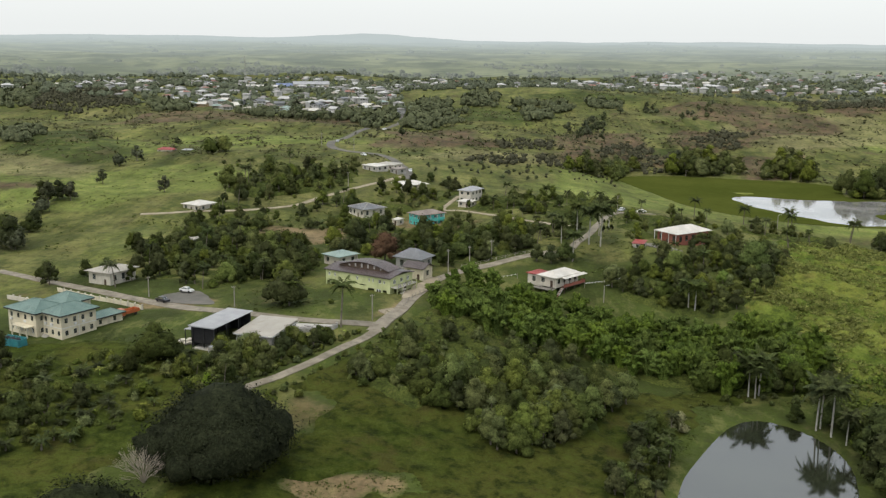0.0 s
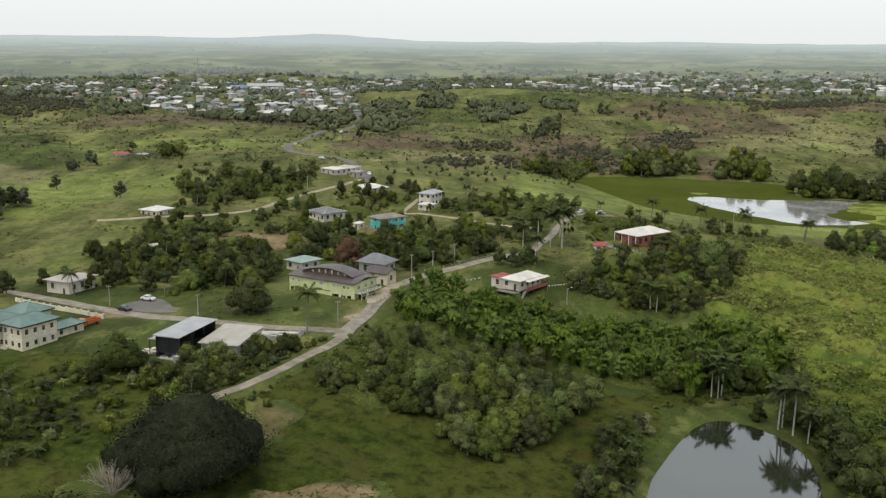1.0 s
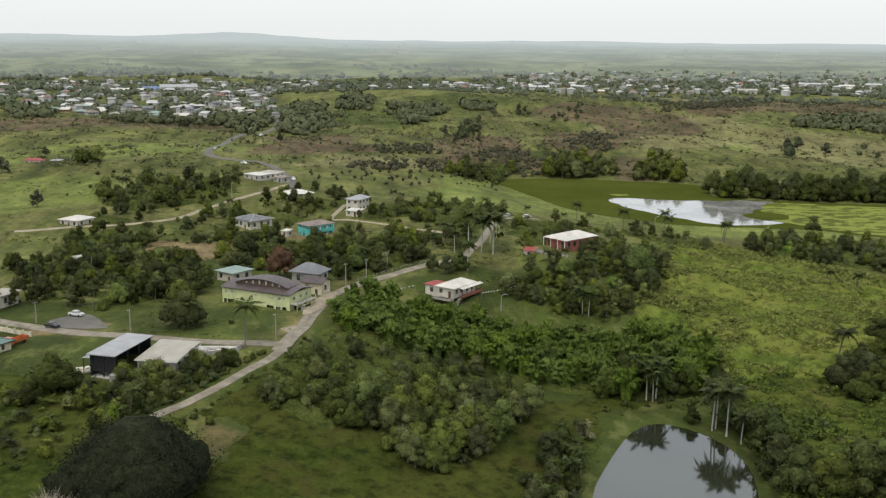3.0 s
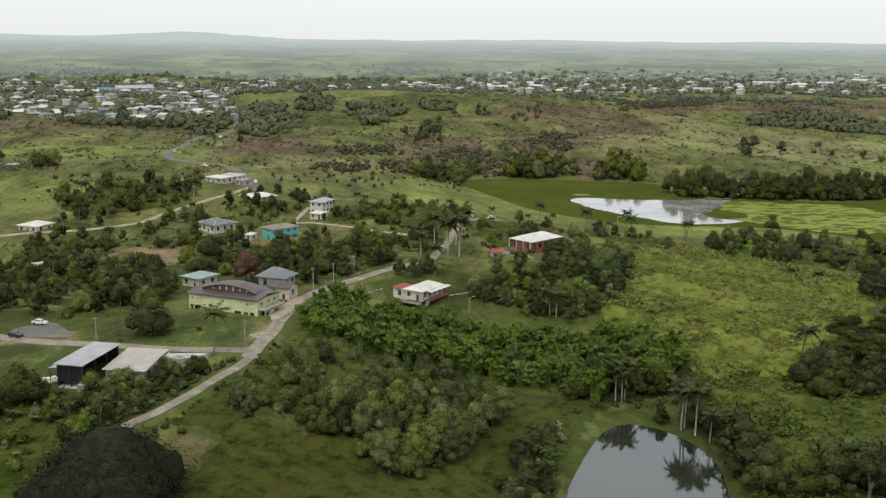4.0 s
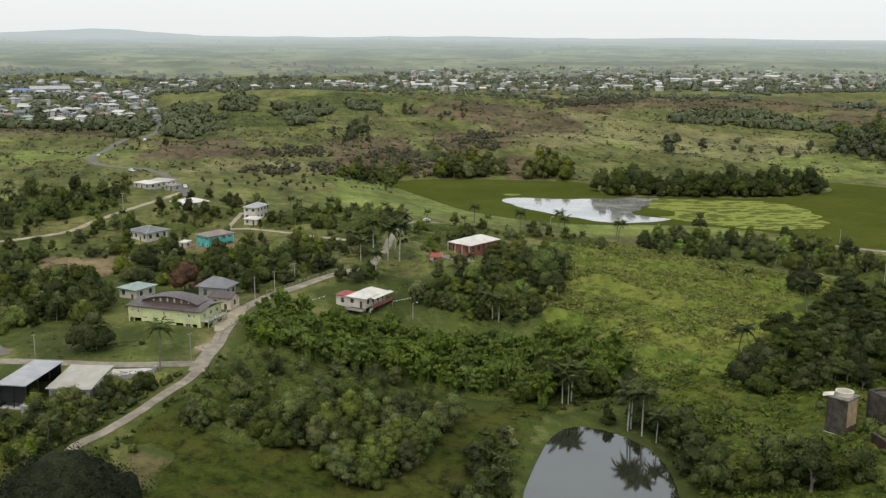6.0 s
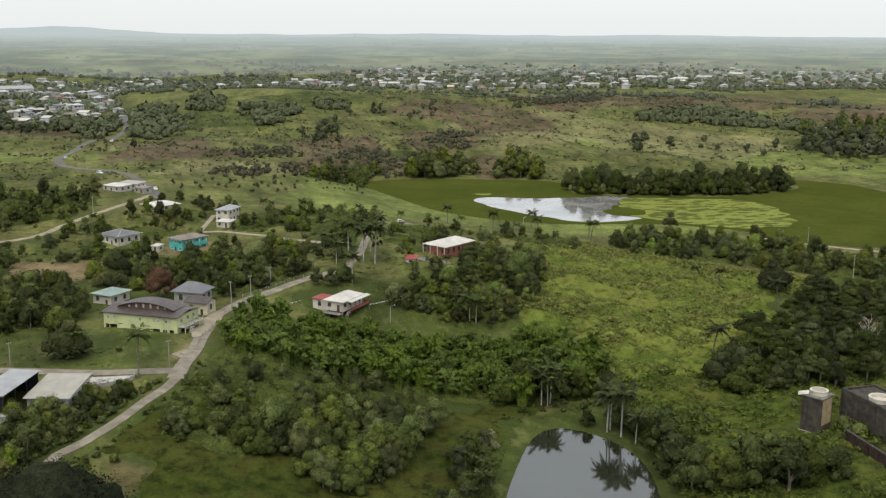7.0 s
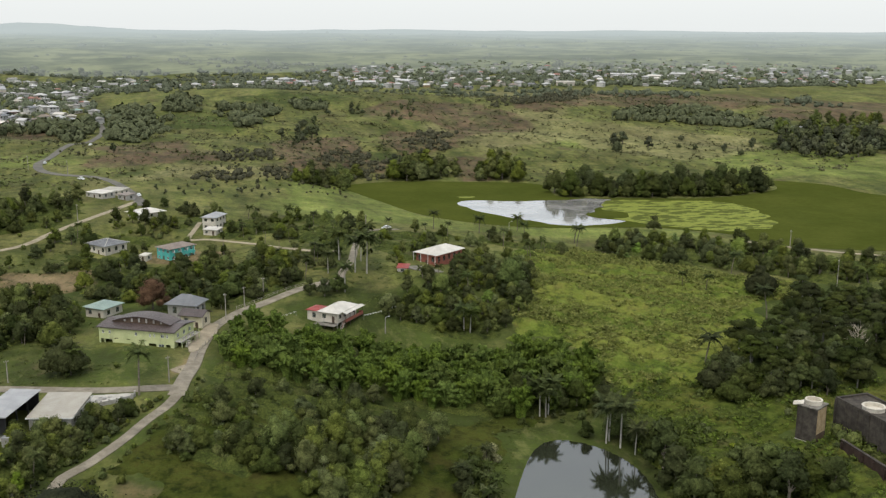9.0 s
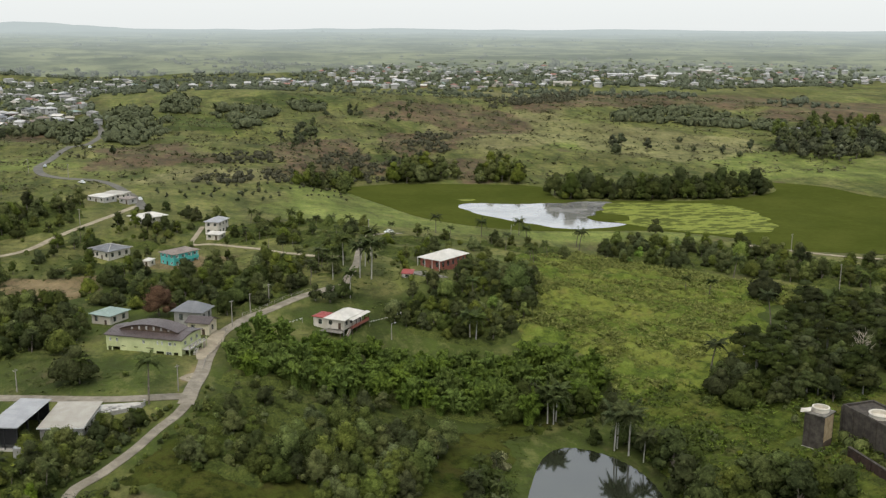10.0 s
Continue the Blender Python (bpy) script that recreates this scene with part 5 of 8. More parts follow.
# ---- the pale green hall with the arched roof light ----
def green_hall():
    a, b = (-40.0, 292.0), (-18.5, 280.2)
    turn, length = frame_of(a, b)
    floor, depth, over = -2.4, 12.4, 0.5
    w, d, h = length - 2 * over, depth - 2 * over, 5.7
    ob = thing("village_hall", "pale green two-storey hall with a plum roof and arched roof light", "building", "", pose(a[0], a[1], floor, 0, 0, turn) @ Matrix.Translation((over, over, 0)))
    t = 0.25
    upper = [(1.0, 1.7), (3.1, 3.8), (11.4, 12.2), (15.9, 16.4), (17.3, 17.8), (19.5, 20.5), (21.2, 21.8)]
    front = [(p, q, 3.75, 4.75) for p, q in upper] + [(0.5, 1.6, 0.1, 2.2), (1.9, 4.2, 0.1, 2.2), (4.7, 6.1, 2.35, 2.65), (8.6, 9.9, 2.35, 2.65), (12.4, 15.0, 2.35, 2.65),
             (15.6, 18.0, 0.1, 1.9), (18.7, 20.4, 0.7, 1.9), (21.0, 22.4, 0.4, 1.9)]
    side = [(1.5, 2.7, 3.6, 4.8), (5.0, 6.2, 3.6, 4.8), (8.2, 9.4, 3.6, 4.8), (2.0, 4.0, 0.1, 2.2), (7.0, 8.2, 0.9, 2.1)]
    walls = [(Matrix.Identity(4), w, front), (Matrix.Translation((w, t, 0)) @ pose(0, 0, 0, 0, 0, 90), d - 2 * t, side), (Matrix.Translation((w, d, 0)) @ pose(0, 0, 0, 0, 0, 180), w, []),
             (Matrix.Translation((0, d - t, 0)) @ pose(0, 0, 0, 0, 0, 270), d - 2 * t, side[:3])]
    part("wall", joined([shifted(wall_run(n, -0.8, h, t, o), m) for m, n, o in walls]), LIME, ob)
    for m, n, o in walls:
        for q in o:
            if q[2] > 3 or q[2] == 0.7:
                add_window(ob, m, q, WHITE_FRAME)
    part("floor_slab", joined([box(t, w - t, t, d - t, -0.2, 0), box(t, w - t, t, d - t, 2.75, 2.9)]), PALE_CONCRETE, ob)
    part("plinth", box(-0.6, w + 0.6, -1.3, -0.003, -1.2, 0.05), PALE_CONCRETE, ob, "pale concrete apron")
    rise = 1.0
    top = part("roof", joined([slab_through([(-over, -over, h), (w + over, -over, h), (w + over, d / 2, h + rise), (-over, d / 2, h + rise)], 0.22),
                               slab_through([(-over, d / 2, h + rise), (w + over, d / 2, h + rise), (w + over, d + over, h), (-over, d + over, h)], 0.22)]), PLUM_ROOF, ob)
    # the roof light: a glazed strip under a shallow arch that runs the length of the hall
    u0, u1, v0, v1 = 3.0, 20.6, 3.2, 8.6
    us = np.linspace(u0 - 0.4, u1 + 0.4, 15)
    crest = lambda u: h + 1.05 + 1.75 * (1 - ((u - (u0 + u1) / 2) / ((u1 - u0) / 2 + 0.4)) ** 2)
    rows = np.array([[(p, v0 - 0.5, crest(p)), (p, v1 + 0.5, crest(p)), (p, v1 + 0.5, crest(p) - 0.14), (p, v0 - 0.5, crest(p) - 0.14)] for p in us]).reshape(-1, 3)
    n = len(us)
    arch = (rows, [(4 * k + j, 4 * k + 4 + j, 4 * k + 4 + (j + 1) % 4, 4 * k + (j + 1) % 4) for k in range(n - 1) for j in range(4)] + [(0, 1, 2, 3), (4 * n - 1, 4 * n - 2, 4 * n - 3, 4 * n - 4)])
    light = part("roof_light", arch, PLUM_ROOF, ob, "long shallow arched plum roof light")
    base = h + 0.55
    part("glazing", joined([slab_through([(p, v0, crest(p) - 0.1), (q, v0, crest(q) - 0.1), (q, v0 + 0.1, crest(q) - 0.1), (p, v0 + 0.1, crest(p) - 0.1)], max(0.3, (crest(p) + crest(q)) / 2 - base)) for p, q in zip(us, us[1:])]), DARK_WOOD, light, "dark recessed strip under the arch")
    for k in range(6):
        u = u0 + 3.2 + k * 2.3
        part("vent", joined([box(u, u + 0.55, v0 - 0.12, v0 - 0.004, h + 1.05, crest(u) - 0.55), box(u + 0.12, u + 0.43, v0 - 0.16, v0 - 0.12, h + 1.2, crest(u) - 0.7)]), GREY_RENDER, light, "pale vent frame")
    # open gallery and stair at the road end
    part("gallery", box(w + 0.004, w + 2.2, 0.5, d - 0.5, 2.75, 2.95), PALE_CONCRETE, ob)
    for y in np.linspace(0.7, d - 0.9, 5):
        part("gallery_post", box(w + 1.95, w + 2.15, y, y + 0.2, -1.0, 3.9), LIME, ob)
    part("gallery_rail", joined([box(w + 2.0, w + 2.08, 0.6, d - 0.6, 3.85, 3.93)] + [box(w + 2.02, w + 2.06, y, y + 0.04, 2.95, 3.85) for y in np.arange(0.7, d - 0.6, 0.35)]), DARK_FRAME, ob)
    for k in range(8):
        part("stair_tread", box(w + 2.3, w + 3.4, 1.0 + k * 0.3, 1.3 + k * 0.3, 0.1 + k * 0.34, 0.2 + k * 0.34), PALE_CONCRETE, ob)
    return ob


green_hall()


# ---- the large cream house with teal roofs, its yard wall, skip and truck ----
def teal_house():
    ob = thing("large_house", "large cream two-storey house with teal hipped roofs", "house", "", pose(-93.2, 231.2, -3.2, 0, 0, 151))
    # local x runs along the front, away from the corner by the meadow; local -y goes back from it
    t = 0.22

    def block(x0, x1, y0, y1, h, roof_rise, gap, storeys, gable=False):
        w, d = x1 - x0, y1 - y0
        m0 = Matrix.Translation((x0, y0, 0))
        sides = [(Matrix.Identity(4), w), (Matrix.Translation((w, t, 0)) @ pose(0, 0, 0, 0, 0, 90), d - 2 * t), (Matrix.Translation((w, d, 0)) @ pose(0, 0, 0, 0, 0, 180), w), (Matrix.Translation((0, d - t, 0)) @ pose(0, 0, 0, 0, 0, 270), d - 2 * t)]
        runs = []
        for m, n in sides:
            count = max(1, int(n / gap))
            holes = [(n * (j + 0.5) / count - 0.45, n * (j + 0.5) / count + 0.45, s * 3.1 + 1.15, s * 3.1 + 2.35) for j in range(count) for s in range(storeys)]
            mm = m0 @ m
            runs.append(shifted(wall_run(n, -0.8, h, t, holes), mm))
            for o in holes:
                add_window(ob, mm, o, DARK_FRAME)
                if o[2] > 3 and plant_rng.uniform() < 0.5:
                    part("air_conditioner", shifted(joined([box(o[0] + 0.1, o[0] + 0.85, -0.32, -0.01, o[2] - 0.75, o[2] - 0.25), box(o[0] + 0.18, o[0] + 0.6, -0.34, -0.32, o[2] - 0.7, o[2] - 0.3)]), mm), WHITE_FRAME, ob, "white air conditioner box")
        part("wall", joined(runs), CREAM, ob)
        part("floor_slab", shifted(box(t, w - t, t, d - t, -0.2, 0), m0), PALE_CONCRETE, ob)
        planes, hips = hip_roof(w, d, 0.7, h, roof_rise, 0.18, gable)
        top = part("roof", shifted(planes, m0), TEAL_ROOF, ob)
        part("ridge_cap", shifted(joined([tube([p, tuple((np.array(p) + np.array(q)) / 2), q], [0.12] * 3, 5) for p, q in hips]), m0), TEAL_ROOF, top)
        part("fascia", shifted(joined([box(-0.76, w + 0.76, -0.76, -0.72, h - 0.3, h + 0.02), box(-0.76, w + 0.76, d + 0.72, d + 0.76, h - 0.3, h + 0.02), box(-0.76, -0.72, -0.72, d + 0.72, h - 0.3, h + 0.02), box(w + 0.72, w + 0.76, -0.72, d + 0.72, h - 0.3, h + 0.02)]), m0), DARK_FRAME, top)

    block(1.0, 8.2, -11.2, -1.0, 6.5, 1.9, 2.4, 2)
    block(8.2, 19.4, -8.2, 1.0, 6.4, 1.9, 2.6, 2)
    block(8.6, 16.4, -15.6, -8.2, 6.9, 1.9, 3.0, 2)
    block(2.6, 7.4, -20.6, -11.2, 3.0, 0.9, 3.2, 1)
    part("band", joined([box(0.9, 0.996, -11.2, -1.0, 3.05, 3.2), box(0.996, 8.2, -1.0, -0.95, 3.05, 3.2)]), WHITE_FRAME, ob, "white string course")
    part("porch", joined([box(9.0, 15.4, 1.05, 3.2, 2.85, 3.05), box(9.1, 9.35, 2.9, 3.15, -0.8, 2.85), box(12.0, 12.25, 2.9, 3.15, -0.8, 2.85), box(15.1, 15.35, 2.9, 3.15, -0.8, 2.85)]), CREAM, ob, "cream veranda on three pillars")
    for k in range(3):
        part("arch", shifted(tube([(1.3 * math.cos(a), 0, 1.3 * math.sin(a)) for a in np.linspace(0, math.pi, 9)], [0.12] * 9, 5), Matrix.Translation((10.7 + 2.2 * k, 1.12, 1.2))), WHITE_FRAME, ob, "white arch over a window")
    part("rain_pipe", tube([(0.93, -6.0, -0.5), (0.93, -6.0, 3.0), (0.93, -6.0, 6.3)], [0.07] * 3, 6), WHITE_FRAME, ob)
    part("entrance_steps", joined([box(6.0, 8.0, -0.9 + 0.35 * k, -0.55 + 0.35 * k, -0.8, 0.75 - 0.19 * k) for k in range(4)]), PALE_CONCRETE, ob)
    part("apron", joined([box(-1.2, 8.1, -0.9, 1.6, -0.9, 0.04), box(8.1, 20.2, 1.05, 3.6, -0.9, 0.04), box(-1.2, 0.99, -12.0, -0.9, -0.9, 0.04)]), PALE_CONCRETE, ob)
    return ob


teal_house()


def wall_line(name, label, line, height, material, post_gap, post_mat, group="", thick=0.2, drop=0.5):
    """A boundary wall with a post every so often and a panel between each two."""
    pts = spline(line, post_gap)
    a = pts[0]
    ob = thing(name, label, "wall", group, pose(a[0], a[1], float(ground_height(*a)), 0, 0, 0))
    for p, q in zip(pts, pts[1:]):
        z0, z1 = float(ground_height(*p)), float(ground_height(*q))
        ang, n = frame_of(p, q)
        m = pose(p[0] - a[0], p[1] - a[1], (z0 + z1) / 2 - float(ground_height(*a)), 0, 0, ang)
        part("wall_panel", shifted(box(0.15, n - 0.15, -thick / 2, thick / 2, -drop, height), m), material, ob)
        part("post", shifted(joined([box(-0.16, 0.16, -0.18, 0.18, -drop, height + 0.25), box(-0.22, 0.22, -0.24, 0.24, height + 0.25, height + 0.35)]), m), post_mat, ob)
    return ob


wall_line("yard_wall", "cream boundary wall with square posts along the road", [(-84.5, 262), (-95, 268.5), (-104, 274), (-118, 282.5)], 1.2, CREAM, 3.0, WHITE)
wall_line("yard_wall", "low pale wall with posts beside the yard", [(-110, 262), (-120, 268), (-128, 272)], 1.2, WHITE, 2.6, WHITE)


def skip():
    ob = thing("skip", "teal steel skip with a dark open top", "skip", "", pose(-106.2, 226.6, float(ground_height(-104, 227)), 0, 0, -20))
    SKIP_PAINT = surface("teal_skip_paint", (0.03, 0.17, 0.19), (0.05, 0.24, 0.26), 1.5, 0.5, 0.003, stain=(0.10, 0.06, 0.04))
    part("body", joined([box(0, 6, 0, 0.12, 0.3, 2.1), box(0, 6, 2.5, 2.62, 0.3, 2.1), box(0, 0.12, 0.12, 2.5, 0.3, 2.1), box(5.88, 6, 0.12, 2.5, 0.3, 2.1), box(0.12, 5.88, 0.12, 2.5, 0.3, 0.4)]), SKIP_PAINT, ob)
    for x in np.arange(0.4, 5.9, 0.9):
        part("rib", joined([box(x, x + 0.12, -0.1, -0.003, 0.3, 2.1)]), SKIP_PAINT, ob)
    part("rim", joined([box(-0.08, 6.08, -0.1, 0.02, 2.1, 2.22), box(-0.08, 6.08, 2.6, 2.72, 2.1, 2.22)]), SKIP_PAINT, ob)
    part("load", joined([pebble(np.array([x, 1.3, 1.9]), np.array([1.0, 0.9, 0.5]), plant_rng) for x in (1.2, 2.7, 4.4)]), CLOTH_BLACK, ob, "dark heaped rubbish")
    for y in (0.3, 2.1):
        part("runner", box(0.2, 5.8, y, y + 0.2, -0.1, 0.3), DARK_FRAME, ob)


skip()

# ---- sheds by the side road ----
def open_shed():
    turn, w = frame_of((-59.8, 227.1), (-53.2, 224.9))
    ob = thing("open_shed", "open black-sided shed with a sloping silver roof", "shed", "", pose(-59.4, 227.5, -2.3, 0, 0, turn))
    w, d = w - 0.6, 15.4
    part("roof", slab_through([(-0.5, -0.6, 5.8), (w + 0.5, -0.6, 5.8), (w + 0.5, d + 0.5, 6.1), (-0.5, d + 0.5, 6.1)], 0.16), SILVER_ROOF, ob)
    for k in range(8):
        part("purlin", box(-0.4, w + 0.4, 0.2 + 2.1 * k, 0.32 + 2.1 * k, 5.42 + 0.038 * k, 5.62 + 0.038 * k), DARK_FRAME, ob)
    part("fascia", box(-0.5, w + 0.5, -0.66, -0.61, 5.56, 5.82), SILVER_ROOF, ob)
    part("side_roof", slab_through([(-2.6, 0.5, 4.3), (-0.12, 0.5, 4.5), (-0.12, 4.5, 4.5), (-2.6, 4.5, 4.3)], 0.1), SILVER_ROOF, ob, "small pale lean-to roof")
    for y in (0.7, 4.2):
        part("side_post", box(-2.5, -2.36, y, y + 0.14, -0.8, 4.2), DARK_FRAME, ob)
    part("side_sheet", box(-0.1, 0.0, 0, d, -0.6, 5.2), CLOTH_BLACK, ob)
    part("back_sheet", box(0, w, d, d + 0.1, -0.6, 5.5), CLOTH_BLACK, ob)
    # black sheet across the front stands in for the shaded interior
    part("interior_shade_sheet", box(0.0, w, 0.3, 0.4, 1.4, 5.2), CLOTH_BLACK, ob)
    for x in (0.1, w / 2, w - 0.2):
        for y in np.linspace(0.1, d - 0.2, 4):
            part("post", box(x, x + 0.18, y, y + 0.18, -0.6, 5.22 + 0.038 * y), DARK_FRAME, ob)
    part("floor_slab", box(0, w, 0.0, d, -0.5, 0.25), PALE_CONCRETE, ob)
    return ob


open_shed()
house("cream-roofed low shed with pale block walls", (-50.0, 229.5), (-39.9, 227.2), 14.4, -1.9, 1.2, GREY_RENDER, BEIGE_ROOF, 0.7, 0.5, "mono", name="workshop", gap=3.6, fascia=WHITE_FRAME)
wall_line("yard_wall", "low grey block wall round a concrete yard", [(-36.5, 238.5), (-33, 239.5), (-28, 242), (-27.5, 245)], 1.0, GREY_RENDER, 2.4, GREY_RENDER)
YARD = [(-43, 244.3), (-37.2, 240.5), (-30, 241.5), (-28.3, 244.6), (-36, 246.0)]


def paving(label, outline, material, lift=0.12):
    """A thin slab laid over uneven ground."""
    lo = rounded(outline, 1.5, 0.5, 3.0)
    if (lo[:, 0] * np.roll(lo[:, 1], -1) - lo[:, 1] * np.roll(lo[:, 0], -1)).sum() < 0:
        lo = lo[::-1]
    pts = np.concatenate([lo, lo * 0.5 + lo.mean(0) * 0.5, [lo.mean(0)]])
    n = len(lo)
    z = ground_height(pts[:, 0], pts[:, 1]) + lift
    verts = np.concatenate([np.column_stack([pts, z]), np.column_stack([lo, z[:n] - 0.6])])
    faces = [(k, (k + 1) % n, n + (k + 1) % n, n + k) for k in range(n)] + [(n + k, n + (k + 1) % n, 2 * n) for k in range(n)]
    faces += [(2 * n + 1 + k, 2 * n + 1 + (k + 1) % n, (k + 1) % n, k) for k in range(n)]
    return tagged(new("pavement", mesh_of("pavement", verts, faces, material)), label, "pavement", kind="structure")


paving("pale concrete yard slab beside the road", YARD, PALE_CONCRETE, 0.2)
paving("grey asphalt forecourt before a hedge", [(-84.5, 273.5), (-81, 283), (-75, 283), (-69, 273), (-66.5, 266.5), (-74, 267.5)], DARK_ASPHALT, 0.14)
paving("pale gravel forecourt beside the hall", [(-13.5, 276), (-10, 284), (-5.5, 300), (-9, 303), (-12.8, 292), (-15.0, 280)], TRACK, 0.3)
paving("pale gravel patch by the junction", [(-19.5, 262), (-15.2, 266.5), (-14.2, 262), (-16.8, 259)], TRACK, 0.14)

# ---- houses of the village ----
house("white bungalow with a pale hipped roof", (-114.5, 293.6), (-104.6, 289.4), 12.4, -3.9, 0.3, WHITE, BEIGE_ROOF, 1.5, 0.9, gap=3.0)
house("low white house with a pale roof among trees", (-126.6, 420.0), (-117.0, 415.0), 11.0, -2.3, 0.9, WHITE, WHITE_ROOF, 1.4)
def stilt_house():
    """White rooms on concrete posts, with a brown gallery and an outside stair along one side and a slab roof over the yard in front."""
    ob = house("small white house on stilts with a brown side gallery", (23.6, 301.0), (29.5, 296.2), 12.6, -5.2, 1.0, WHITE, WHITE_ROOF, 1.5, 0.6, stilts=3.0, gap=2.3)
    w, d, base = 7.606 - 1.2, 12.6 - 1.2, 3.0
    part("porch_roof", box(-0.8, w + 0.3, -2.6, -0.02, base - 0.45, base - 0.3), GREY_DECK, ob, "grey slab roof over the yard")
    for x in (-0.6, w / 2, w):
        part("porch_post", box(x, x + 0.16, -2.5, -2.34, -1.4, base - 0.45), DARK_WOOD, ob)
    part("gallery", box(w + 0.01, w + 1.6, 2.2, d + 1.6, base - 0.18, base), DARK_WOOD, ob)
    part("gallery_rail", joined([box(w + 1.52, w + 1.6, 2.2, d + 1.6, base + 0.003, base + 0.95), box(w + 0.02, w + 1.52, d + 1.52, d + 1.6, base + 0.003, base + 0.95)]), BRICK_RED, ob, "red-brown boarded rail")
    part("gallery_roof", slab_through([(w + 0.55, 2.0, base + 3.05), (w + 2.0, 2.0, base + 2.75), (w + 2.0, d + 2.0, base + 2.75), (w + 0.55, d + 2.0, base + 3.05)], 0.08), WHITE_ROOF, ob)
    for y in np.linspace(2.3, d + 1.4, 5):
        part("gallery_post", box(w + 1.45, w + 1.58, y, y + 0.13, -1.4, base + 2.7), DARK_WOOD, ob)
    for k in range(13):
        part("stair_tread", box(w + 0.35, w + 1.45, 1.9 - 0.28 * k, 2.19 - 0.28 * k, base - 0.3 - 0.26 * k, base - 0.22 - 0.26 * k), PALE_CONCRETE, ob)
    part("stair_rail", tube([(w + 1.48, 2.2, base + 0.9), (w + 1.48, 0.3, base - 0.9), (w + 1.48, -1.6, base - 2.6)], [0.05] * 3, 5), BRICK_RED, ob)
    part("undercroft_wall", joined([box(0.4, w - 0.4, d - 0.5, d - 0.36, -1.2, base - 0.21), box(w * 0.5, w * 0.5 + 0.14, 5.0, d - 0.5, -1.2, base - 0.21)]), BRICK_RED, ob, "red-brown block wall under the floor")
    return ob


stilt_house()
house("white annex with a bright red roof", (20.6, 305.4), (25.0, 301.8), 6.0, -3.0, 0.6, WHITE, RED_ROOF, 0.9, 0.4, gap=3.0, name="annex", door=False)
red_house = house("brick-red house with a pale hipped roof among trees", (66.3, 357.4), (73.2, 348.4), 17.6, 0.9, 5.4, BRICK_RED, WHITE_ROOF, 1.9, 1.0, gap=3.0)
part("veranda_rail", joined([box(-0.6, 9.9, -1.3, -1.22, 0.0, 0.9), box(-0.6, 9.9, -1.3, -0.02, -0.8, 0.02)]), BRICK_RED, red_house, "red-brown veranda wall")
for k in range(4):
    part("veranda_post", box(-0.5 + 3.4 * k, -0.34 + 3.4 * k, -1.2, -1.04, 0.0, 4.4), WHITE_FRAME, red_house)
house("lean-to with a bright red roof sheet", (56.6, 340.6), (60.6, 339.0), 4.6, 1.7, 3.7, PALE_CONCRETE, RED_ROOF, 0.6, 0.3, "mono", name="lean_to", door=False)
paving("grey concrete yard before the red house", [(61, 345), (66, 348), (71, 344.5), (74, 341.5), (70, 340), (65, 342)], GREY_DECK, 0.15)
turquoise_house = house("turquoise two-storey house with a faded brown roof", (-27.5, 409.3), (-21.5, 401.8), 13.6, -4.3, 1.0, TURQUOISE, BROWN_ROOF, 1.3, 0.7, storeys=2, gap=2.6, frames=WHITE_FRAME)
part("balcony", joined([box(8.3, 9.5, 1.0, 11.4, 2.45, 2.62), box(9.42, 9.5, 1.0, 11.4, 2.62, 3.5)]), TURQUOISE, turquoise_house, "turquoise balcony along one side")
for k in range(4):
    part("balcony_post", box(9.3, 9.46, 1.1 + 3.3 * k, 1.26 + 3.3 * k, -0.8, 4.9), WHITE_FRAME, turquoise_house)
house("white bungalow with a dark grey roof and pale ridges", (-55.6, 425.5), (-46.8, 415.9), 12.6, -3.6, 0.4, WHITE, GREY_ROOF, 1.7, 0.9, caps=PALE_CONCRETE, gap=2.6)
house("white house with a broad pale roof", (-42.6, 479.0), (-35.6, 468.6), 14.5, 0.6, 3.7, WHITE, WHITE_ROOF, 1.5, 1.2)
house("tall white house with a bright roof", (-9.0, 447.5), (-2.2, 444.0), 11.5, -0.6, 5.2, WHITE, SILVER_ROOF, 1.4, 0.7, storeys=2)
house("low white outhouse with a flat pale roof", (-8.5, 437.5), (-2.5, 433.8), 6.0, -0.8, 1.8, WHITE, WHITE_ROOF, 0.3, 0.4, "mono", name="outhouse")
house("small house with a pale teal roof among trees", (-46.8, 323.4), (-40.0, 317.8), 9.5, -2.6, 1.0, WHITE, PALE_TEAL_ROOF, 1.3, 0.7)
house("house with a large blue-grey hipped roof", (-22.0, 313.2), (-12.2, 308.3), 8.8, -1.6, 2.9, GREY_RENDER, BLUEGREY_ROOF, 2.5, 0.9)
house("low cream wing with a plum gabled roof", (-17.8, 302.6), (-10.6, 298.6), 6.6, -1.9, 2.1, CREAM, PLUM_ROOF, 1.4, 0.7, "gable", name="house_wing")
house("half-built white house with flat roof slabs", (-63.4, 521.0), (-54.4, 513.0), 9.0, 4.0, 7.0, PALE_CONCRETE, WHITE_ROOF, 0.2, 0.4, "mono")
house("low white block beside a half-built house", (-57.0, 530.0), (-47.0, 523.0), 8.0, 4.0, 6.6, WHITE, BEIGE_ROOF, 0.5, 0.3, "mono", name="outhouse")
house("grey block shed on the hill road", (-48.0, 516.0), (-43.0, 511.0), 6.0, 3.3, 6.0, GREY_RENDER, BROWN_ROOF, 0.4, 0.3, "mono", name="outhouse")
house("white farmhouse beside a hill wood", (474.0, 848.0), (490.0, 838.0), 10.0, 2.4, 6.2, WHITE, BEIGE_ROOF, 1.4, 0.8)
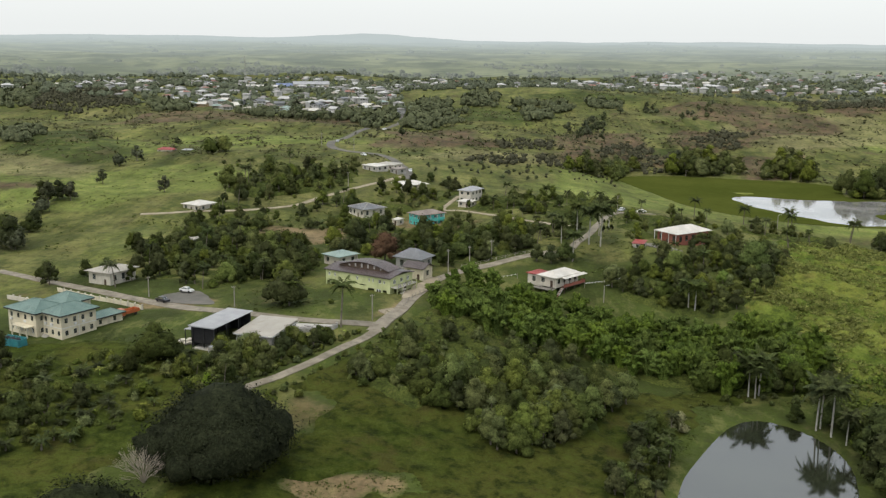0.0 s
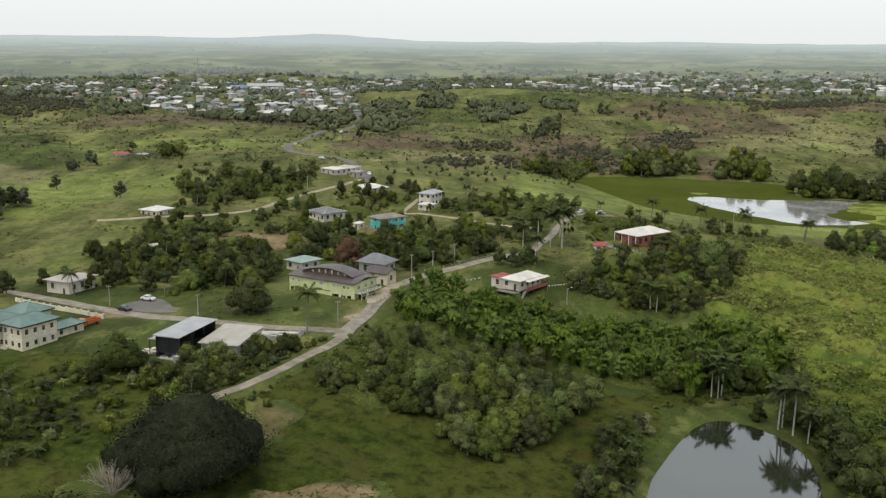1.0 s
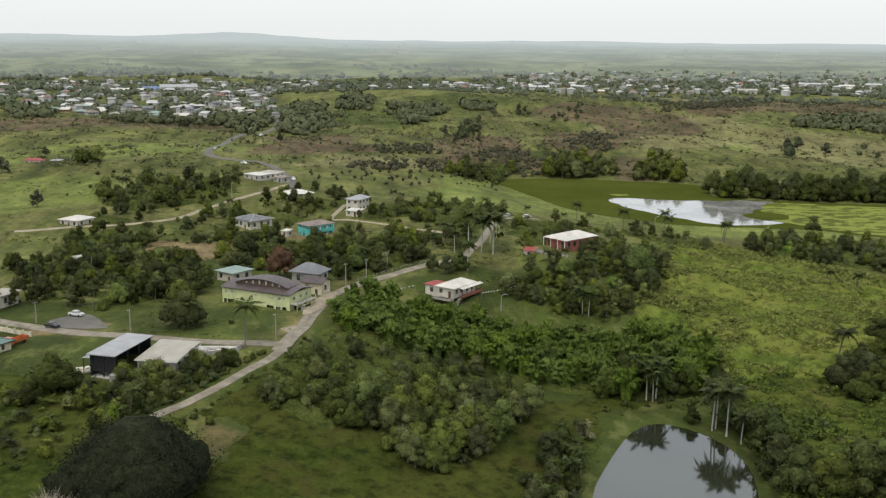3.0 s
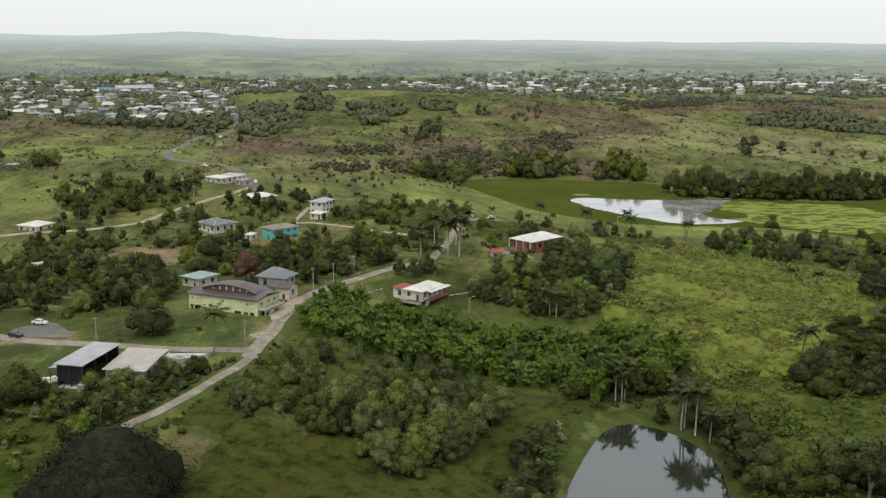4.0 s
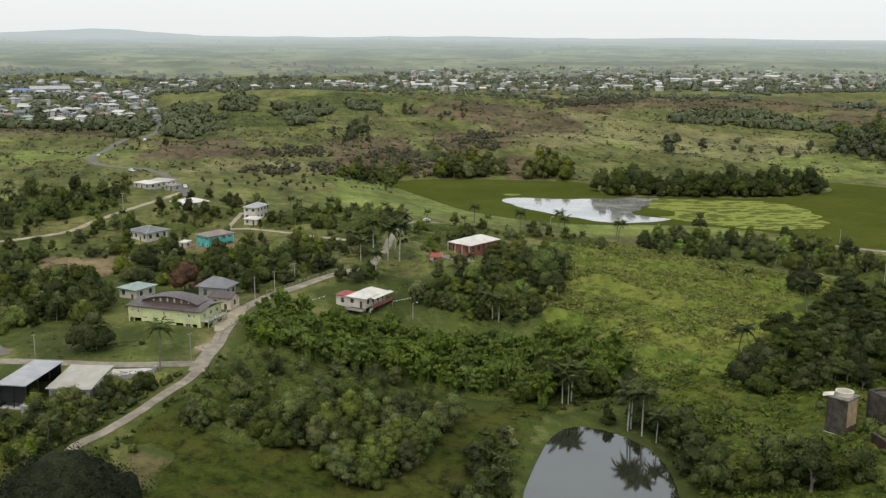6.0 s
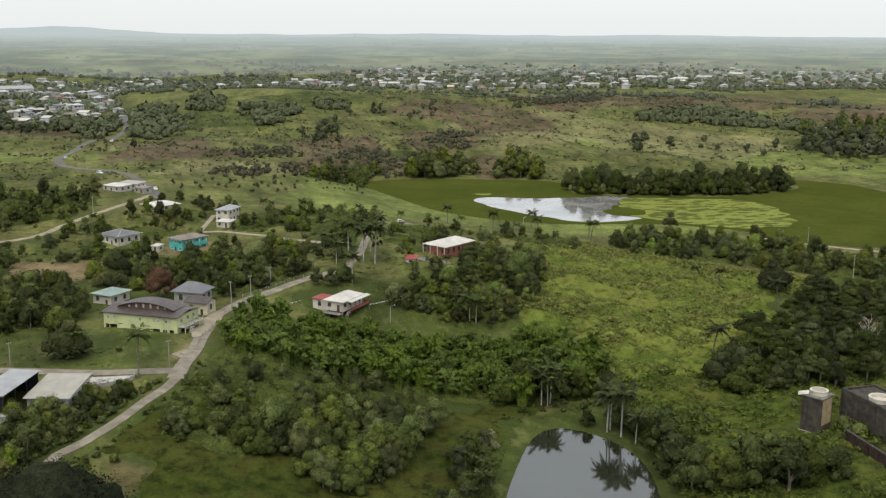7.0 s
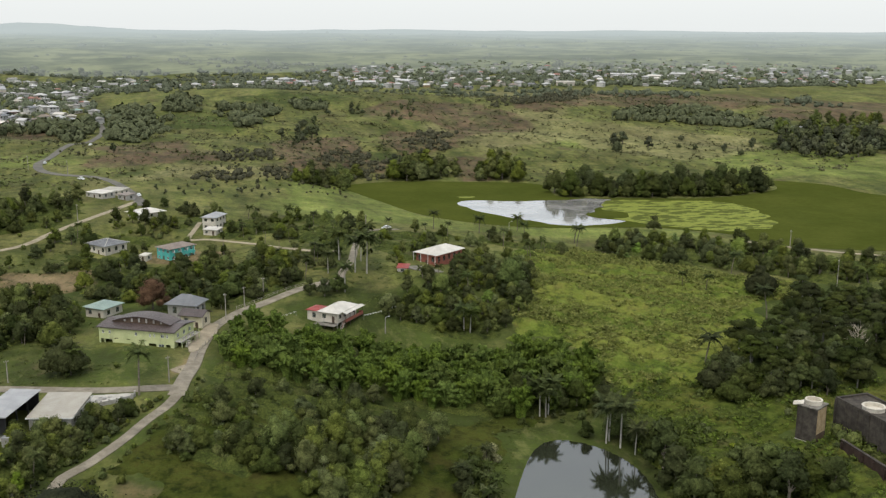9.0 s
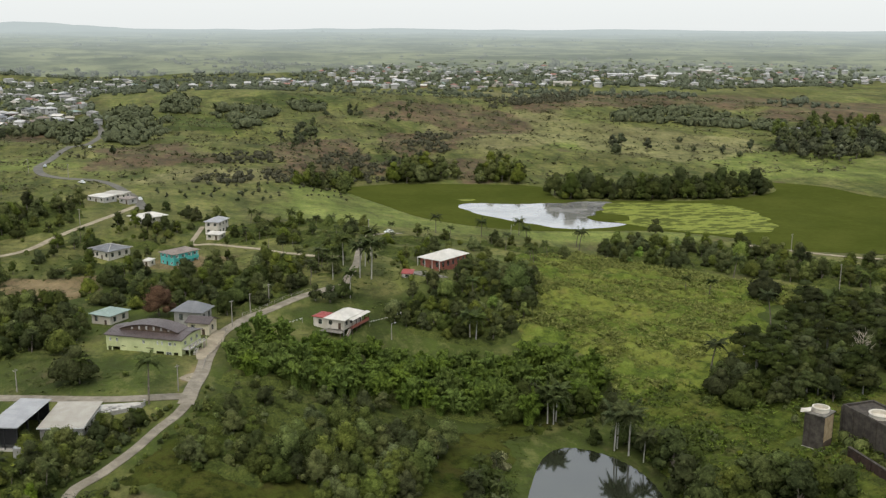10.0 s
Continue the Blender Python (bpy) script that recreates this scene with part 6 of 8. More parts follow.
house("white hut with a bright roof below the hill wood", (493.0, 772.0), (503.0, 762.0), 8.0, 0.2, 4.4, WHITE, SILVER_ROOF, 1.2, 0.6)
house("small pale hut under trees", (-103.5, 352.0), (-99.0, 349.5), 5.0, -3.4, -0.8, GREY_RENDER, WHITE_ROOF, 0.4, 0.3, "mono", name="hut")
house("small red-roofed field shed", (-194.0, 578.0), (-184.0, 575.0), 6.0, 4.2, 7.0, WHITE, RED_ROOF, 1.2, 0.4, name="field_shed")
house("pale hut in the far field", (-180.0, 580.0), (-174.0, 578.0), 5.0, 4.2, 6.6, WHITE, SILVER_ROOF, 0.4, 0.3, "mono", name="hut")
house("small white outbuilding behind a bungalow", (-33.6, 407.0), (-30.6, 405.0), 4.0, -4.2, -1.6, WHITE, WHITE_ROOF, 0.3, 0.2, "mono", name="outhouse")


# ---- concrete water towers by the pond ----
def water_tank(parent, x, y, z, r):
    sides = 24
    ang = np.arange(sides) * 2 * math.pi / sides
    outer, inner = np.stack([np.cos(ang) * r, np.sin(ang) * r], 1), np.stack([np.cos(ang) * r * 0.86, np.sin(ang) * r * 0.86], 1)
    v = np.concatenate([np.column_stack([p, np.full(sides, h)]) for p, h in ((outer, 0), (outer * 1.0, 0.85), (outer * 1.06, 0.9), (outer * 1.06, 1.05), (inner, 1.05), (inner, 0.15))]) + (x, y, z)
    f = [(k * sides + j, k * sides + (j + 1) % sides, (k + 1) * sides + (j + 1) % sides, (k + 1) * sides + j) for k in range(5) for j in range(sides)] + [tuple(5 * sides + j for j in range(sides))]
    part("tank", (v, f), WHITE, parent, "white round open water tank")


def tower():
    ob = thing("water_tower", "stained concrete water tower with a white round tank", "tower", "", pose(128.3, 205.7, -12.2, 0, 0, -60))
    h = 9.4
    part("shaft", box(0, 5.0, 0, 5.2, -0.5, h - 0.25), CONCRETE, ob)
    part("plinth", joined([box(-0.15, 5.15, -0.15, -0.004, -0.5, 0.5), box(5.004, 5.15, -0.15, 5.35, -0.5, 0.5)]), PALE_CONCRETE, ob)
    for k in range(6):
        part("board", box(5.01, 5.08, 0.35 + k * 0.76, 1.07 + k * 0.76, 2.6, h - 0.6), OCHRE_BOARD, ob)
    # flat dark sheet paints the shade inside an opening below the boards
    part("opening", box(5.005, 5.03, 0.4, 4.8, 0.1, 2.45), DARK_WOOD, ob, "dark sheet painted as the opening's shade")
    part("deck", box(-0.3, 5.3, -0.3, 5.5, h - 0.25, h), GREY_DECK, ob)
    water_tank(ob, 2.6, 3.0, h, 2.0)
    part("lid", shifted(box(-1.3, 1.2, -0.9, 0.9, 0, 0.06), pose(0.2, 0.2, h + 0.35, 12, -14, 20)), WHITE, ob, "tilted white sheet")
    return ob


tower()


def tank_house():
    ob = thing("tank_house", "long dark concrete tank house with a white round tank", "building", "", pose(140.6, 208.0, -12.0, 0, 0, TANK_TURN))
    part("wall", joined([wall_run(24, -0.8, 9.0, 0.5, [(5.0, 7.0, 0.0, 2.2), (14.0, 16.0, 0.0, 2.2)]), box(0, 0.5, 0.5, 9, -0.8, 9.0), box(23.5, 24, 0.5, 9, -0.8, 9.0), box(0, 24, 9, 9.5, -0.8, 9.0)]), CONCRETE, ob)
    part("deck", box(0.5, 23.5, 0.5, 9, 8.3, 8.5), CONCRETE, ob)
    for x in np.arange(0.0, 24, 3.9):
        part("buttress", box(x, x + 0.4, -0.3, -0.004, -0.8, 8.6), CONCRETE, ob)
    water_tank(ob, 9.0, 3.6, 8.5, 2.6)
    return ob


def terrace_wall():
    ob = thing("terrace_wall", "dark red-brown stained wall below the tank house", "wall", "", pose(134.3, 196.0, -12.4, 0, 0, -90))
    RUSTY = surface("rust_stained_wall", (0.030, 0.018, 0.013), (0.066, 0.040, 0.030), 1.4, 0.9, 0.02, stain=(0.02, 0.018, 0.012), stain_much=0.8, streak=1.0)
    part("wall", box(0, 24, -0.25, 0.25, -2.5, 3.6), RUSTY, ob)
    part("coping", box(-0.1, 24.1, -0.35, 0.35, 3.603, 3.8), CONCRETE, ob)
    for k in range(7):
        part("buttress", box(0.3 + 3.8 * k, 0.8 + 3.8 * k, -0.6, -0.253, -1.5, 3.2), RUSTY, ob)


terrace_wall()
TANK_TURN = -86
tank_house()


# ---- the far town: small houses, each one standing by itself ----
TOWN_WALLS = [paint("town_wall_white", (0.44, 0.44, 0.42), (0.56, 0.55, 0.53)), paint("town_wall_cream", (0.40, 0.37, 0.31), (0.50, 0.47, 0.41)), paint("town_wall_pink", (0.38, 0.27, 0.24), (0.46, 0.34, 0.31)),
              paint("town_wall_grey", (0.36, 0.36, 0.36), (0.46, 0.46, 0.46)), paint("town_wall_ochre", (0.40, 0.29, 0.16), (0.46, 0.35, 0.22))]
TOWN_PALE = sheeting("town_roof_pale", (0.36, 0.36, 0.35), (0.52, 0.51, 0.49), rust=(0.24, 0.19, 0.16))
TOWN_ROOFS = [TOWN_PALE, WHITE_ROOF, TOWN_PALE, BEIGE_ROOF, BROWN_ROOF, GREY_ROOF, PALE_TEAL_ROOF, TOWN_PALE]
WEST_TOWN = [(-520, 1010), (-380, 985), (-290, 930), (-190, 900), (-95, 868), (-72, 905), (-100, 980), (-120, 1100), (-80, 1230), (-60, 1420), (-330, 1480), (-560, 1350)]
EAST_TOWN = [(-60, 1300), (30, 1270), (160, 1250), (260, 1240), (345, 1250), (450, 1240), (560, 1235), (660, 1240), (760, 1250), (900, 1230), (1050, 1240), (1000, 1400), (700, 1500), (400, 1500), (130, 1420)]
TOWN_FRONT = [(-300, 930), (-240, 895), (-170, 880), (-104, 868), (-98, 905), (-100, 960), (-190, 965), (-290, 985)]
FAR_TOWN = [(150, 1420), (420, 1500), (700, 1500), (950, 1400), (1120, 1400), (1050, 1720), (700, 1880), (350, 1820), (180, 1650)]
town_rng = np.random.default_rng(77)


def build_town_kinds():
    rng = np.random.default_rng(78)
    out = []
    for k in range(14):
        w, d, storeys = rng.uniform(6.5, 10.5), rng.uniform(6, 9), 2 if k % 5 == 0 else 1
        h = 2.9 * storeys
        ob = thing("town_house", ["white far-off town house with a pale roof", "cream far-off town house with a metal roof", "pinkish far-off town house", "grey far-off town house", "ochre far-off town house"][k % 5], "house", "town houses")
        wall = TOWN_WALLS[k % 5 if k % 5 < 2 or k % 2 else 0]
        holes = [[(n * (j + 0.5) / c - 0.8, n * (j + 0.5) / c + 0.8, s * 2.9 + 0.9, s * 2.9 + 2.1) for j in range(c) for s in range(storeys)] for n, c in ((w, 3), (d - 0.5, 2))]
        part("wall", joined([wall_run(w, -2.0, h, 0.25, holes[0]), box(0, w, d - 0.25, d, -2.0, h), shifted(wall_run(d - 0.5, -2.0, h, 0.25, holes[1]), Matrix.Translation((w, 0.25, 0)) @ pose(0, 0, 0, 0, 0, 90)),
                             box(0, 0.25, 0.25, d - 0.25, -2.0, h)]), wall, ob)
        planes, hips = hip_roof(w, d, 0.7, h, rng.uniform(1.2, 2.0), 0.2, k % 4 == 1)
        part("roof", planes, TOWN_ROOFS[k % len(TOWN_ROOFS)], ob)
        out.append(ob)
    return out


def build_town():
    kinds, used, placed = build_town_kinds(), set(), []
    for poly, count, gap in ((WEST_TOWN, 110, 14), (EAST_TOWN, 120, 16), (TOWN_FRONT, 44, 11.5)):
        xs, ys = [p[0] for p in poly], [p[1] for p in poly]
        made, tries = 0, 0
        while made < count and tries < 6000:
            tries += 1
            x, y = town_rng.uniform(min(xs), max(xs)), town_rng.uniform(min(ys), max(ys))
            near_edge = -float(shore(poly, x, y))
            if near_edge < 3 or town_rng.uniform() > math.exp(-near_edge / 70) + 0.12 or any((x - a) ** 2 + (y - b) ** 2 < gap * gap for a, b in placed) or (x + 240) ** 2 + (y - 1215) ** 2 < 60 ** 2:
                continue
            placed.append((x, y))
            made += 1
            k = int(town_rng.integers(len(kinds)))
            m = pose(x, y, float(ground_height(x, y)) - 0.2, 0, 0, town_rng.uniform(-50, 50)) @ Matrix.Translation((-6, -5, 0))
            if k in used:
                copy_thing(kinds[k], m)
            else:
                kinds[k].matrix_basis = m
                used.add(k)
    for k, ob in enumerate(kinds):
        if k not in used:
            ob.matrix_basis = pose(-150 + 30 * k, 1400, float(ground_height(-150 + 30 * k, 1400)), 0, 0, 10)


build_town()


def town_rows(name, label, poly, count, gap, seed):
    """The crowd of small houses deeper in the town."""
    rng = np.random.default_rng(seed)
    spots, walls, tops = [], [], []
    xs, ys = [p[0] for p in poly], [p[1] for p in poly]
    for _ in range(count * 12):
        x, y = rng.uniform(min(xs), max(xs)), rng.uniform(min(ys), max(ys))
        if len(spots) >= count or float(shore(poly, x, y)) > -5 or any((x - a) ** 2 + (y - b) ** 2 < gap * gap for a, b in spots) or (x + 240) ** 2 + (y - 1215) ** 2 < 50 ** 2:
            continue
        spots.append((x, y))
        w, d, h = rng.uniform(6, 11), rng.uniform(6, 9), rng.choice([2.4, 2.8, 5.0])
        m = pose(x, y, float(ground_height(x, y)), 0, 0, rng.uniform(-50, 50))
        walls.append(shifted(box(0, w, 0, d, -2, h), m))
        tops.append(shifted(hip_roof(w, d, 0.6, h, rng.uniform(1.0, 1.8), 0.2, rng.uniform() < 0.4)[0], m))
    n = Nodes(name + "_roof")
    shade = n.add("NewGeometry").outputs["Random Per Island"]
    colour = n.mix(n.span(shade, 0.3, 0.9), (0.20, 0.20, 0.19), (0.46, 0.46, 0.45))
    colour = n.mix(n.span(n.math("FRACT", n.math("MULTIPLY", shade, 9.7)), 0.82, 0.84), colour, (0.26, 0.12, 0.09))
    roof = n.finish(n.mix(n.span(n.noise(0.3), 0.4, 0.7, 0, 0.4), colour, (0.2, 0.16, 0.13)), 0.6)
    crowd = thing(name, label, "houses")
    tagged(part("wall", joined(walls), TOWN_WALLS[0], crowd), kind="stuff")
    tagged(part("roof", joined(tops), roof, crowd), kind="stuff")
    tagged(crowd, kind="stuff")


town_rows("town_rows", "crowded small pale houses deep in the town", WEST_TOWN, 210, 15, 91)
town_rows("town_rows", "rows of small pale houses on the far rise", EAST_TOWN, 120, 20, 92)
town_rows("town_rows", "pale houses scattered through the far woods", FAR_TOWN, 200, 24, 93)


def warehouse():
    z = float(ground_height(-235, 1205))
    ob = thing("warehouse", "long white town warehouse with a blue end wall", "warehouse", "", pose(-246, 1188, z - 0.5, 0, 0, 16))
    part("wall", joined([box(0, 42, 0, 0.5, -1, 9), box(0, 42, 29.5, 30, -1, 9), box(0, 0.5, 0.5, 29.5, -1, 9), box(41.5, 42, 0.5, 29.5, -1, 9)]), WHITE, ob)
    part("roof", joined([slab_through([(-0.5, -0.5, 9), (42.5, -0.5, 9), (42.5, 15, 12), (-0.5, 15, 12)], 0.3), slab_through([(-0.5, 15, 12), (42.5, 15, 12), (42.5, 30.5, 9), (-0.5, 30.5, 9)], 0.3)]), SILVER_ROOF, ob)
    for x in (6, 16, 26, 36):
        part("loading_door", box(x, x + 4, -0.06, -0.005, 0, 4.5), GREY_RENDER, ob)
    wing = thing("warehouse", "blue-clad warehouse with a sloping blue roof", "warehouse", "", pose(-268, 1190, z - 0.5, 0, 0, 12))
    part("wall", joined([box(0, 20, 0, 0.5, -1, 6), box(0, 20, 21.5, 22, -1, 8), box(0, 0.5, 0.5, 21.5, -1, 6), box(19.5, 20, 0.5, 21.5, -1, 6)]), BLUE_SHEET, wing)
    part("roof", slab_through([(-0.4, -0.4, 6.2), (20.4, -0.4, 6.2), (20.4, 22.4, 9), (-0.4, 22.4, 9)], 0.3), BLUE_SHEET, wing)
    for k, (x, y, n) in enumerate(((-330, 1195, 46), (-300, 1160, 40), (200, 1300, 26), (461, 1258, 24), (615, 1435, 30), (657, 1396, 20), (729, 1465, 24), (373, 1288, 22), (270, 1382, 28), (809, 1514, 30), (31, 1180, 22))):
        low = thing("warehouse", "long low pale warehouse in the town", "warehouse", "", pose(x, y, float(ground_height(x, y)) - 0.4, 0, 0, 8 - 9 * k))
        part("wall", joined([box(0, n, 0, 0.4, -1, 5), box(0, n, 13.6, 14, -1, 5), box(0, 0.4, 0.4, 13.6, -1, 5), box(n - 0.4, n, 0.4, 13.6, -1, 5)]), TOWN_WALLS[k % 2], low)
        planes, hips = hip_roof(n, 14, 0.6, 5, 1.8, 0.25, True)
        part("roof", planes, TOWN_ROOFS[k % 4], low)


warehouse()


def mast(x, y, height):
    ob = thing("radio_mast", "thin lattice radio mast above the town", "mast", "", pose(x, y, float(ground_height(x, y)), 0, 0, 20))
    for k, (a, b) in enumerate(((1, 0), (-0.5, 0.87), (-0.5, -0.87))):
        part("leg", tube([(a * 2.0, b * 2.0, -0.5), (a * 1.0, b * 1.0, height * 0.5), (a * 0.3, b * 0.3, height)], [0.22, 0.18, 0.12], 4), GREY_RENDER, ob)
    braces = []
    for j in range(int(height / 3)):
        r = 2.0 - 1.7 * (j * 3 / height)
        c = [(r, 0, j * 3.0), (-0.5 * r, 0.87 * r, j * 3.0 + 1.5), (-0.5 * r, -0.87 * r, j * 3.0 + 3)]
        braces += [tube([c[i], tuple((np.array(c[i]) + np.array(c[(i + 1) % 3])) / 2), c[(i + 1) % 3]], [0.08] * 3, 3) for i in range(3)]
    part("bracing", joined(braces), GREY_RENDER, ob)


mast(-305, 1190, 42)


# ---- vehicles, poles and small things ----
def car(label, x, y, turn, paint_mat, kind="car", lift=0.18):
    z = float(ground_height(x, y)) + lift
    ob = thing(kind, label, "car" if kind != "truck" else "truck", "", pose(x, y, z, 0, 0, turn))
    n = 4.3 if kind == "car" else 6.4

    def profile(pts, y0, y1):
        v = np.array([(a, q, b) for q in (y0, y1) for a, b in pts])
        m = len(pts)
        return v, [tuple(range(m)), tuple(range(2 * m - 1, m - 1, -1))] + [(k, k + m, (k + 1) % m + m, (k + 1) % m) for k in range(m)]

    if kind == "car":
        part("body", profile([(0, 0.3), (0.05, 0.75), (0.9, 0.9), (3.5, 0.95), (4.25, 0.85), (4.3, 0.35)], -0.85, 0.85), paint_mat, ob)
        part("cabin", profile([(0.95, 0.9), (1.6, 1.42), (3.0, 1.45), (3.75, 0.94)], -0.72, 0.72), paint_mat, ob)
        part("windscreen", profile([(0.98, 0.95), (1.58, 1.38), (1.54, 1.39), (0.94, 0.96)], -0.66, 0.66), GLASS, ob)
        for q in (-0.735, 0.725):
            part("side_window", profile([(1.2, 0.98), (1.68, 1.36), (2.95, 1.38), (3.45, 0.99)], q, q + 0.01), GLASS, ob)
        axles = (0.8, 3.45)
    else:
        part("cab", profile([(0, 0.5), (0, 1.5), (0.3, 2.3), (1.7, 2.3), (1.7, 0.5)], -1.0, 1.0), paint_mat, ob)
        part("bed", joined([box(1.9, 6.4, -1.1, 1.1, 0.8, 0.95), box(1.9, 6.4, -1.1, -1.02, 0.95, 1.7), box(1.9, 6.4, 1.02, 1.1, 0.95, 1.7), box(6.3, 6.4, -1.0, 1.0, 0.95, 1.7), box(1.9, 2.0, -1.0, 1.0, 0.95, 1.7)]), paint_mat, ob)
        part("windscreen", profile([(-0.02, 1.5), (0.27, 2.2), (0.29, 2.2), (0.0, 1.5)], -0.85, 0.85), GLASS, ob)
        axles = (0.9, 5.2)
    r = 0.32 if kind == "car" else 0.48
    ang = np.arange(12) * math.pi / 6
    for ax in axles:
        for q in (-0.86, 0.66):
            v = np.concatenate([np.stack([ax + np.cos(ang) * r, np.full(12, yy), r + np.sin(ang) * r], 1) for yy in (q, q + 0.2)])
            part("wheel", (v, [tuple(range(12)), tuple(range(23, 11, -1))] + [(k, k + 12, (k + 1) % 12 + 12, (k + 1) % 12) for k in range(12)]), TYRE, ob)
    return ob


CAR_WHITE, CAR_DARK, CAR_ORANGE, CAR_SILVER = car_paint("white_car_paint", (0.75, 0.75, 0.74)), car_paint("dark_car_paint", (0.03, 0.03, 0.035)), car_paint("orange_truck_paint", (0.50, 0.14, 0.05)), car_paint("silver_car_paint", (0.45, 0.46, 0.47))
car("white car parked under a tree by the forecourt", -76.5, 280.7, 160, CAR_WHITE, lift=0.3)
car("small black car on the side road", -79.6, 268.6, 152, CAR_DARK, lift=0.25)
car("orange truck parked in the house yard", -87.5, 252.5, 62, CAR_ORANGE, "truck", lift=0.0)
car("white car on the hill road", -68.0, 567.0, 130, CAR_WHITE, lift=0.3)
car("silver car on the hill road", -95.0, 628.0, 95, CAR_SILVER, lift=0.3)
car("white car on the far hill road", -78.0, 722.0, 80, CAR_WHITE, lift=0.3)
car("white car at a hillside house", -37.5, 521.0, 100, CAR_WHITE, lift=0.2)
car("silver car in the palm lane", 62.0, 432.0, 60, CAR_SILVER, lift=0.1)
car("white car behind the palm lane", 70.0, 437.0, 20, CAR_WHITE, lift=0.1)


def pole(label, x, y, height, arm=True, lamp=False, material=None, group="utility poles"):
    """A pole on the ground with a cross-arm and insulators, or with a street lamp's bracket."""
    ob = thing("street_lamp" if lamp else "utility_pole", label, "street lamp" if lamp else "pole", group, pose(x, y, float(ground_height(x, y)), 0, 0, 25))
    part("shaft", tube([(0, 0, -0.6), (0.02, 0, height * 0.5), (0, 0, height)], [0.17, 0.14, 0.1], 8), material or POLE_WOOD, ob)
    if arm:
        part("cross_arm", box(-0.6, 0.6, -0.05, 0.05, height - 0.5, height - 0.4), POLE_WOOD, ob)
        for q in (-0.5, 0.5):
            part("insulator", tube([(q, 0, height - 0.4), (q, 0, height - 0.3), (q, 0, height - 0.22)], [0.05, 0.06, 0.03], 6), WHITE_FRAME, ob)
    if lamp:
        part("bracket", tube([(0, 0, height - 0.2), (0.7, 0, height + 0.15), (1.4, 0, height + 0.2)], [0.04, 0.035, 0.03], 5), WHITE_FRAME, ob)
        part("lamp_head", box(1.25, 1.8, -0.12, 0.12, height + 0.12, height + 0.24), WHITE_FRAME, ob, "white lamp head")
    return ob


for x, y, h in ((-3.6, 306.6, 8.5), (2.6, 317.6, 7.0), (-58.9, 262.4, 6.0), (-19.6, 251.5, 7.0), (9.4, 328, 6.5), (-88, 276.5, 6.0), (220.5, 319.5, 11.5), (-78.4, 590, 8.0), (-102, 612, 8.0), (-62, 470, 8.0), (60, 422, 8.0), (250, 395, 8.0)):
    pole("grey wooden utility pole with a cross-arm", x, y, h)
for x, y, h in ((43.6, 294, 5.0), (133, 447, 6.0)):
    pole("slim grey street lamp with a white head", x, y, h, False, True, None, "street lamps")


def heap(label, name, x, y, material, size, seed, count=6):
    rng = np.random.default_rng(seed)
    z = float(ground_height(x, y))
    ob = thing(name, label, "heap", "", pose(x, y, z, 0, 0, 0))
    for k in range(count):
        part("piece", shifted(box(0, rng.uniform(0.8, 1.6) * size, 0, rng.uniform(0.6, 1.2) * size, 0, rng.uniform(0.2, 0.7) * size), pose(rng.uniform(-2, 2) * size, rng.uniform(-1.5, 1.5) * size, 0.02 * k, 4, -3, rng.uniform(0, 180))), material, ob)


heap("white scrap sheets and drums beside the shed", "scrap_heap", -62.0, 231.0, WHITE, 0.9, 3, 12)
heap("white drums stacked behind the shed", "scrap_heap", -57.5, 244.5, PALE_CONCRETE, 0.9, 4, 6)
heap("pale block stack in the yard", "block_stack", -35.0, 242.5, GREY_RENDER, 0.8, 5, 6)
container = thing("storage_box", "grey steel storage box beside the shed", "container", "", pose(-54.0, 222.6, float(ground_height(-53, 223)), 0, 0, -18))
part("body", box(0, 4.2, 0, 2.2, -0.3, 2.2), GREY_RENDER, container)
for k in range(10):
    part("rib", box(0.2 + k * 0.4, 0.3 + k * 0.4, -0.06, -0.003, 0, 2.1), GREY_RENDER, container)
part("lid", box(-0.08, 4.28, -0.1, 2.28, 2.203, 2.3), SILVER_ROOF, container)


def fence(label, line, height, gap, group=""):
    """Posts with two rails between each pair."""
    pts = spline(line, gap)
    a = pts[0]
    z0 = float(ground_height(*a))
    ob = thing("fence", label, "fence", group, pose(a[0], a[1], z0, 0, 0, 0))
    for p, q in zip(pts, pts[1:]):
        zp, zq = float(ground_height(*p)) - z0, float(ground_height(*q)) - z0
        part("post", box(p[0] - a[0] - 0.07, p[0] - a[0] + 0.07, p[1] - a[1] - 0.07, p[1] - a[1] + 0.07, zp - 0.4, zp + height), POLE_WOOD, ob)
        for k in (0.45, 0.9):
            part("rail", tube([(p[0] - a[0], p[1] - a[1], zp + height * k), ((p[0] + q[0]) / 2 - a[0], (p[1] + q[1]) / 2 - a[1], (zp + zq) / 2 + height * k), (q[0] - a[0], q[1] - a[1], zq + height * k)], [0.035] * 3, 4), POLE_WOOD, ob)


fence("grey post and rail fence along the hall forecourt", [(-13.2, 268), (-11.8, 277), (-7.5, 292), (-5.2, 303)], 1.3, 3.0)
fence("grey post and rail fence by the village road", [(0, 316), (6, 322), (14, 329), (24, 335)], 1.1, 3.5)


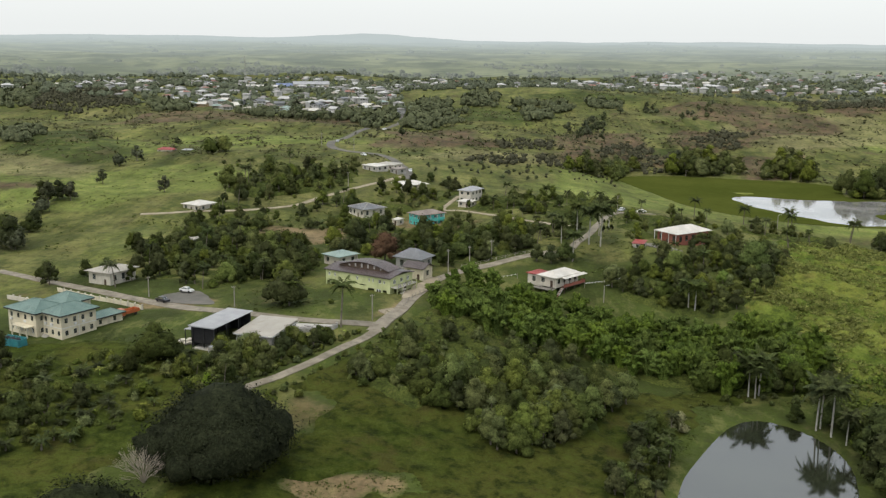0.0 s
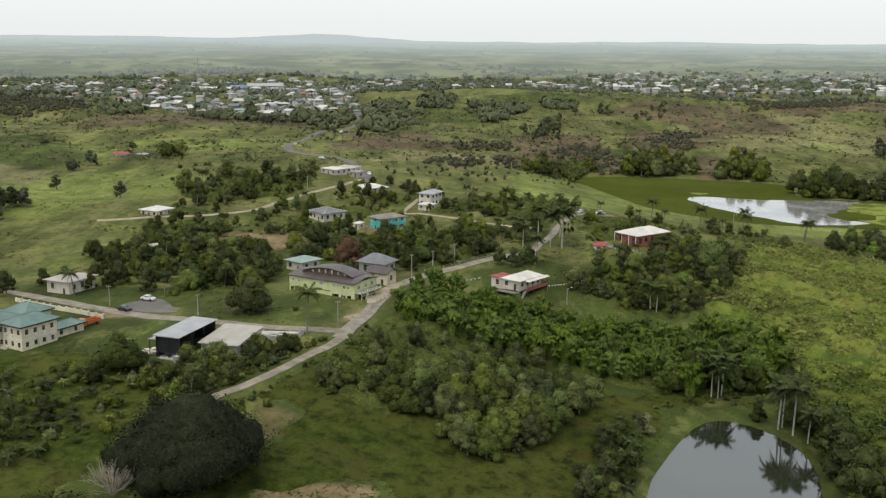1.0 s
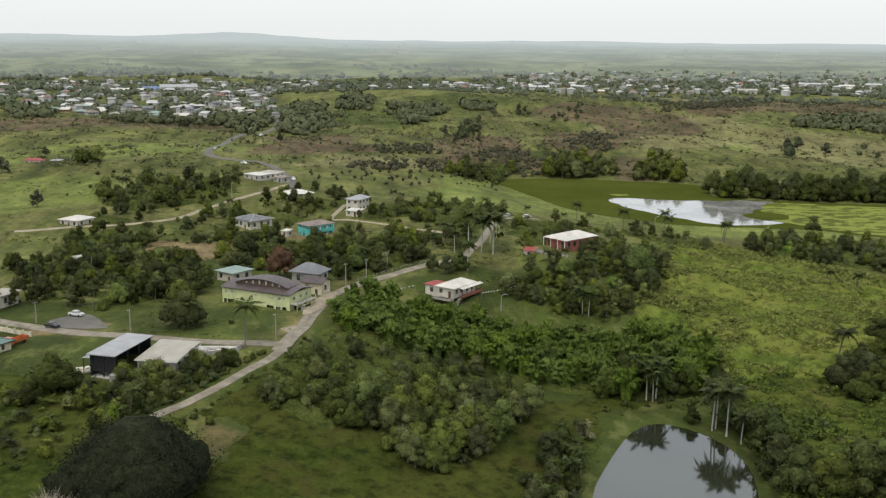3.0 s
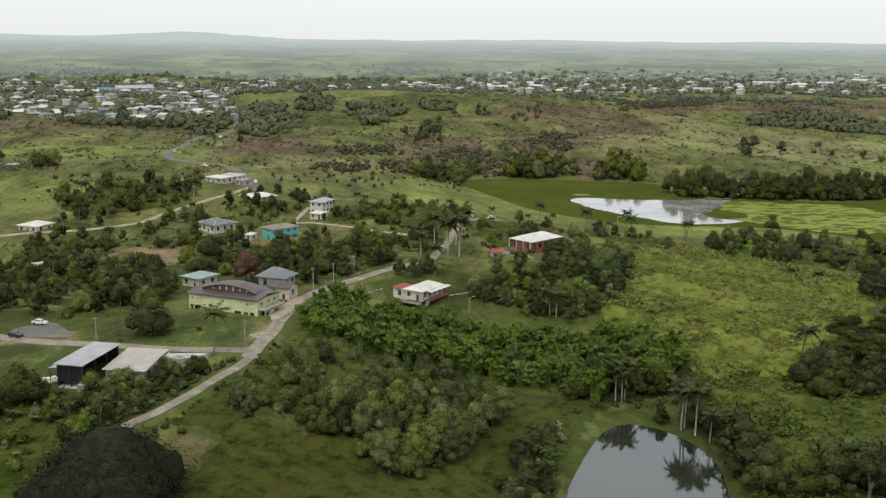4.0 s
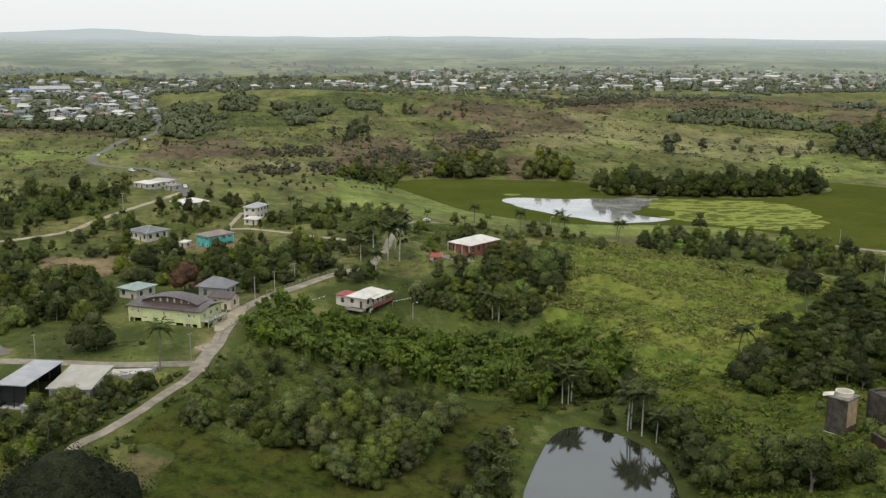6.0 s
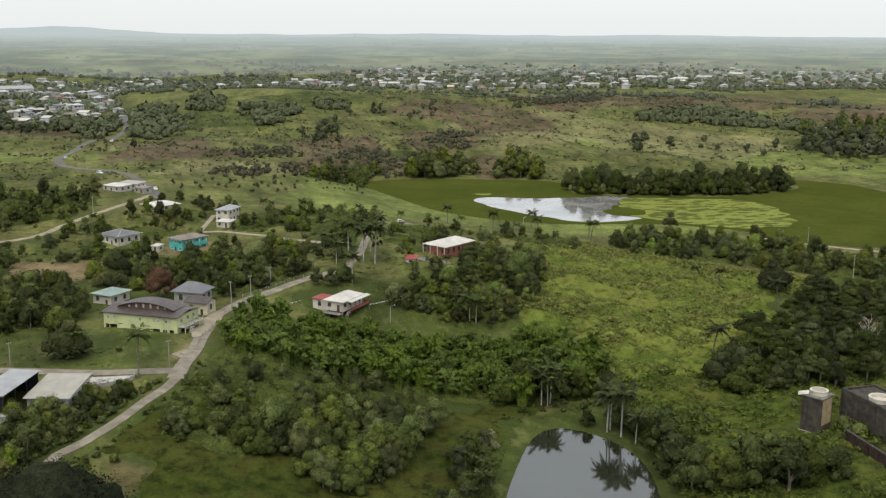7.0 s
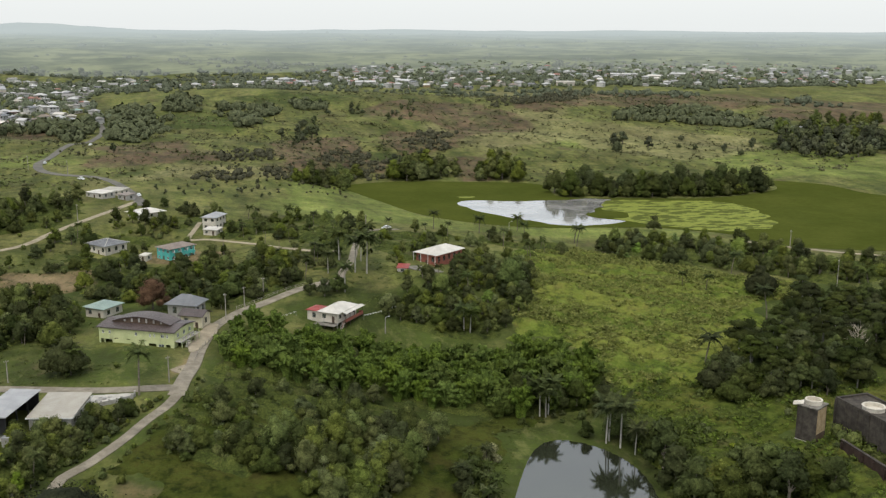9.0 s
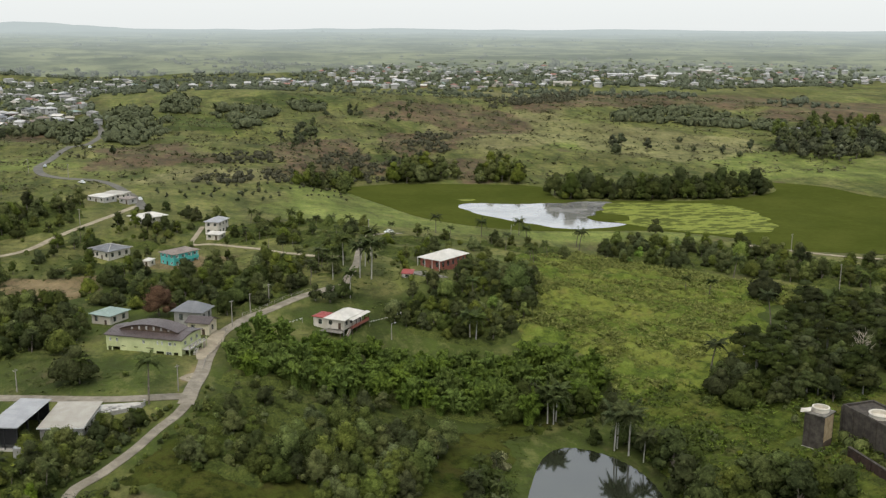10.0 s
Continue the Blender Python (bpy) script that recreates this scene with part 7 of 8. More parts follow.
def bunting(label, a, b, count):
    """A sagging cord of small white pennants between two posts."""
    za, zb = float(ground_height(*a)) + 1.6, float(ground_height(*b)) + 1.6
    ob = thing("bunting", label, "bunting", "", pose(a[0], a[1], za - 1.6, 0, 0, 0))
    s = np.linspace(0, 1, 9)
    cord = np.stack([(b[0] - a[0]) * s, (b[1] - a[1]) * s, 1.6 + (zb - za) * s - 1.2 * s * (1 - s)], 1)
    part("cord", tube(cord, [0.03] * 9, 4), WHITE_FRAME, ob)
    for p in (cord[0], cord[-1]):
        part("post", box(p[0] - 0.05, p[0] + 0.05, p[1] - 0.05, p[1] + 0.05, p[2] - 2.0, p[2] + 0.1), POLE_WOOD, ob)
    for k in range(count):
        c = np.array([np.interp((k + 0.5) / count, s, cord[:, q]) for q in range(3)])
        part("pennant", slab_through([c + (-0.22, 0, 0), c + (0.22, 0, 0), c + (0.0, 0.05, -0.45)], 0.02), WHITE_FRAME, ob)


bunting("cord of small white pennants across the lawn", (38.5, 303), (50, 309), 12)
bunting("cord of small white pennants beside the house", (18, 308), (8, 302), 8)


# ---- planting, patch by patch ----
BAMBOO = [(3, 264), (7, 282), (15, 285), (35, 282), (51, 277), (66, 272), (87, 273), (98, 268), (97, 254), (90, 241), (72, 236), (58, 240), (46, 246), (37, 252), (23, 255), (8, 257)]
THICKET = [(2, 216), (12, 231), (29, 234), (41, 230), (45, 223), (37, 212), (29, 197), (17, 189), (8, 191), (5, 201)]
LOW_SCRUB = [(-14, 244), (-5, 256), (14, 254), (31, 250), (39, 241), (28, 236), (12, 234), (2, 222), (3, 206), (-8, 204), (-17, 209), (-20, 217), (-19, 232)]
ROADSIDE = [(-56, 207), (-52, 226), (-38, 230), (-29, 238), (-22, 237), (-23, 230), (-34, 208), (-42, 199), (-50, 198)]
PLANTATION = [(-110, 216), (-84, 218), (-57, 224), (-56, 205), (-55, 185), (-76, 165), (-100, 180)]
VILLAGE_WEST = [(-106, 315), (-120, 345), (-112, 365), (-97, 376), (-78, 388), (-80, 352), (-60, 345), (-47, 322), (-42, 305), (-46, 288), (-61, 296), (-75, 285), (-92, 300)]
VILLAGE_MID = [(-49, 341), (-55, 377), (-48, 400), (-28, 396), (-6, 388), (10, 380), (22, 345), (21, 333), (2, 322), (-12, 325), (-30, 335)]
RIDGE_WEST = [(-120, 460), (-118, 505), (-66, 520), (-60, 485), (-72, 462), (-100, 446)]
VILLAGE_NORTH = [(2, 427), (6, 460), (20, 480), (40, 470), (62, 460), (79, 440), (62, 420), (46, 378), (36, 350), (30, 346), (22, 380)]
GARDEN = [(44, 309), (54, 318), (67, 326), (79, 331), (92, 338), (104, 350), (119, 368), (106, 332), (94, 307), (78, 288), (59, 289), (48, 298)]
LAKESIDE = [(158, 400), (176, 425), (196, 432), (221, 412), (236, 385), (262, 350), (275, 330), (250, 325), (223, 325), (206, 350), (185, 365), (160, 375)]
ISLAND = [(194, 575), (225, 575), (262, 560), (296, 552), (335, 556), (340, 548), (285, 532), (224, 546), (200, 556)]
FOREST_EAST = [(128, 250), (150, 268), (173, 284), (202, 312), (240, 300), (235, 270), (200, 240), (172, 232), (160, 222), (142, 226), (122, 232)]
SCRUB_EAST = [(90, 224), (110, 238), (125, 240), (141, 226), (137, 200), (170, 190), (150, 165), (110, 170), (92, 188)]

grove(BAMBOO, 5.2, [("bamboo", 1)], (0.72, 1.08), "bamboo thicket")
grove(THICKET, 4.6, [("tree_near", 6), ("bush_near", 1)], (0.75, 1.15), "roadside thicket")
grove(LOW_SCRUB, 3.8, [("bush_near", 5), ("tree_near", 3), ("bush", 1), ("tree_dark", 0.4)], (0.4, 0.85), "roadside scrub", 0.5, 0, 0.8)
grove([(-22, 214), (-17, 232), (-10, 246), (-2, 250), (0, 236), (-3, 222), (-8, 210)], 4.4, [("bush_near", 3), ("tree_near", 2)], (0.5, 0.8), "roadside scrub", 0.5, 0, 0.7)
ROAD_SCRUB = [(-10, 258), (-8, 272), (-6, 286), (0, 300), (10, 299), (16, 290), (8, 282), (3, 264), (8, 256), (-4, 254)]
grove(ROAD_SCRUB, 4.4, [("bush_near", 3), ("bush", 2)], (0.38, 0.62), "roadside scrub", 0.5, 0, 0.7)
grove([(-7, 260), (-6, 276), (-2, 289), (4, 297), (12, 293), (9, 284), (5, 272), (4, 259)], 4.6, [("bamboo", 1)], (0.55, 0.85), "bamboo thicket", 0.4)
grove([(-34, 204), (-27, 216), (-19, 229), (-13, 242), (-8, 240), (-14, 224), (-22, 208), (-29, 202)], 3.0, [("bush_near", 1), ("bush", 1)], (0.25, 0.6), "roadside scrub", 0.5, 0, 0.6)
plant("tree_dark", -3, 210, 0.8)
plant("tree_dark", 1, 206, 0.75)
for x, y, s in ((-3, 216, 0.75), (1.5, 212, 0.8), (5, 207, 0.75), (-6, 213, 0.6)):
    plant("tree_dark", x, y, s, "roadside thicket")
grove(ROADSIDE, 3.0, [("tree", 3), ("banana", 2), ("bush", 3), ("bush_dark", 2), ("bright", 0.3), ("tree_dark", 2)], (0.35, 0.68), "fruit garden")
grove([(-57, 205), (-54, 222), (-46, 226), (-35, 228), (-37, 216), (-46, 205), (-50, 196)], 5.2, [("tree_dark", 3), ("tree", 2), ("coconut", 1)], (0.5, 0.78), "fruit garden", 0.5, 0, 0.85)
grove([(-52, 210), (-47, 222), (-40, 230), (-28, 237), (-25, 236), (-33, 218), (-41, 207)], 4.2, [("young_palm", 3), ("tree", 3), ("banana", 2), ("tree_dark", 1)], (0.35, 0.62), "fruit garden", 0.5, 0, 0.85)
grove(PLANTATION, 3.7, [("young_palm", 5), ("bush_near", 2), ("bush_dark", 3), ("banana", 1), ("tree_dark", 0.5)], (0.5, 1.0), "young plantation", 0.45, 0, 0.85)
grove(VILLAGE_WEST, 6.2, [("tree", 3), ("tree_dark", 4), ("coconut", 1.2), ("bush", 2)], (0.6, 1.05), "village trees", 0.6, 0, 0.7)
grove(VILLAGE_MID, 6.6, [("tree", 3), ("tree_dark", 4), ("coconut", 1), ("bush", 2), ("banana", 0.6)], (0.5, 0.95), "village trees", 0.6, 0, 0.65)
grove([(-71, 317), (-79, 366), (-69, 370), (-51, 341), (-45, 317), (-55, 297), (-67, 292)], 5.6, [("tree", 3), ("tree_dark", 3), ("bush", 3), ("coconut", 0.5), ("banana", 0.6)], (0.5, 0.95), "village trees", 0.45, 0, 0.85)
grove([(-104, 347), (-116, 392), (-100, 416), (-84, 400), (-82, 376), (-78, 346), (-94, 330)], 6.0, [("tree", 3), ("tree_dark", 3), ("bush", 3), ("coconut", 0.6)], (0.5, 0.9), "village trees", 0.45, 0, 0.8)
grove([(-46, 350), (-28, 350), (-3, 355), (11, 358), (22, 336), (10, 330), (-4, 328), (-28, 330), (-43, 338)], 6.0, [("tree_dark", 3), ("tree", 3), ("bush", 2)], (0.55, 0.95), "village trees", 0.6, 0, 0.6)
grove([(-6, 375), (16, 390), (40, 374), (32, 350), (24, 338), (9, 345)], 6.0, [("tree_dark", 2), ("tree", 3), ("coconut", 1), ("bush", 3)], (0.5, 0.95), "village trees", 0.45, 0, 0.8)
grove([(-36, 210), (-29, 222), (-21, 238), (-24, 240), (-33, 226), (-40, 212)], 2.4, [("bush", 4), ("bush_dark", 2), ("banana", 0.5)], (0.35, 0.6), "roadside hedge")
for k, (x, y) in enumerate(spline([(-44, 206.5), (-41.6, 209.5), (-37.8, 213.9), (-31.8, 222.5), (-27, 232.3), (-23.4, 238.5), (-22, 241)], 2.4)):
    plant(("bush", "bush_dark", "bush")[k % 3], x + 0.5 * math.sin(k * 2.1), y, 0.42 + 0.1 * math.sin(k * 1.7), "roadside hedge")
for k, (x, y) in enumerate(spline([(-34, 204), (-31.5, 208), (-25.8, 217.6), (-20.8, 227.8), (-16.6, 236), (-13.8, 243), (-12.5, 250), (-12, 254)], 2.8)):
    plant(("bush_near", "bush", "bush_dark", "bush_near")[k % 4], x + 0.9 * math.sin(k * 2.3), y - 0.5 * math.cos(k * 1.3), 0.38 + 0.14 * math.sin(k * 1.9), "roadside scrub")
grove(RIDGE_WEST, 7.2, [("tree", 5), ("tree_dark", 1.5), ("grove", 0.6), ("bush", 3), ("coconut", 1), ("banana", 0.6)], (0.45, 1.2), "ridge wood", 0.7, 0, 0.95)
grove([(-150, 470), (-145, 540), (-100, 560), (-75, 540), (-110, 470)], 9.0, [("bush", 3), ("tree", 1), ("coconut", 0.6)], (0.4, 0.8), "ridge wood", 0.7, 0, 0.4)
grove([(-118, 446), (-60, 455), (-46, 440), (-60, 410), (-118, 425)], 8.0, [("tree", 2), ("tree_dark", 2), ("bush", 3), ("coconut", 0.8)], (0.5, 0.95), "village trees", 0.45, 0, 0.7)
grove([(-100, 400), (-50, 412), (-50, 390), (-90, 385)], 7.0, [("tree", 2), ("tree_dark", 2), ("bush", 3)], (0.5, 0.9), "village trees", 0.45, 0, 0.6)
grove([(-60, 470), (-46, 500), (-20, 500), (6, 470), (-8, 452), (-24, 448)], 8.5, [("tree", 3), ("tree_dark", 3), ("bush", 3)], (0.55, 1.0), "village trees", 0.45, 0, 0.6)
grove([(-60, 405), (-54, 440), (-40, 470), (0, 480), (16, 440), (14, 415), (-6, 425), (-28, 430), (-34, 402)], 5.6, [("bush", 4), ("tree", 2), ("bush_dark", 2), ("tree_dark", 1), ("banana", 0.6)], (0.45, 0.85), "village gardens", 0.5, 0, 0.6)
grove(VILLAGE_NORTH, 6.0, [("tree", 3), ("tree_dark", 1.5), ("coconut", 2), ("bush", 4), ("bush_dark", 2)], (0.5, 0.85), "village trees", 0.6, 0, 0.55)
grove([(56, 396), (70, 430), (100, 440), (140, 420), (150, 400), (120, 372), (88, 368), (70, 372)], 7.0, [("tree", 3), ("coconut", 1.5), ("bush", 4), ("bush_dark", 2)], (0.5, 0.9), "village trees", 0.45, 0, 0.55)
grove([(52, 345), (60, 366), (88, 374), (98, 356), (84, 338), (66, 330)], 4.6, [("tree", 3), ("bush", 3), ("tree_dark", 1), ("coconut", 0.6)], (0.4, 0.75), "garden trees", 0.5, 0, 0.8)
grove(GARDEN, 4.9, [("tree_dark", 3), ("tree", 4), ("bright", 0.5), ("coconut", 0.6), ("bush", 2)], (0.5, 0.85), "garden trees")
grove(LAKESIDE, 6.2, [("tree", 4), ("tree_dark", 2), ("bright", 0.5), ("bush", 3)], (0.6, 1.05), "lakeside wood", 0.45, 0, 0.9)
for x, y, s in ((64, 240, 0.9), (69, 243, 1.1), (79, 243, 1.1), (85, 240, 1.0), (91, 236, 0.9), (81, 223, 0.6), (88, 221, 0.8), (90, 215, 0.7)):
    plant("tree_dark", x, y, s, "trees beside the pond")
grove(ISLAND, 7.0, [("tall", 1)], (0.45, 1.0), "lake shore wood")
grove([(196, 553), (224, 543), (262, 538), (296, 532), (338, 546), (338, 550), (285, 538), (224, 550), (200, 558)], 5.5, [("bush_dark", 1)], (1.6, 2.4), "lake shore wood", 0.4)
grove([(109, 643), (135, 665), (163, 662), (156, 630), (118, 634)], 9.0, [("grove", 1)], (0.85, 1.25), "far lake grove")
grove([(166, 628), (186, 660), (210, 656), (196, 615)], 9.0, [("grove", 1)], (0.85, 1.25), "far lake grove")
grove([(44, 600), (60, 640), (96, 653), (104, 640), (78, 600)], 9.0, [("grove", 1)], (0.6, 0.95), "far lake grove", 0.5, 0, 0.8)
grove(FOREST_EAST, 6.4, [("flat", 3), ("tree_dark", 6)], (0.65, 1.05), "east wood")
grove(SCRUB_EAST, 5.0, [("bush_near", 5), ("tree_near", 0.7), ("banana", 0.3)], (0.45, 0.8), "pond scrub", 0.45, 0, 0.2)
grove([(419, 667), (469, 749), (540, 720), (500, 642), (430, 650)], 11.0, [("far", 1)], (1.3, 1.8), "hill wood")
grove([(-38, 535), (-10, 575), (18, 585), (46, 560), (26, 524), (-18, 526)], 12.0, [("far", 1)], (0.28, 0.45), "young orchard", 0.25)
grove([(-10, 600), (30, 600), (60, 560), (40, 590)], 13.0, [("far", 1)], (0.3, 0.5), "young orchard", 0.3)
grove([(-46, 262), (-24, 262), (-24, 268), (-46, 270)], 5.0, [("bush", 1)], (0.4, 0.6), "", 0.4, 0, 0.3)
grove([(60, 232), (70, 238), (84, 236), (96, 244), (90, 230), (76, 232)], 3.4, [("bush_near", 1)], (0.4, 0.7), "pond scrub", 0.4, 0, 0.7)

for poly, gap, size in (([(50, 715), (60, 834), (82, 874), (97, 844), (85, 744)], 16, (0.8, 1.25)), ([(101, 918), (112, 1012), (123, 1016), (114, 904)], 16, (0.6, 1.1)), ([(119, 886), (131, 967), (151, 972), (141, 888)], 16, (0.5, 1.0)),
                        ([(158, 876), (175, 964), (206, 975), (186, 881)], 16, (0.6, 1.1)), ([(113, 671), (120, 705), (156, 722), (149, 685)], 11, (0.6, 1.1)), ([(-160, 790), (-195, 930), (-156, 934), (-98, 838), (-95, 790), (-123, 810)], 15, (0.8, 1.3))):
    grove(poly, gap, [("far", 1)], size, "hill wood", 0.6, 0, 0.8)
grove([(150, 588), (159, 625), (177, 628), (172, 590)], 8.5, [("grove", 1)], (0.6, 0.95), "far lake grove", 0.5, 0, 0.9)
grove([(440, 712), (480, 774), (555, 826), (603, 797), (506, 676), (456, 684)], 14, [("grove", 1)], (0.7, 1.1), "hill wood", 0.6, 0, 0.6)
for x, y, s in ((-165, 345, 1.6), (-162, 341, 1.5), (-170, 352, 1.4), (-175, 385, 1.0), (-172, 375, 0.9), (-190, 425, 1.2), (-186, 432, 1.1)):
    plant("tree_dark", x, y, s, "field trees")

for x, y, s in ((-124, 290, 0.75), (-118, 303, 0.7), (-128, 297, 0.8), (-101, 297, 0.55), (-97, 300, 0.6), (-112, 306, 0.7)):
    plant("tree_dark", x, y, s, "trees round the bungalow")

# single trees that stand out
plant("shade_giant", -37, 175, 1.05, pick=0)
plant("shade_giant", -49, 141, 0.95, pick=1)
plant("fan", -47.8, 164, 0.74, label="leafless pale tree beside a huge dark tree")
plant("dead", 168, 237.5, 1.0)
for x, y, s in ((137.2, 187, 1.2), (138.0, 190.5, 1.4), (137.4, 194, 1.1), (138.4, 197, 1.3), (137.6, 200.5, 1.0), (138.6, 203.5, 1.0), (134.5, 191, 0.8), (134.0, 197, 0.7)):
    plant("bush", x, y, s, "bushes against the tank house")
plant("tree_dark", -65, 218, 1.25, pick=1)
plant("bush_dark", -158.5, 569, 3.3, pick=0, label="large round dark thicket on the open slope")
plant("bush_dark", -151, 571, 2.9, pick=1, label="large round dark thicket on the open slope")
plant("tree_dark", -45.4, 265, 1.4, pick=1, label="dark shade tree on the lawn before the hall")
plant("coconut", -44, 263, 0.9)
plant("red", -25.6, 324, 1.0)
plant("tree_dark", -4.6, 318.0, 0.95, label="round dark tree beside the village road")
for x, y, s in ((-50, 303, 1.05), (-56, 306, 1.15), (-61, 299, 0.9), (-52, 312, 1.1), (-47.5, 311, 0.7), (-62, 310, 1.1)):
    plant("tree_dark", x, y, s, "trees behind the hall lawn")
plant("flat", 80.5, 341.0, 0.85, label="flat-topped pale-trunked tree before the red house")
for x, y, s in ((86, 347, 0.8), (83, 337, 0.7), (67, 336, 0.6), (76, 336, 0.65)):
    plant("tree", x, y, s, "trees round the red house")
for x, y, s in ((71.5, 242.5, 1.2), (78.5, 243, 1.25)):
    plant("tree_dark", x, y, s, "trees beside the pond")
for x, y, s in ((24.3, 325.0, 0.7), (28.9, 322.6, 0.75), (33.6, 326.6, 0.75)):
    plant("tree_dark", x, y, s, "trees at the road bend")
for x, y, s in ((49.2, 363.3, 0.5), (52.4, 367.0, 0.55), (50.8, 365.0, 0.45)):
    plant("cypress", x, y, s, "column trees")
plant("tree_dark", -52.1, 227.6, 0.62, label="dark leafy tree before the open shed")
plant("tree", -43.0, 222.0, 0.72, label="rounded green fruit tree before the workshop")
plant("tree_dark", -36.2, 230.0, 0.6, label="narrow dark tree beside the workshop")
plant("bright", 94.5, 326, 1.25, pick=0)
plant("tree_dark", 186.7, 316, 1.45)
plant("tree_dark", 205, 441, 1.1)
for x, y, s in ((73.5, 237, 1.0), (75, 236.5, 0.95), (76.2, 238, 1.05)):
    plant("royal", x, y, s, "royal palms by the pond")
for x, y, s in ((84.0, 218, 1.1), (85.2, 219, 1.0), (86.2, 214.5, 1.15)):
    plant("royal", x, y, s, "royal palms by the pond")
plant("royal", 88.0, 210, 0.8, label="slender royal palm with a thin crown")
for x, y in ((68.1, 292), (69.8, 291)):
    plant("royal", x, y, 1.0, "royal palms in the garden")
for x, y, s in ((42.4, 343, 1.3), (46.2, 341, 1.35), (36, 325, 0.9), (39.5, 362, 1.1), (47, 358, 1.0), (52, 374, 1.05), (33, 344, 0.85)):
    plant("royal", x, y, s, "royal palms along the lane", label="very tall royal palm beside the lane")
for x, y in ((139.7, 455), (133.4, 425), (152.6, 410), (97.4, 452), (157, 424), (118, 446)):
    plant("coconut", x, y, 1.1, "palms by the lake")
for x, y, s in ((195.4, 352, 1.1), (164, 333, 0.7), (168.7, 324, 0.8), (172.8, 290, 1.2), (130.2, 254, 1.3), (218, 298, 1.5)):
    plant("coconut", x, y, s, "palms in the east field")
for x, y, s in ((-26.5, 244.0, 1.3), (-102.6, 288.0, 0.95)):
    plant("coconut", x, y, s)
for x, y, s in ((91, 201, 1.3), (89, 191, 1.35), (92, 209, 1.0), (89, 183, 1.3), (94, 196, 1.2), (103, 183, 1.4), (109, 186, 1.5), (108, 177, 1.4), (97, 181, 1.1), (114, 180, 1.3), (96, 214, 0.8), (121, 180, 1.0)):
    plant("tree_dark", x, y, s, "trees beside the pond")
for x, y, s in ((42, 192, 0.7), (38, 184, 0.8), (36, 178, 0.8), (41, 176, 0.75)):
    plant("tree_near", x, y, s, "trees beside the pond")
for x, y, s in ((41, 180, 0.62), (45, 186, 0.6), (43, 192, 0.62), (47.5, 197, 0.55), (39, 173, 0.7), (36, 187, 0.55)):
    plant("tree_dark", x, y, s, "trees beside the pond")
for x, y, s in ((49.5, 203, 0.6), (46, 192, 0.72), (50.5, 207, 0.5), (40.5, 185, 0.75), (47.5, 199, 0.65), (43.5, 178, 0.7), (38, 180, 0.7)):
    plant("coconut", x, y, s, "palms beside the pond", pick=1)
for x, y, s in ((48, 208, 0.6), (45.5, 203, 0.7), (42, 197, 0.75), (44, 207, 0.6)):
    plant("tree_dark", x, y, s, "trees beside the pond")
for x, y, s in ((51.2, 211, 0.65), (46.5, 209.5, 0.7), (43, 201, 0.75), (48.5, 195, 0.7), (45, 188, 0.75)):
    plant("coconut", x, y, s, "palms beside the pond", pick=0)
plant("pale", 53, 214, 1.1)
for x, y, s in ((-104, 406, 1.0), (-106, 408, 0.8), (-111, 434, 1.0), (-1, 392, 1.1)):
    plant("cypress", x, y, s, "column trees")
for x, y, s in ( (-200, 536, 1.3), (-196, 552, 1.2), (-183, 408, 1.2), (-186, 421, 1.3), (-180, 430, 1.1), (-168, 352, 1.5), (-175, 345, 1.6),
                (-160, 340, 1.3), (-186, 480, 1.0), (-146, 455, 1.0), (-191, 608, 0.8), (-254, 628, 1.0), (311, 730, 1.4), (326, 747, 1.5), (362, 720, 0.7), (371, 710, 0.7), (388, 767, 0.9),
                (338, 725, 1.2), (429, 693, 1.0), (474, 724, 1.1), (418, 706, 1.2), (390, 675, 0.8), (386, 693, 1.0), (300, 700, 1.5), (-60, 680, 0.8)):
    plant("far", x, y, s, "field trees")


# ---- what nobody could count: grasses, scrub and the far woods ----
def scatter(poly, count, rng, clear=1.5):
    xs, ys = [p[0] for p in poly], [p[1] for p in poly]
    x, y = rng.uniform(min(xs), max(xs), count), rng.uniform(min(ys), max(ys), count)
    keep = (shore(poly, x, y) < 0) & (shore(POND, x, y) > clear) & (shore(LAKE, x, y) > clear)
    x, y = x[keep], y[keep]
    near = np.array([near_road(a, b, 3.2) for a, b in zip(x, y)], bool)
    return x[~near], y[~near]


FIELD_EAST = [(118, 398), (150, 405), (190, 350), (182, 310), (164, 296), (140, 272), (118, 250), (97, 246), (103, 270), (96, 290), (84, 300), (96, 312), (110, 345)]


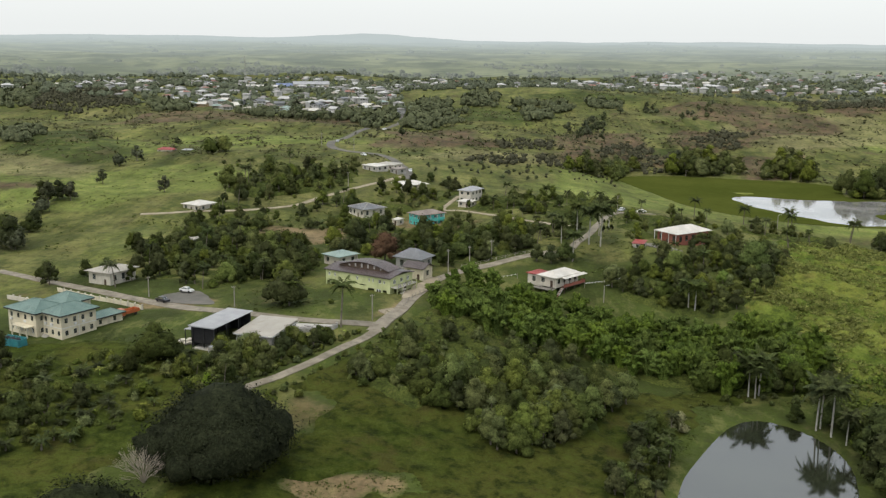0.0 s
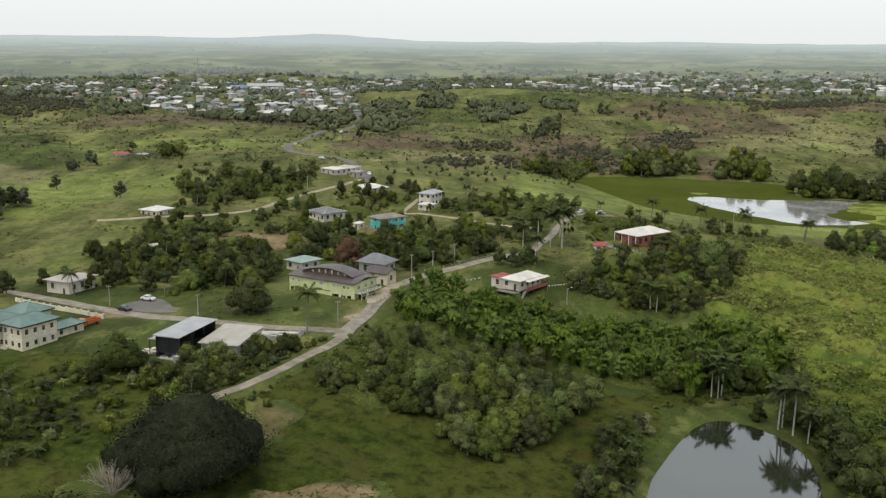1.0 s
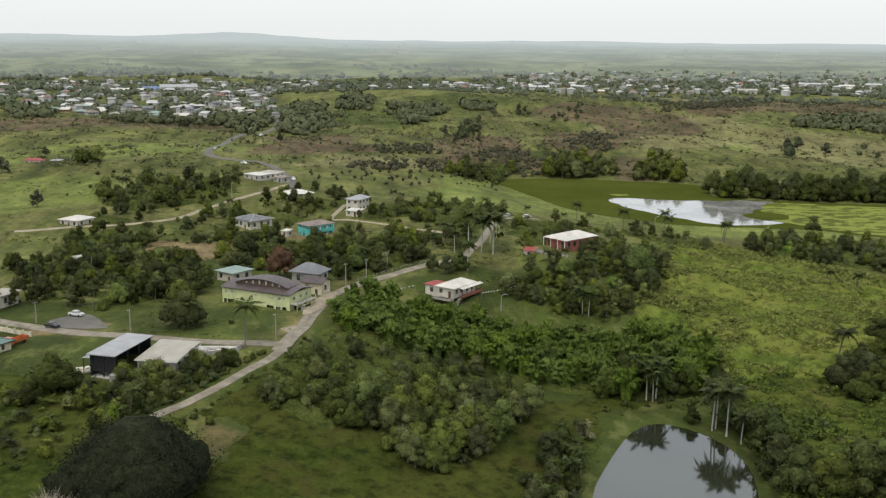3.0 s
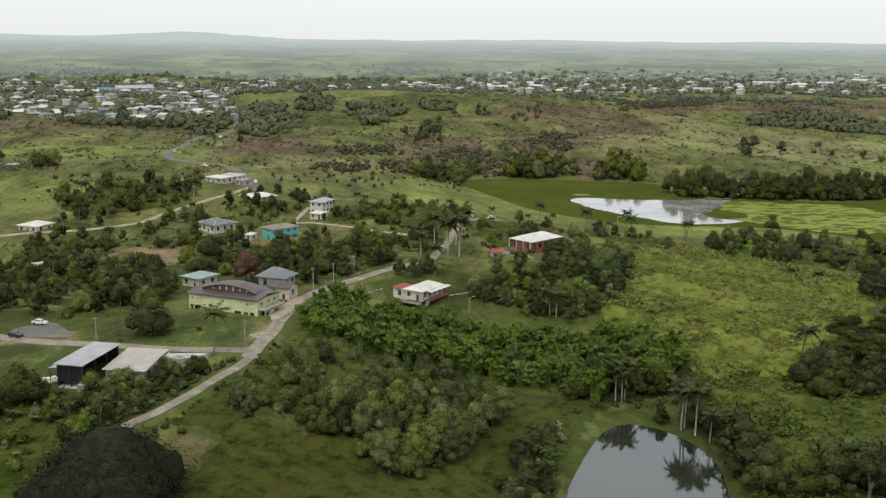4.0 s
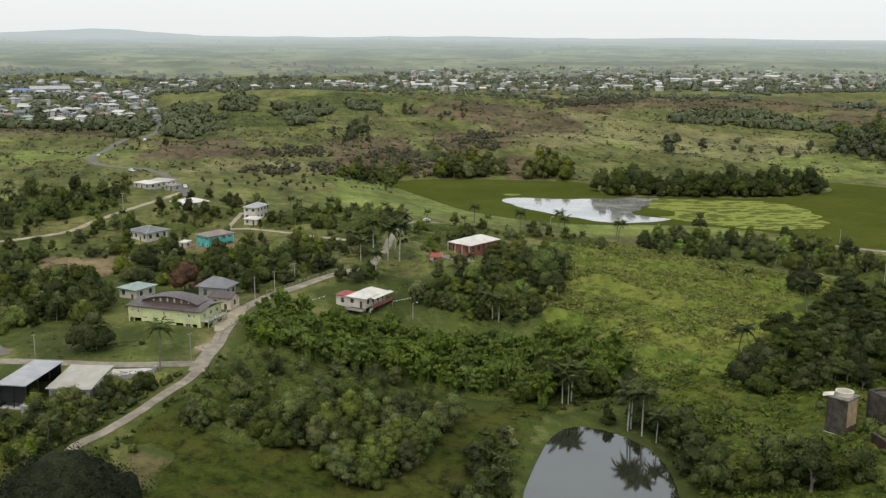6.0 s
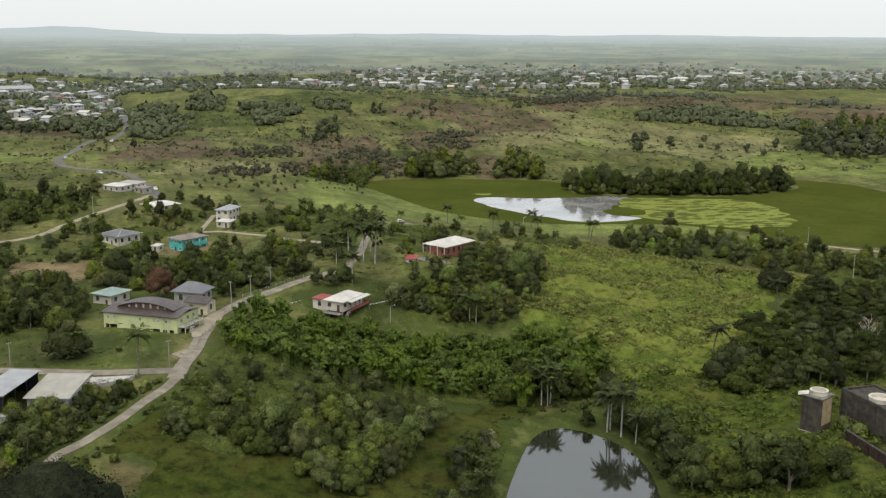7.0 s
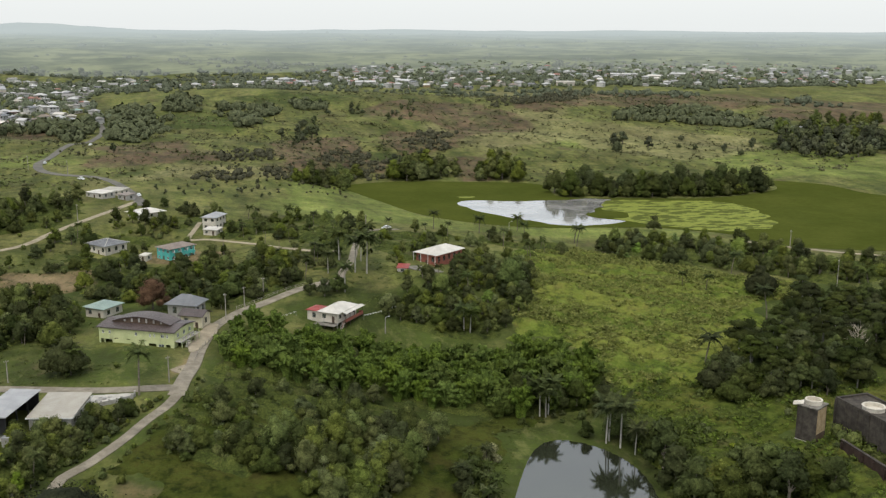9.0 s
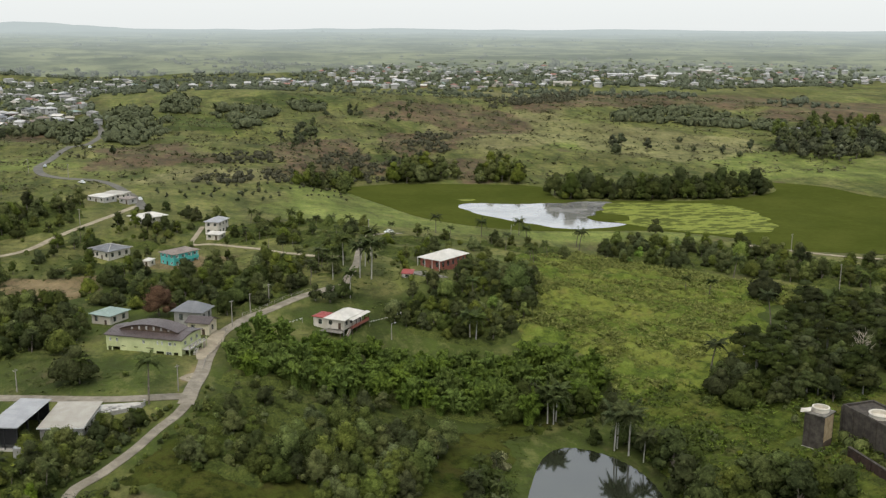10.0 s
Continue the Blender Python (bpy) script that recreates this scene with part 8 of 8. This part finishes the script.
def weeds(name, label, polys, density, size, leaf_kind, seed, leaves=7, high=0.38, leaf=0.8, bare=0.0, lift=0.0):
    """Low leafy clumps, thick in some places and thin in others."""
    rng = np.random.default_rng(seed)
    at, nor, ways, big = [], [], [], []
    for poly in polys:
        xs, ys = [p[0] for p in poly], [p[1] for p in poly]
        x, y = scatter(poly, int(density * (max(xs) - min(xs)) * (max(ys) - min(ys))), rng)
        keep = ripple(x, y, 16, 0.9) + 0.8 * ripple(x, y, 5, 2.0) + rng.uniform(-0.7, 0.7, len(x)) > bare
        x, y = x[keep], y[keep]
        s = size * rng.uniform(0.5, 1.5, len(x)) * (1 + 0.4 * ripple(x, y, 11, 5.0))
        d = rng.normal(size=(len(x), leaves, 3))
        d[..., 2] = np.abs(d[..., 2])
        d /= np.linalg.norm(d, axis=2)[..., None]
        c = np.stack([x, y, ground_height(x, y) + lift], 1)[:, None] + d * s[:, None, None] * np.array([0.8, 0.8, high])
        at.append(c.reshape(-1, 3))
        nor.append((rng.normal(size=d.shape) * 0.5 + np.array([0, 0, 1.0])).reshape(-1, 3))
        ways.append((d * np.array([1, 1, 0.35 * high]) + rng.normal(size=d.shape) * 0.2).reshape(-1, 3))
        big.append(np.repeat(s * leaf, leaves))
    data = leaf_blades(np.concatenate(at), np.concatenate(nor), np.concatenate(nor), np.concatenate(big), rng, 0.55, np.concatenate(ways))
    return tagged(new(name, mesh_of(name, data[0], data[1], LEAF[leaf_kind])), label, "weeds", kind="stuff")


NEAR_MEADOW = [(-46, 150), (60, 140), (52, 165), (54, 205), (66, 228), (95, 240), (80, 236), (46, 228), (30, 195), (0, 190), (-16, 206), (-34, 203)]
PLANT_FIELD = [(-125, 190), (-90, 150), (-60, 150), (-48, 190), (-40, 206), (-52, 226), (-80, 236), (-125, 234)]
weeds("meadow_weeds", "dark green weeds and tussocks over the near meadow", [NEAR_MEADOW, PLANT_FIELD], 2.0, 0.42, "weed", 8, 4, 0.25, 0.8, -0.2)
weeds("bank_weeds", "leafy green undergrowth on the pond banks", [[(-22, 210), (-14, 246), (36, 252), (46, 232), (8, 210)], [(40, 236), (100, 244), (100, 232), (60, 228)]], 0.8, 0.7, "weed", 9)
weeds("village_weeds", "rough grass and weeds between the village gardens", [[(-120, 300), (-110, 400), (-40, 440), (70, 440), (110, 380), (50, 300), (20, 335), (-8, 320), (-50, 300)], [(-62, 256), (-18, 252), (-16, 268), (-40, 290), (-66, 296)]], 0.16, 0.7, "weed", 10)
VALLEY = [FIELD_EAST, [(118, 398), (150, 405), (190, 350), (215, 325), (200, 312), (182, 310)]]
weeds("grass_tussocks", "waist-high bright green grass tussocks on the valley floor", VALLEY, 0.9, 0.9, "grass", 11, 10, 0.9, 0.75, -0.3, 0.5)
weeds("reed_clumps", "darker green reed clumps in the tall grass", VALLEY, 0.05, 1.0, "weed", 14, 10, 0.8, 0.75, -0.2, 0.5)
TOWER_BANK = [(86, 165), (160, 150), (178, 225), (140, 250), (95, 246), (90, 225)]
weeds("bank_reeds", "dark green leafy clumps on the bank by the towers", [TOWER_BANK], 0.45, 1.1, "bush", 16, 10, 0.9, 0.7, -0.1, 0.4)
weeds("leafy_scrub", "bright leafy weeds on the bank by the towers", [TOWER_BANK], 0.55, 1.0, "bright", 15, 10, 0.8, 0.7, -0.1, 0.4)


def blanket(name, label, poly, tall, step, seed, cover=BLANKET, clear=None):
    """A lumpy standing mat of tall grass over a patch of ground."""
    xs, ys = [p[0] for p in poly], [p[1] for p in poly]
    gx, gy = np.meshgrid(np.arange(min(xs) - 4, max(xs) + 4, step), np.arange(min(ys) - 4, max(ys) + 4, step))
    rng = np.random.default_rng(seed)
    gx, gy = gx + rng.uniform(-0.3, 0.3, gx.shape) * step, gy + rng.uniform(-0.3, 0.3, gx.shape) * step
    depth = -shore(poly, gx, gy) + 2.5 * ripple(gx, gy, 6, seed)
    lumps = 0.5 + 0.45 * ripple(gx, gy, 4.5, seed + 1) + 0.45 * ripple(gx, gy, 2.1, seed + 2) + 0.3 * ripple(gx, gy, 15, seed + 3) + rng.uniform(-0.22, 0.22, gx.shape)
    away = np.minimum(shore(POND, gx, gy) - 3.0, shore(LAKE, gx, gy) - 3.0)
    for x, y, r in PLOTS:
        away = np.minimum(away, np.hypot(gx - x, gy - y) - r * 0.75)
    for soil in BARE:
        away = np.minimum(away, shore(soil, gx, gy) + 1.5 * ripple(gx, gy, 4, 1.5))
    if clear is not None:
        away = np.minimum(away, 5 * (ripple(gx, gy, 26, seed) + 0.8 * ripple(gx, gy, 10, seed + 4) - clear))
    for x, y in ROAD_POINTS[(ROAD_POINTS[:, 0] > min(xs) - 8) & (ROAD_POINTS[:, 0] < max(xs) + 8) & (ROAD_POINTS[:, 1] > min(ys) - 8) & (ROAD_POINTS[:, 1] < max(ys) + 8)]:
        away = np.minimum(away, np.hypot(gx - x, gy - y) - 3.2)
    rise = ease(-1.5, 4.0, np.minimum(depth, away))
    z = ground_height(gx, gy) - 0.35 + rise * (0.4 + tall * np.maximum(lumps, 0.05))
    n, m = gx.shape
    i, j = np.meshgrid(np.arange(n - 1), np.arange(m - 1), indexing="ij")
    keep = (rise[:-1, :-1] > 0) | (rise[1:, 1:] > 0)
    k = (i * m + j)[keep]
    used = np.zeros(n * m, int)
    quads = np.stack([k, k + 1, k + m + 1, k + m], 1)
    used[quads.ravel()] = 1
    where = np.cumsum(used) - 1
    pts = np.stack([gx, gy, z], -1).reshape(-1, 3)[used > 0]
    me = mesh_of(name, pts, where[quads].tolist(), cover)
    me.polygons.foreach_set("use_smooth", [True] * len(me.polygons))
    return tagged(new(name, me), label, "grass", kind="stuff")


blanket("tall_grass", "lumpy bright green tall grass filling the valley", [(118, 398), (150, 405), (190, 350), (215, 325), (200, 312), (182, 310), (172, 290), (152, 262), (128, 240), (97, 246), (103, 270), (92, 284), (80, 286), (96, 312), (110, 345)], 1.5, 0.75, 3)
blanket("tall_grass", "rank leafy grass on the bank by the towers", TOWER_BANK, 1.1, 0.75, 7, BANK_BLANKET)
blanket("meadow_grass", "rough dark green grass over the near meadow", [(-44, 150), (50, 140), (44, 165), (52, 205), (62, 228), (92, 240), (80, 242), (46, 236), (20, 240), (-8, 248), (-16, 244), (-22, 230), (-31, 214), (-38, 203), (-41, 188)], 0.8, 0.8, 12, MEADOW_BLANKET)
blanket("meadow_grass", "rough grass between the young plants", [(-120, 185), (-90, 150), (-60, 150), (-48, 188), (-42, 206), (-54, 224), (-80, 232), (-120, 230)], 0.55, 0.85, 17, FIELD_BLANKET)
SLOPES = [[(-280, 330), (-110, 330), (-60, 540), (-40, 720), (100, 700), (60, 560), (-20, 600), (-120, 560), (-300, 650)]]
blanket("undergrowth", "low leafy scrub between the thicket trees", LOW_SCRUB, 1.9, 0.7, 21, UNDERGROWTH)
blanket("undergrowth", "tangled scrub between the road and the bamboo", ROAD_SCRUB, 1.6, 0.75, 24, UNDERGROWTH)
blanket("undergrowth", "low leafy scrub under the thicket", THICKET, 1.5, 0.8, 22, UNDERGROWTH)
blanket("undergrowth", "dark scrub at the foot of the bamboo", [(-8, 256), (8, 256), (37, 252), (58, 240), (72, 236), (90, 241), (100, 256), (98, 270), (60, 266), (30, 276), (2, 280)], 1.6, 0.9, 23, UNDERGROWTH)
for k, patch in enumerate((VILLAGE_WEST, VILLAGE_MID, VILLAGE_NORTH, GARDEN, RIDGE_WEST, [(-104, 347), (-116, 392), (-100, 416), (-84, 400), (-82, 376), (-78, 346), (-94, 330)], [(-118, 446), (-60, 455), (-46, 440), (-54, 405), (-118, 425)],
                           [(-60, 405), (-54, 440), (-40, 470), (0, 480), (16, 440), (14, 415), (-6, 425), (-28, 430), (-34, 402)], [(56, 396), (70, 430), (100, 440), (150, 412), (120, 372), (88, 368), (60, 350)], LAKESIDE, ROADSIDE, SCRUB_EAST)):
    blanket("undergrowth", "tangled bushes and tall weeds between the trees", patch, 1.8, 1.0 if k < 9 else 0.85, 30 + k, UNDERGROWTH, -0.12 if k not in (3, 4, 9) else -0.5)
weeds("hill_tussocks", "rough tussocks and low scrub over the far hills", [[(-330, 560), (-60, 545), (90, 640), (220, 600), (420, 600), (560, 700), (600, 1050), (200, 1150), (-150, 860), (-420, 900)]], 0.05, 2.0, "scrub", 18, 5, 0.45, 0.8, 0.15)
weeds("slope_weeds", "scattered clumps on the open slopes", SLOPES, 0.06, 1.1, "weed", 12, 6, 0.5, 0.6, 0.3)


def far_wood(name, label, spots, size, leaf_kind, seed, leaves=10):
    """Many far crowns as one mass: an uneven heart each, with sprays of leaves round it."""
    rng = np.random.default_rng(seed)
    x, y = spots
    n = len(x)
    s = size * rng.uniform(0.5, 1.25, n) * np.where(rng.uniform(size=n) < 0.15, 1.5, 1.0)
    z = ground_height(x, y)
    heart, faces = pebble(np.zeros(3), np.ones(3), rng, 3, 6)
    m = len(heart)
    turn = rng.uniform(0, 2 * np.pi, n)
    ball = np.stack([heart[None, :, 0] * np.cos(turn)[:, None] - heart[None, :, 1] * np.sin(turn)[:, None],
                     heart[None, :, 0] * np.sin(turn)[:, None] + heart[None, :, 1] * np.cos(turn)[:, None], np.repeat(heart[None, :, 2], n, 0)], -1) * rng.uniform(0.75, 1.15, (n, m, 1))
    r = np.stack([s * rng.uniform(0.42, 0.62, n), s * rng.uniform(0.42, 0.62, n), s * rng.uniform(0.34, 0.5, n)], 1)[:, None, :]
    mid = np.stack([x, y, z + s * 0.32], 1)[:, None, :]
    verts, normals = (mid + ball * r).reshape(-1, 3), unit((ball + np.array([0, 0, 0.4])).reshape(-1, 3))
    polys = [tuple(q + k * m for q in f) for k in range(n) for f in faces]
    if leaves:
        d = rng.normal(size=(n, leaves, 3))
        d[..., 2] = np.abs(d[..., 2]) * 0.9 - 0.1
        d /= np.linalg.norm(d, axis=2)[..., None]
        pos = mid + d * r * rng.uniform(0.85, 1.15, (n, leaves, 1))
        v, f, q = leaf_blades(pos.reshape(-1, 3), (d + rng.normal(size=d.shape) * 0.3).reshape(-1, 3), (d + np.array([0, 0, 0.4])).reshape(-1, 3), 0.42 * np.repeat(s, leaves), rng)
        polys += [tuple(int(b) + len(verts) for b in g) for g in f]
        verts, normals = np.concatenate([verts, v]), np.concatenate([normals, q])
    return tagged(new(name, mesh_of(name, verts, polys, LEAF[leaf_kind], normals=normals)), label, "woods", kind="stuff")


def spread(rng, count, near, far, sides, bands):
    """Spots between two distances, thick where the land's own bands of wood run."""
    r = np.sqrt(rng.uniform(near ** 2, far ** 2, count))
    a = np.radians(rng.uniform(*sides, count))
    x, y = r * np.sin(a), r * np.cos(a)
    k = ripple(x, y, 160, 0.7) + 0.7 * ripple(x, y, 60, 2.9) > bands
    clear = (shore(LAKE, x, y) > 6) & (np.abs(x + 60) + np.abs(y - 780) * 0.3 > 24)
    return x[k & clear], y[k & clear]


wood_rng = np.random.default_rng(21)
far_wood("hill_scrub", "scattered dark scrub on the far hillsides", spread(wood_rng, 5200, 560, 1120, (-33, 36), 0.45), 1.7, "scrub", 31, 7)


def patches(polys, gap, rng):
    """Spots about gap metres apart inside several outlines, with ragged edges."""
    xs, ys = [], []
    for poly in polys:
        a, b = np.array(poly, float).min(0) - 6, np.array(poly, float).max(0) + 6
        n = int((b - a).prod() / gap ** 2)
        x, y = rng.uniform(a[0], b[0], n), rng.uniform(a[1], b[1], n)
        k = (shore(poly, x, y) < 4 + 7 * ripple(x, y, 22, 0.5)) & (shore(LAKE, x, y) > 5)
        k &= np.array([not near_road(u, v, 7.0) for u, v in zip(x, y)], bool)
        xs.append(x[k])
        ys.append(y[k])
    return np.concatenate(xs), np.concatenate(ys)


HEDGES = [[(-29, 1044), (-5, 1030), (-6, 953), (-28, 955)], [(14, 955), (35, 962), (36, 930), (16, 930)], [(35, 962), (64, 956), (66, 924), (35, 914)], [(32, 908), (44, 905), (39, 843), (29, 847)],
          [(92, 994), (101, 993), (98, 955), (88, 952)], [(106, 980), (115, 977), (112, 953), (103, 952)], [(386, 896), (449, 928), (484, 912), (484, 847), (506, 806), (476, 767), (455, 816), (431, 856), (376, 850)],
          [(-74, 939), (-53, 950), (-28, 911), (-34, 824), (-50, 771), (-65, 788)], [(-330, 946), (-306, 956), (-265, 833), (-280, 830)],
          [(-240, 872), (-150, 862), (-110, 846), (-120, 836), (-200, 852)], [(-505, 991), (-481, 1016), (-420, 890), (-436, 859)], [(-131, 842), (-95, 900), (-70, 897), (-63, 808), (-90, 755)], [(-329, 654), (-325, 695), (-286, 609), (-303, 607)]]
LOW_HEDGES = [[(6, 697), (44, 717), (40, 669), (10, 660)], [(-8, 618), (19, 624), (17, 593), (-7, 586)], [(40, 648), (53, 653), (49, 602), (35, 596)], [(85, 728), (111, 730), (102, 679), (77, 668)], [(291, 994), (446, 1150), (359, 962), (278, 950)],
              [(-500, 1084), (-384, 1028), (-328, 882), (-365, 838), (-413, 875)], [(60, 640), (110, 690), (160, 700), (150, 660), (110, 640)], [(150, 740), (180, 830), (200, 820), (170, 730)]]
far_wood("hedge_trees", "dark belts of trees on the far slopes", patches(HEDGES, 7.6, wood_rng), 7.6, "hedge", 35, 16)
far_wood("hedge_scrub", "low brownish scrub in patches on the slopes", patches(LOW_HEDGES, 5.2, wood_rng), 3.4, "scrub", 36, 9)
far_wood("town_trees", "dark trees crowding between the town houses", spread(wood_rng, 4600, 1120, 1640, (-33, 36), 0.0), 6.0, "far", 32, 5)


def inside_town(poly, count, rng):
    xs, ys = [p[0] for p in poly], [p[1] for p in poly]
    x, y = rng.uniform(min(xs), max(xs), count), rng.uniform(min(ys), max(ys), count)
    k = shore(poly, x, y) < 10
    return x[k], y[k]


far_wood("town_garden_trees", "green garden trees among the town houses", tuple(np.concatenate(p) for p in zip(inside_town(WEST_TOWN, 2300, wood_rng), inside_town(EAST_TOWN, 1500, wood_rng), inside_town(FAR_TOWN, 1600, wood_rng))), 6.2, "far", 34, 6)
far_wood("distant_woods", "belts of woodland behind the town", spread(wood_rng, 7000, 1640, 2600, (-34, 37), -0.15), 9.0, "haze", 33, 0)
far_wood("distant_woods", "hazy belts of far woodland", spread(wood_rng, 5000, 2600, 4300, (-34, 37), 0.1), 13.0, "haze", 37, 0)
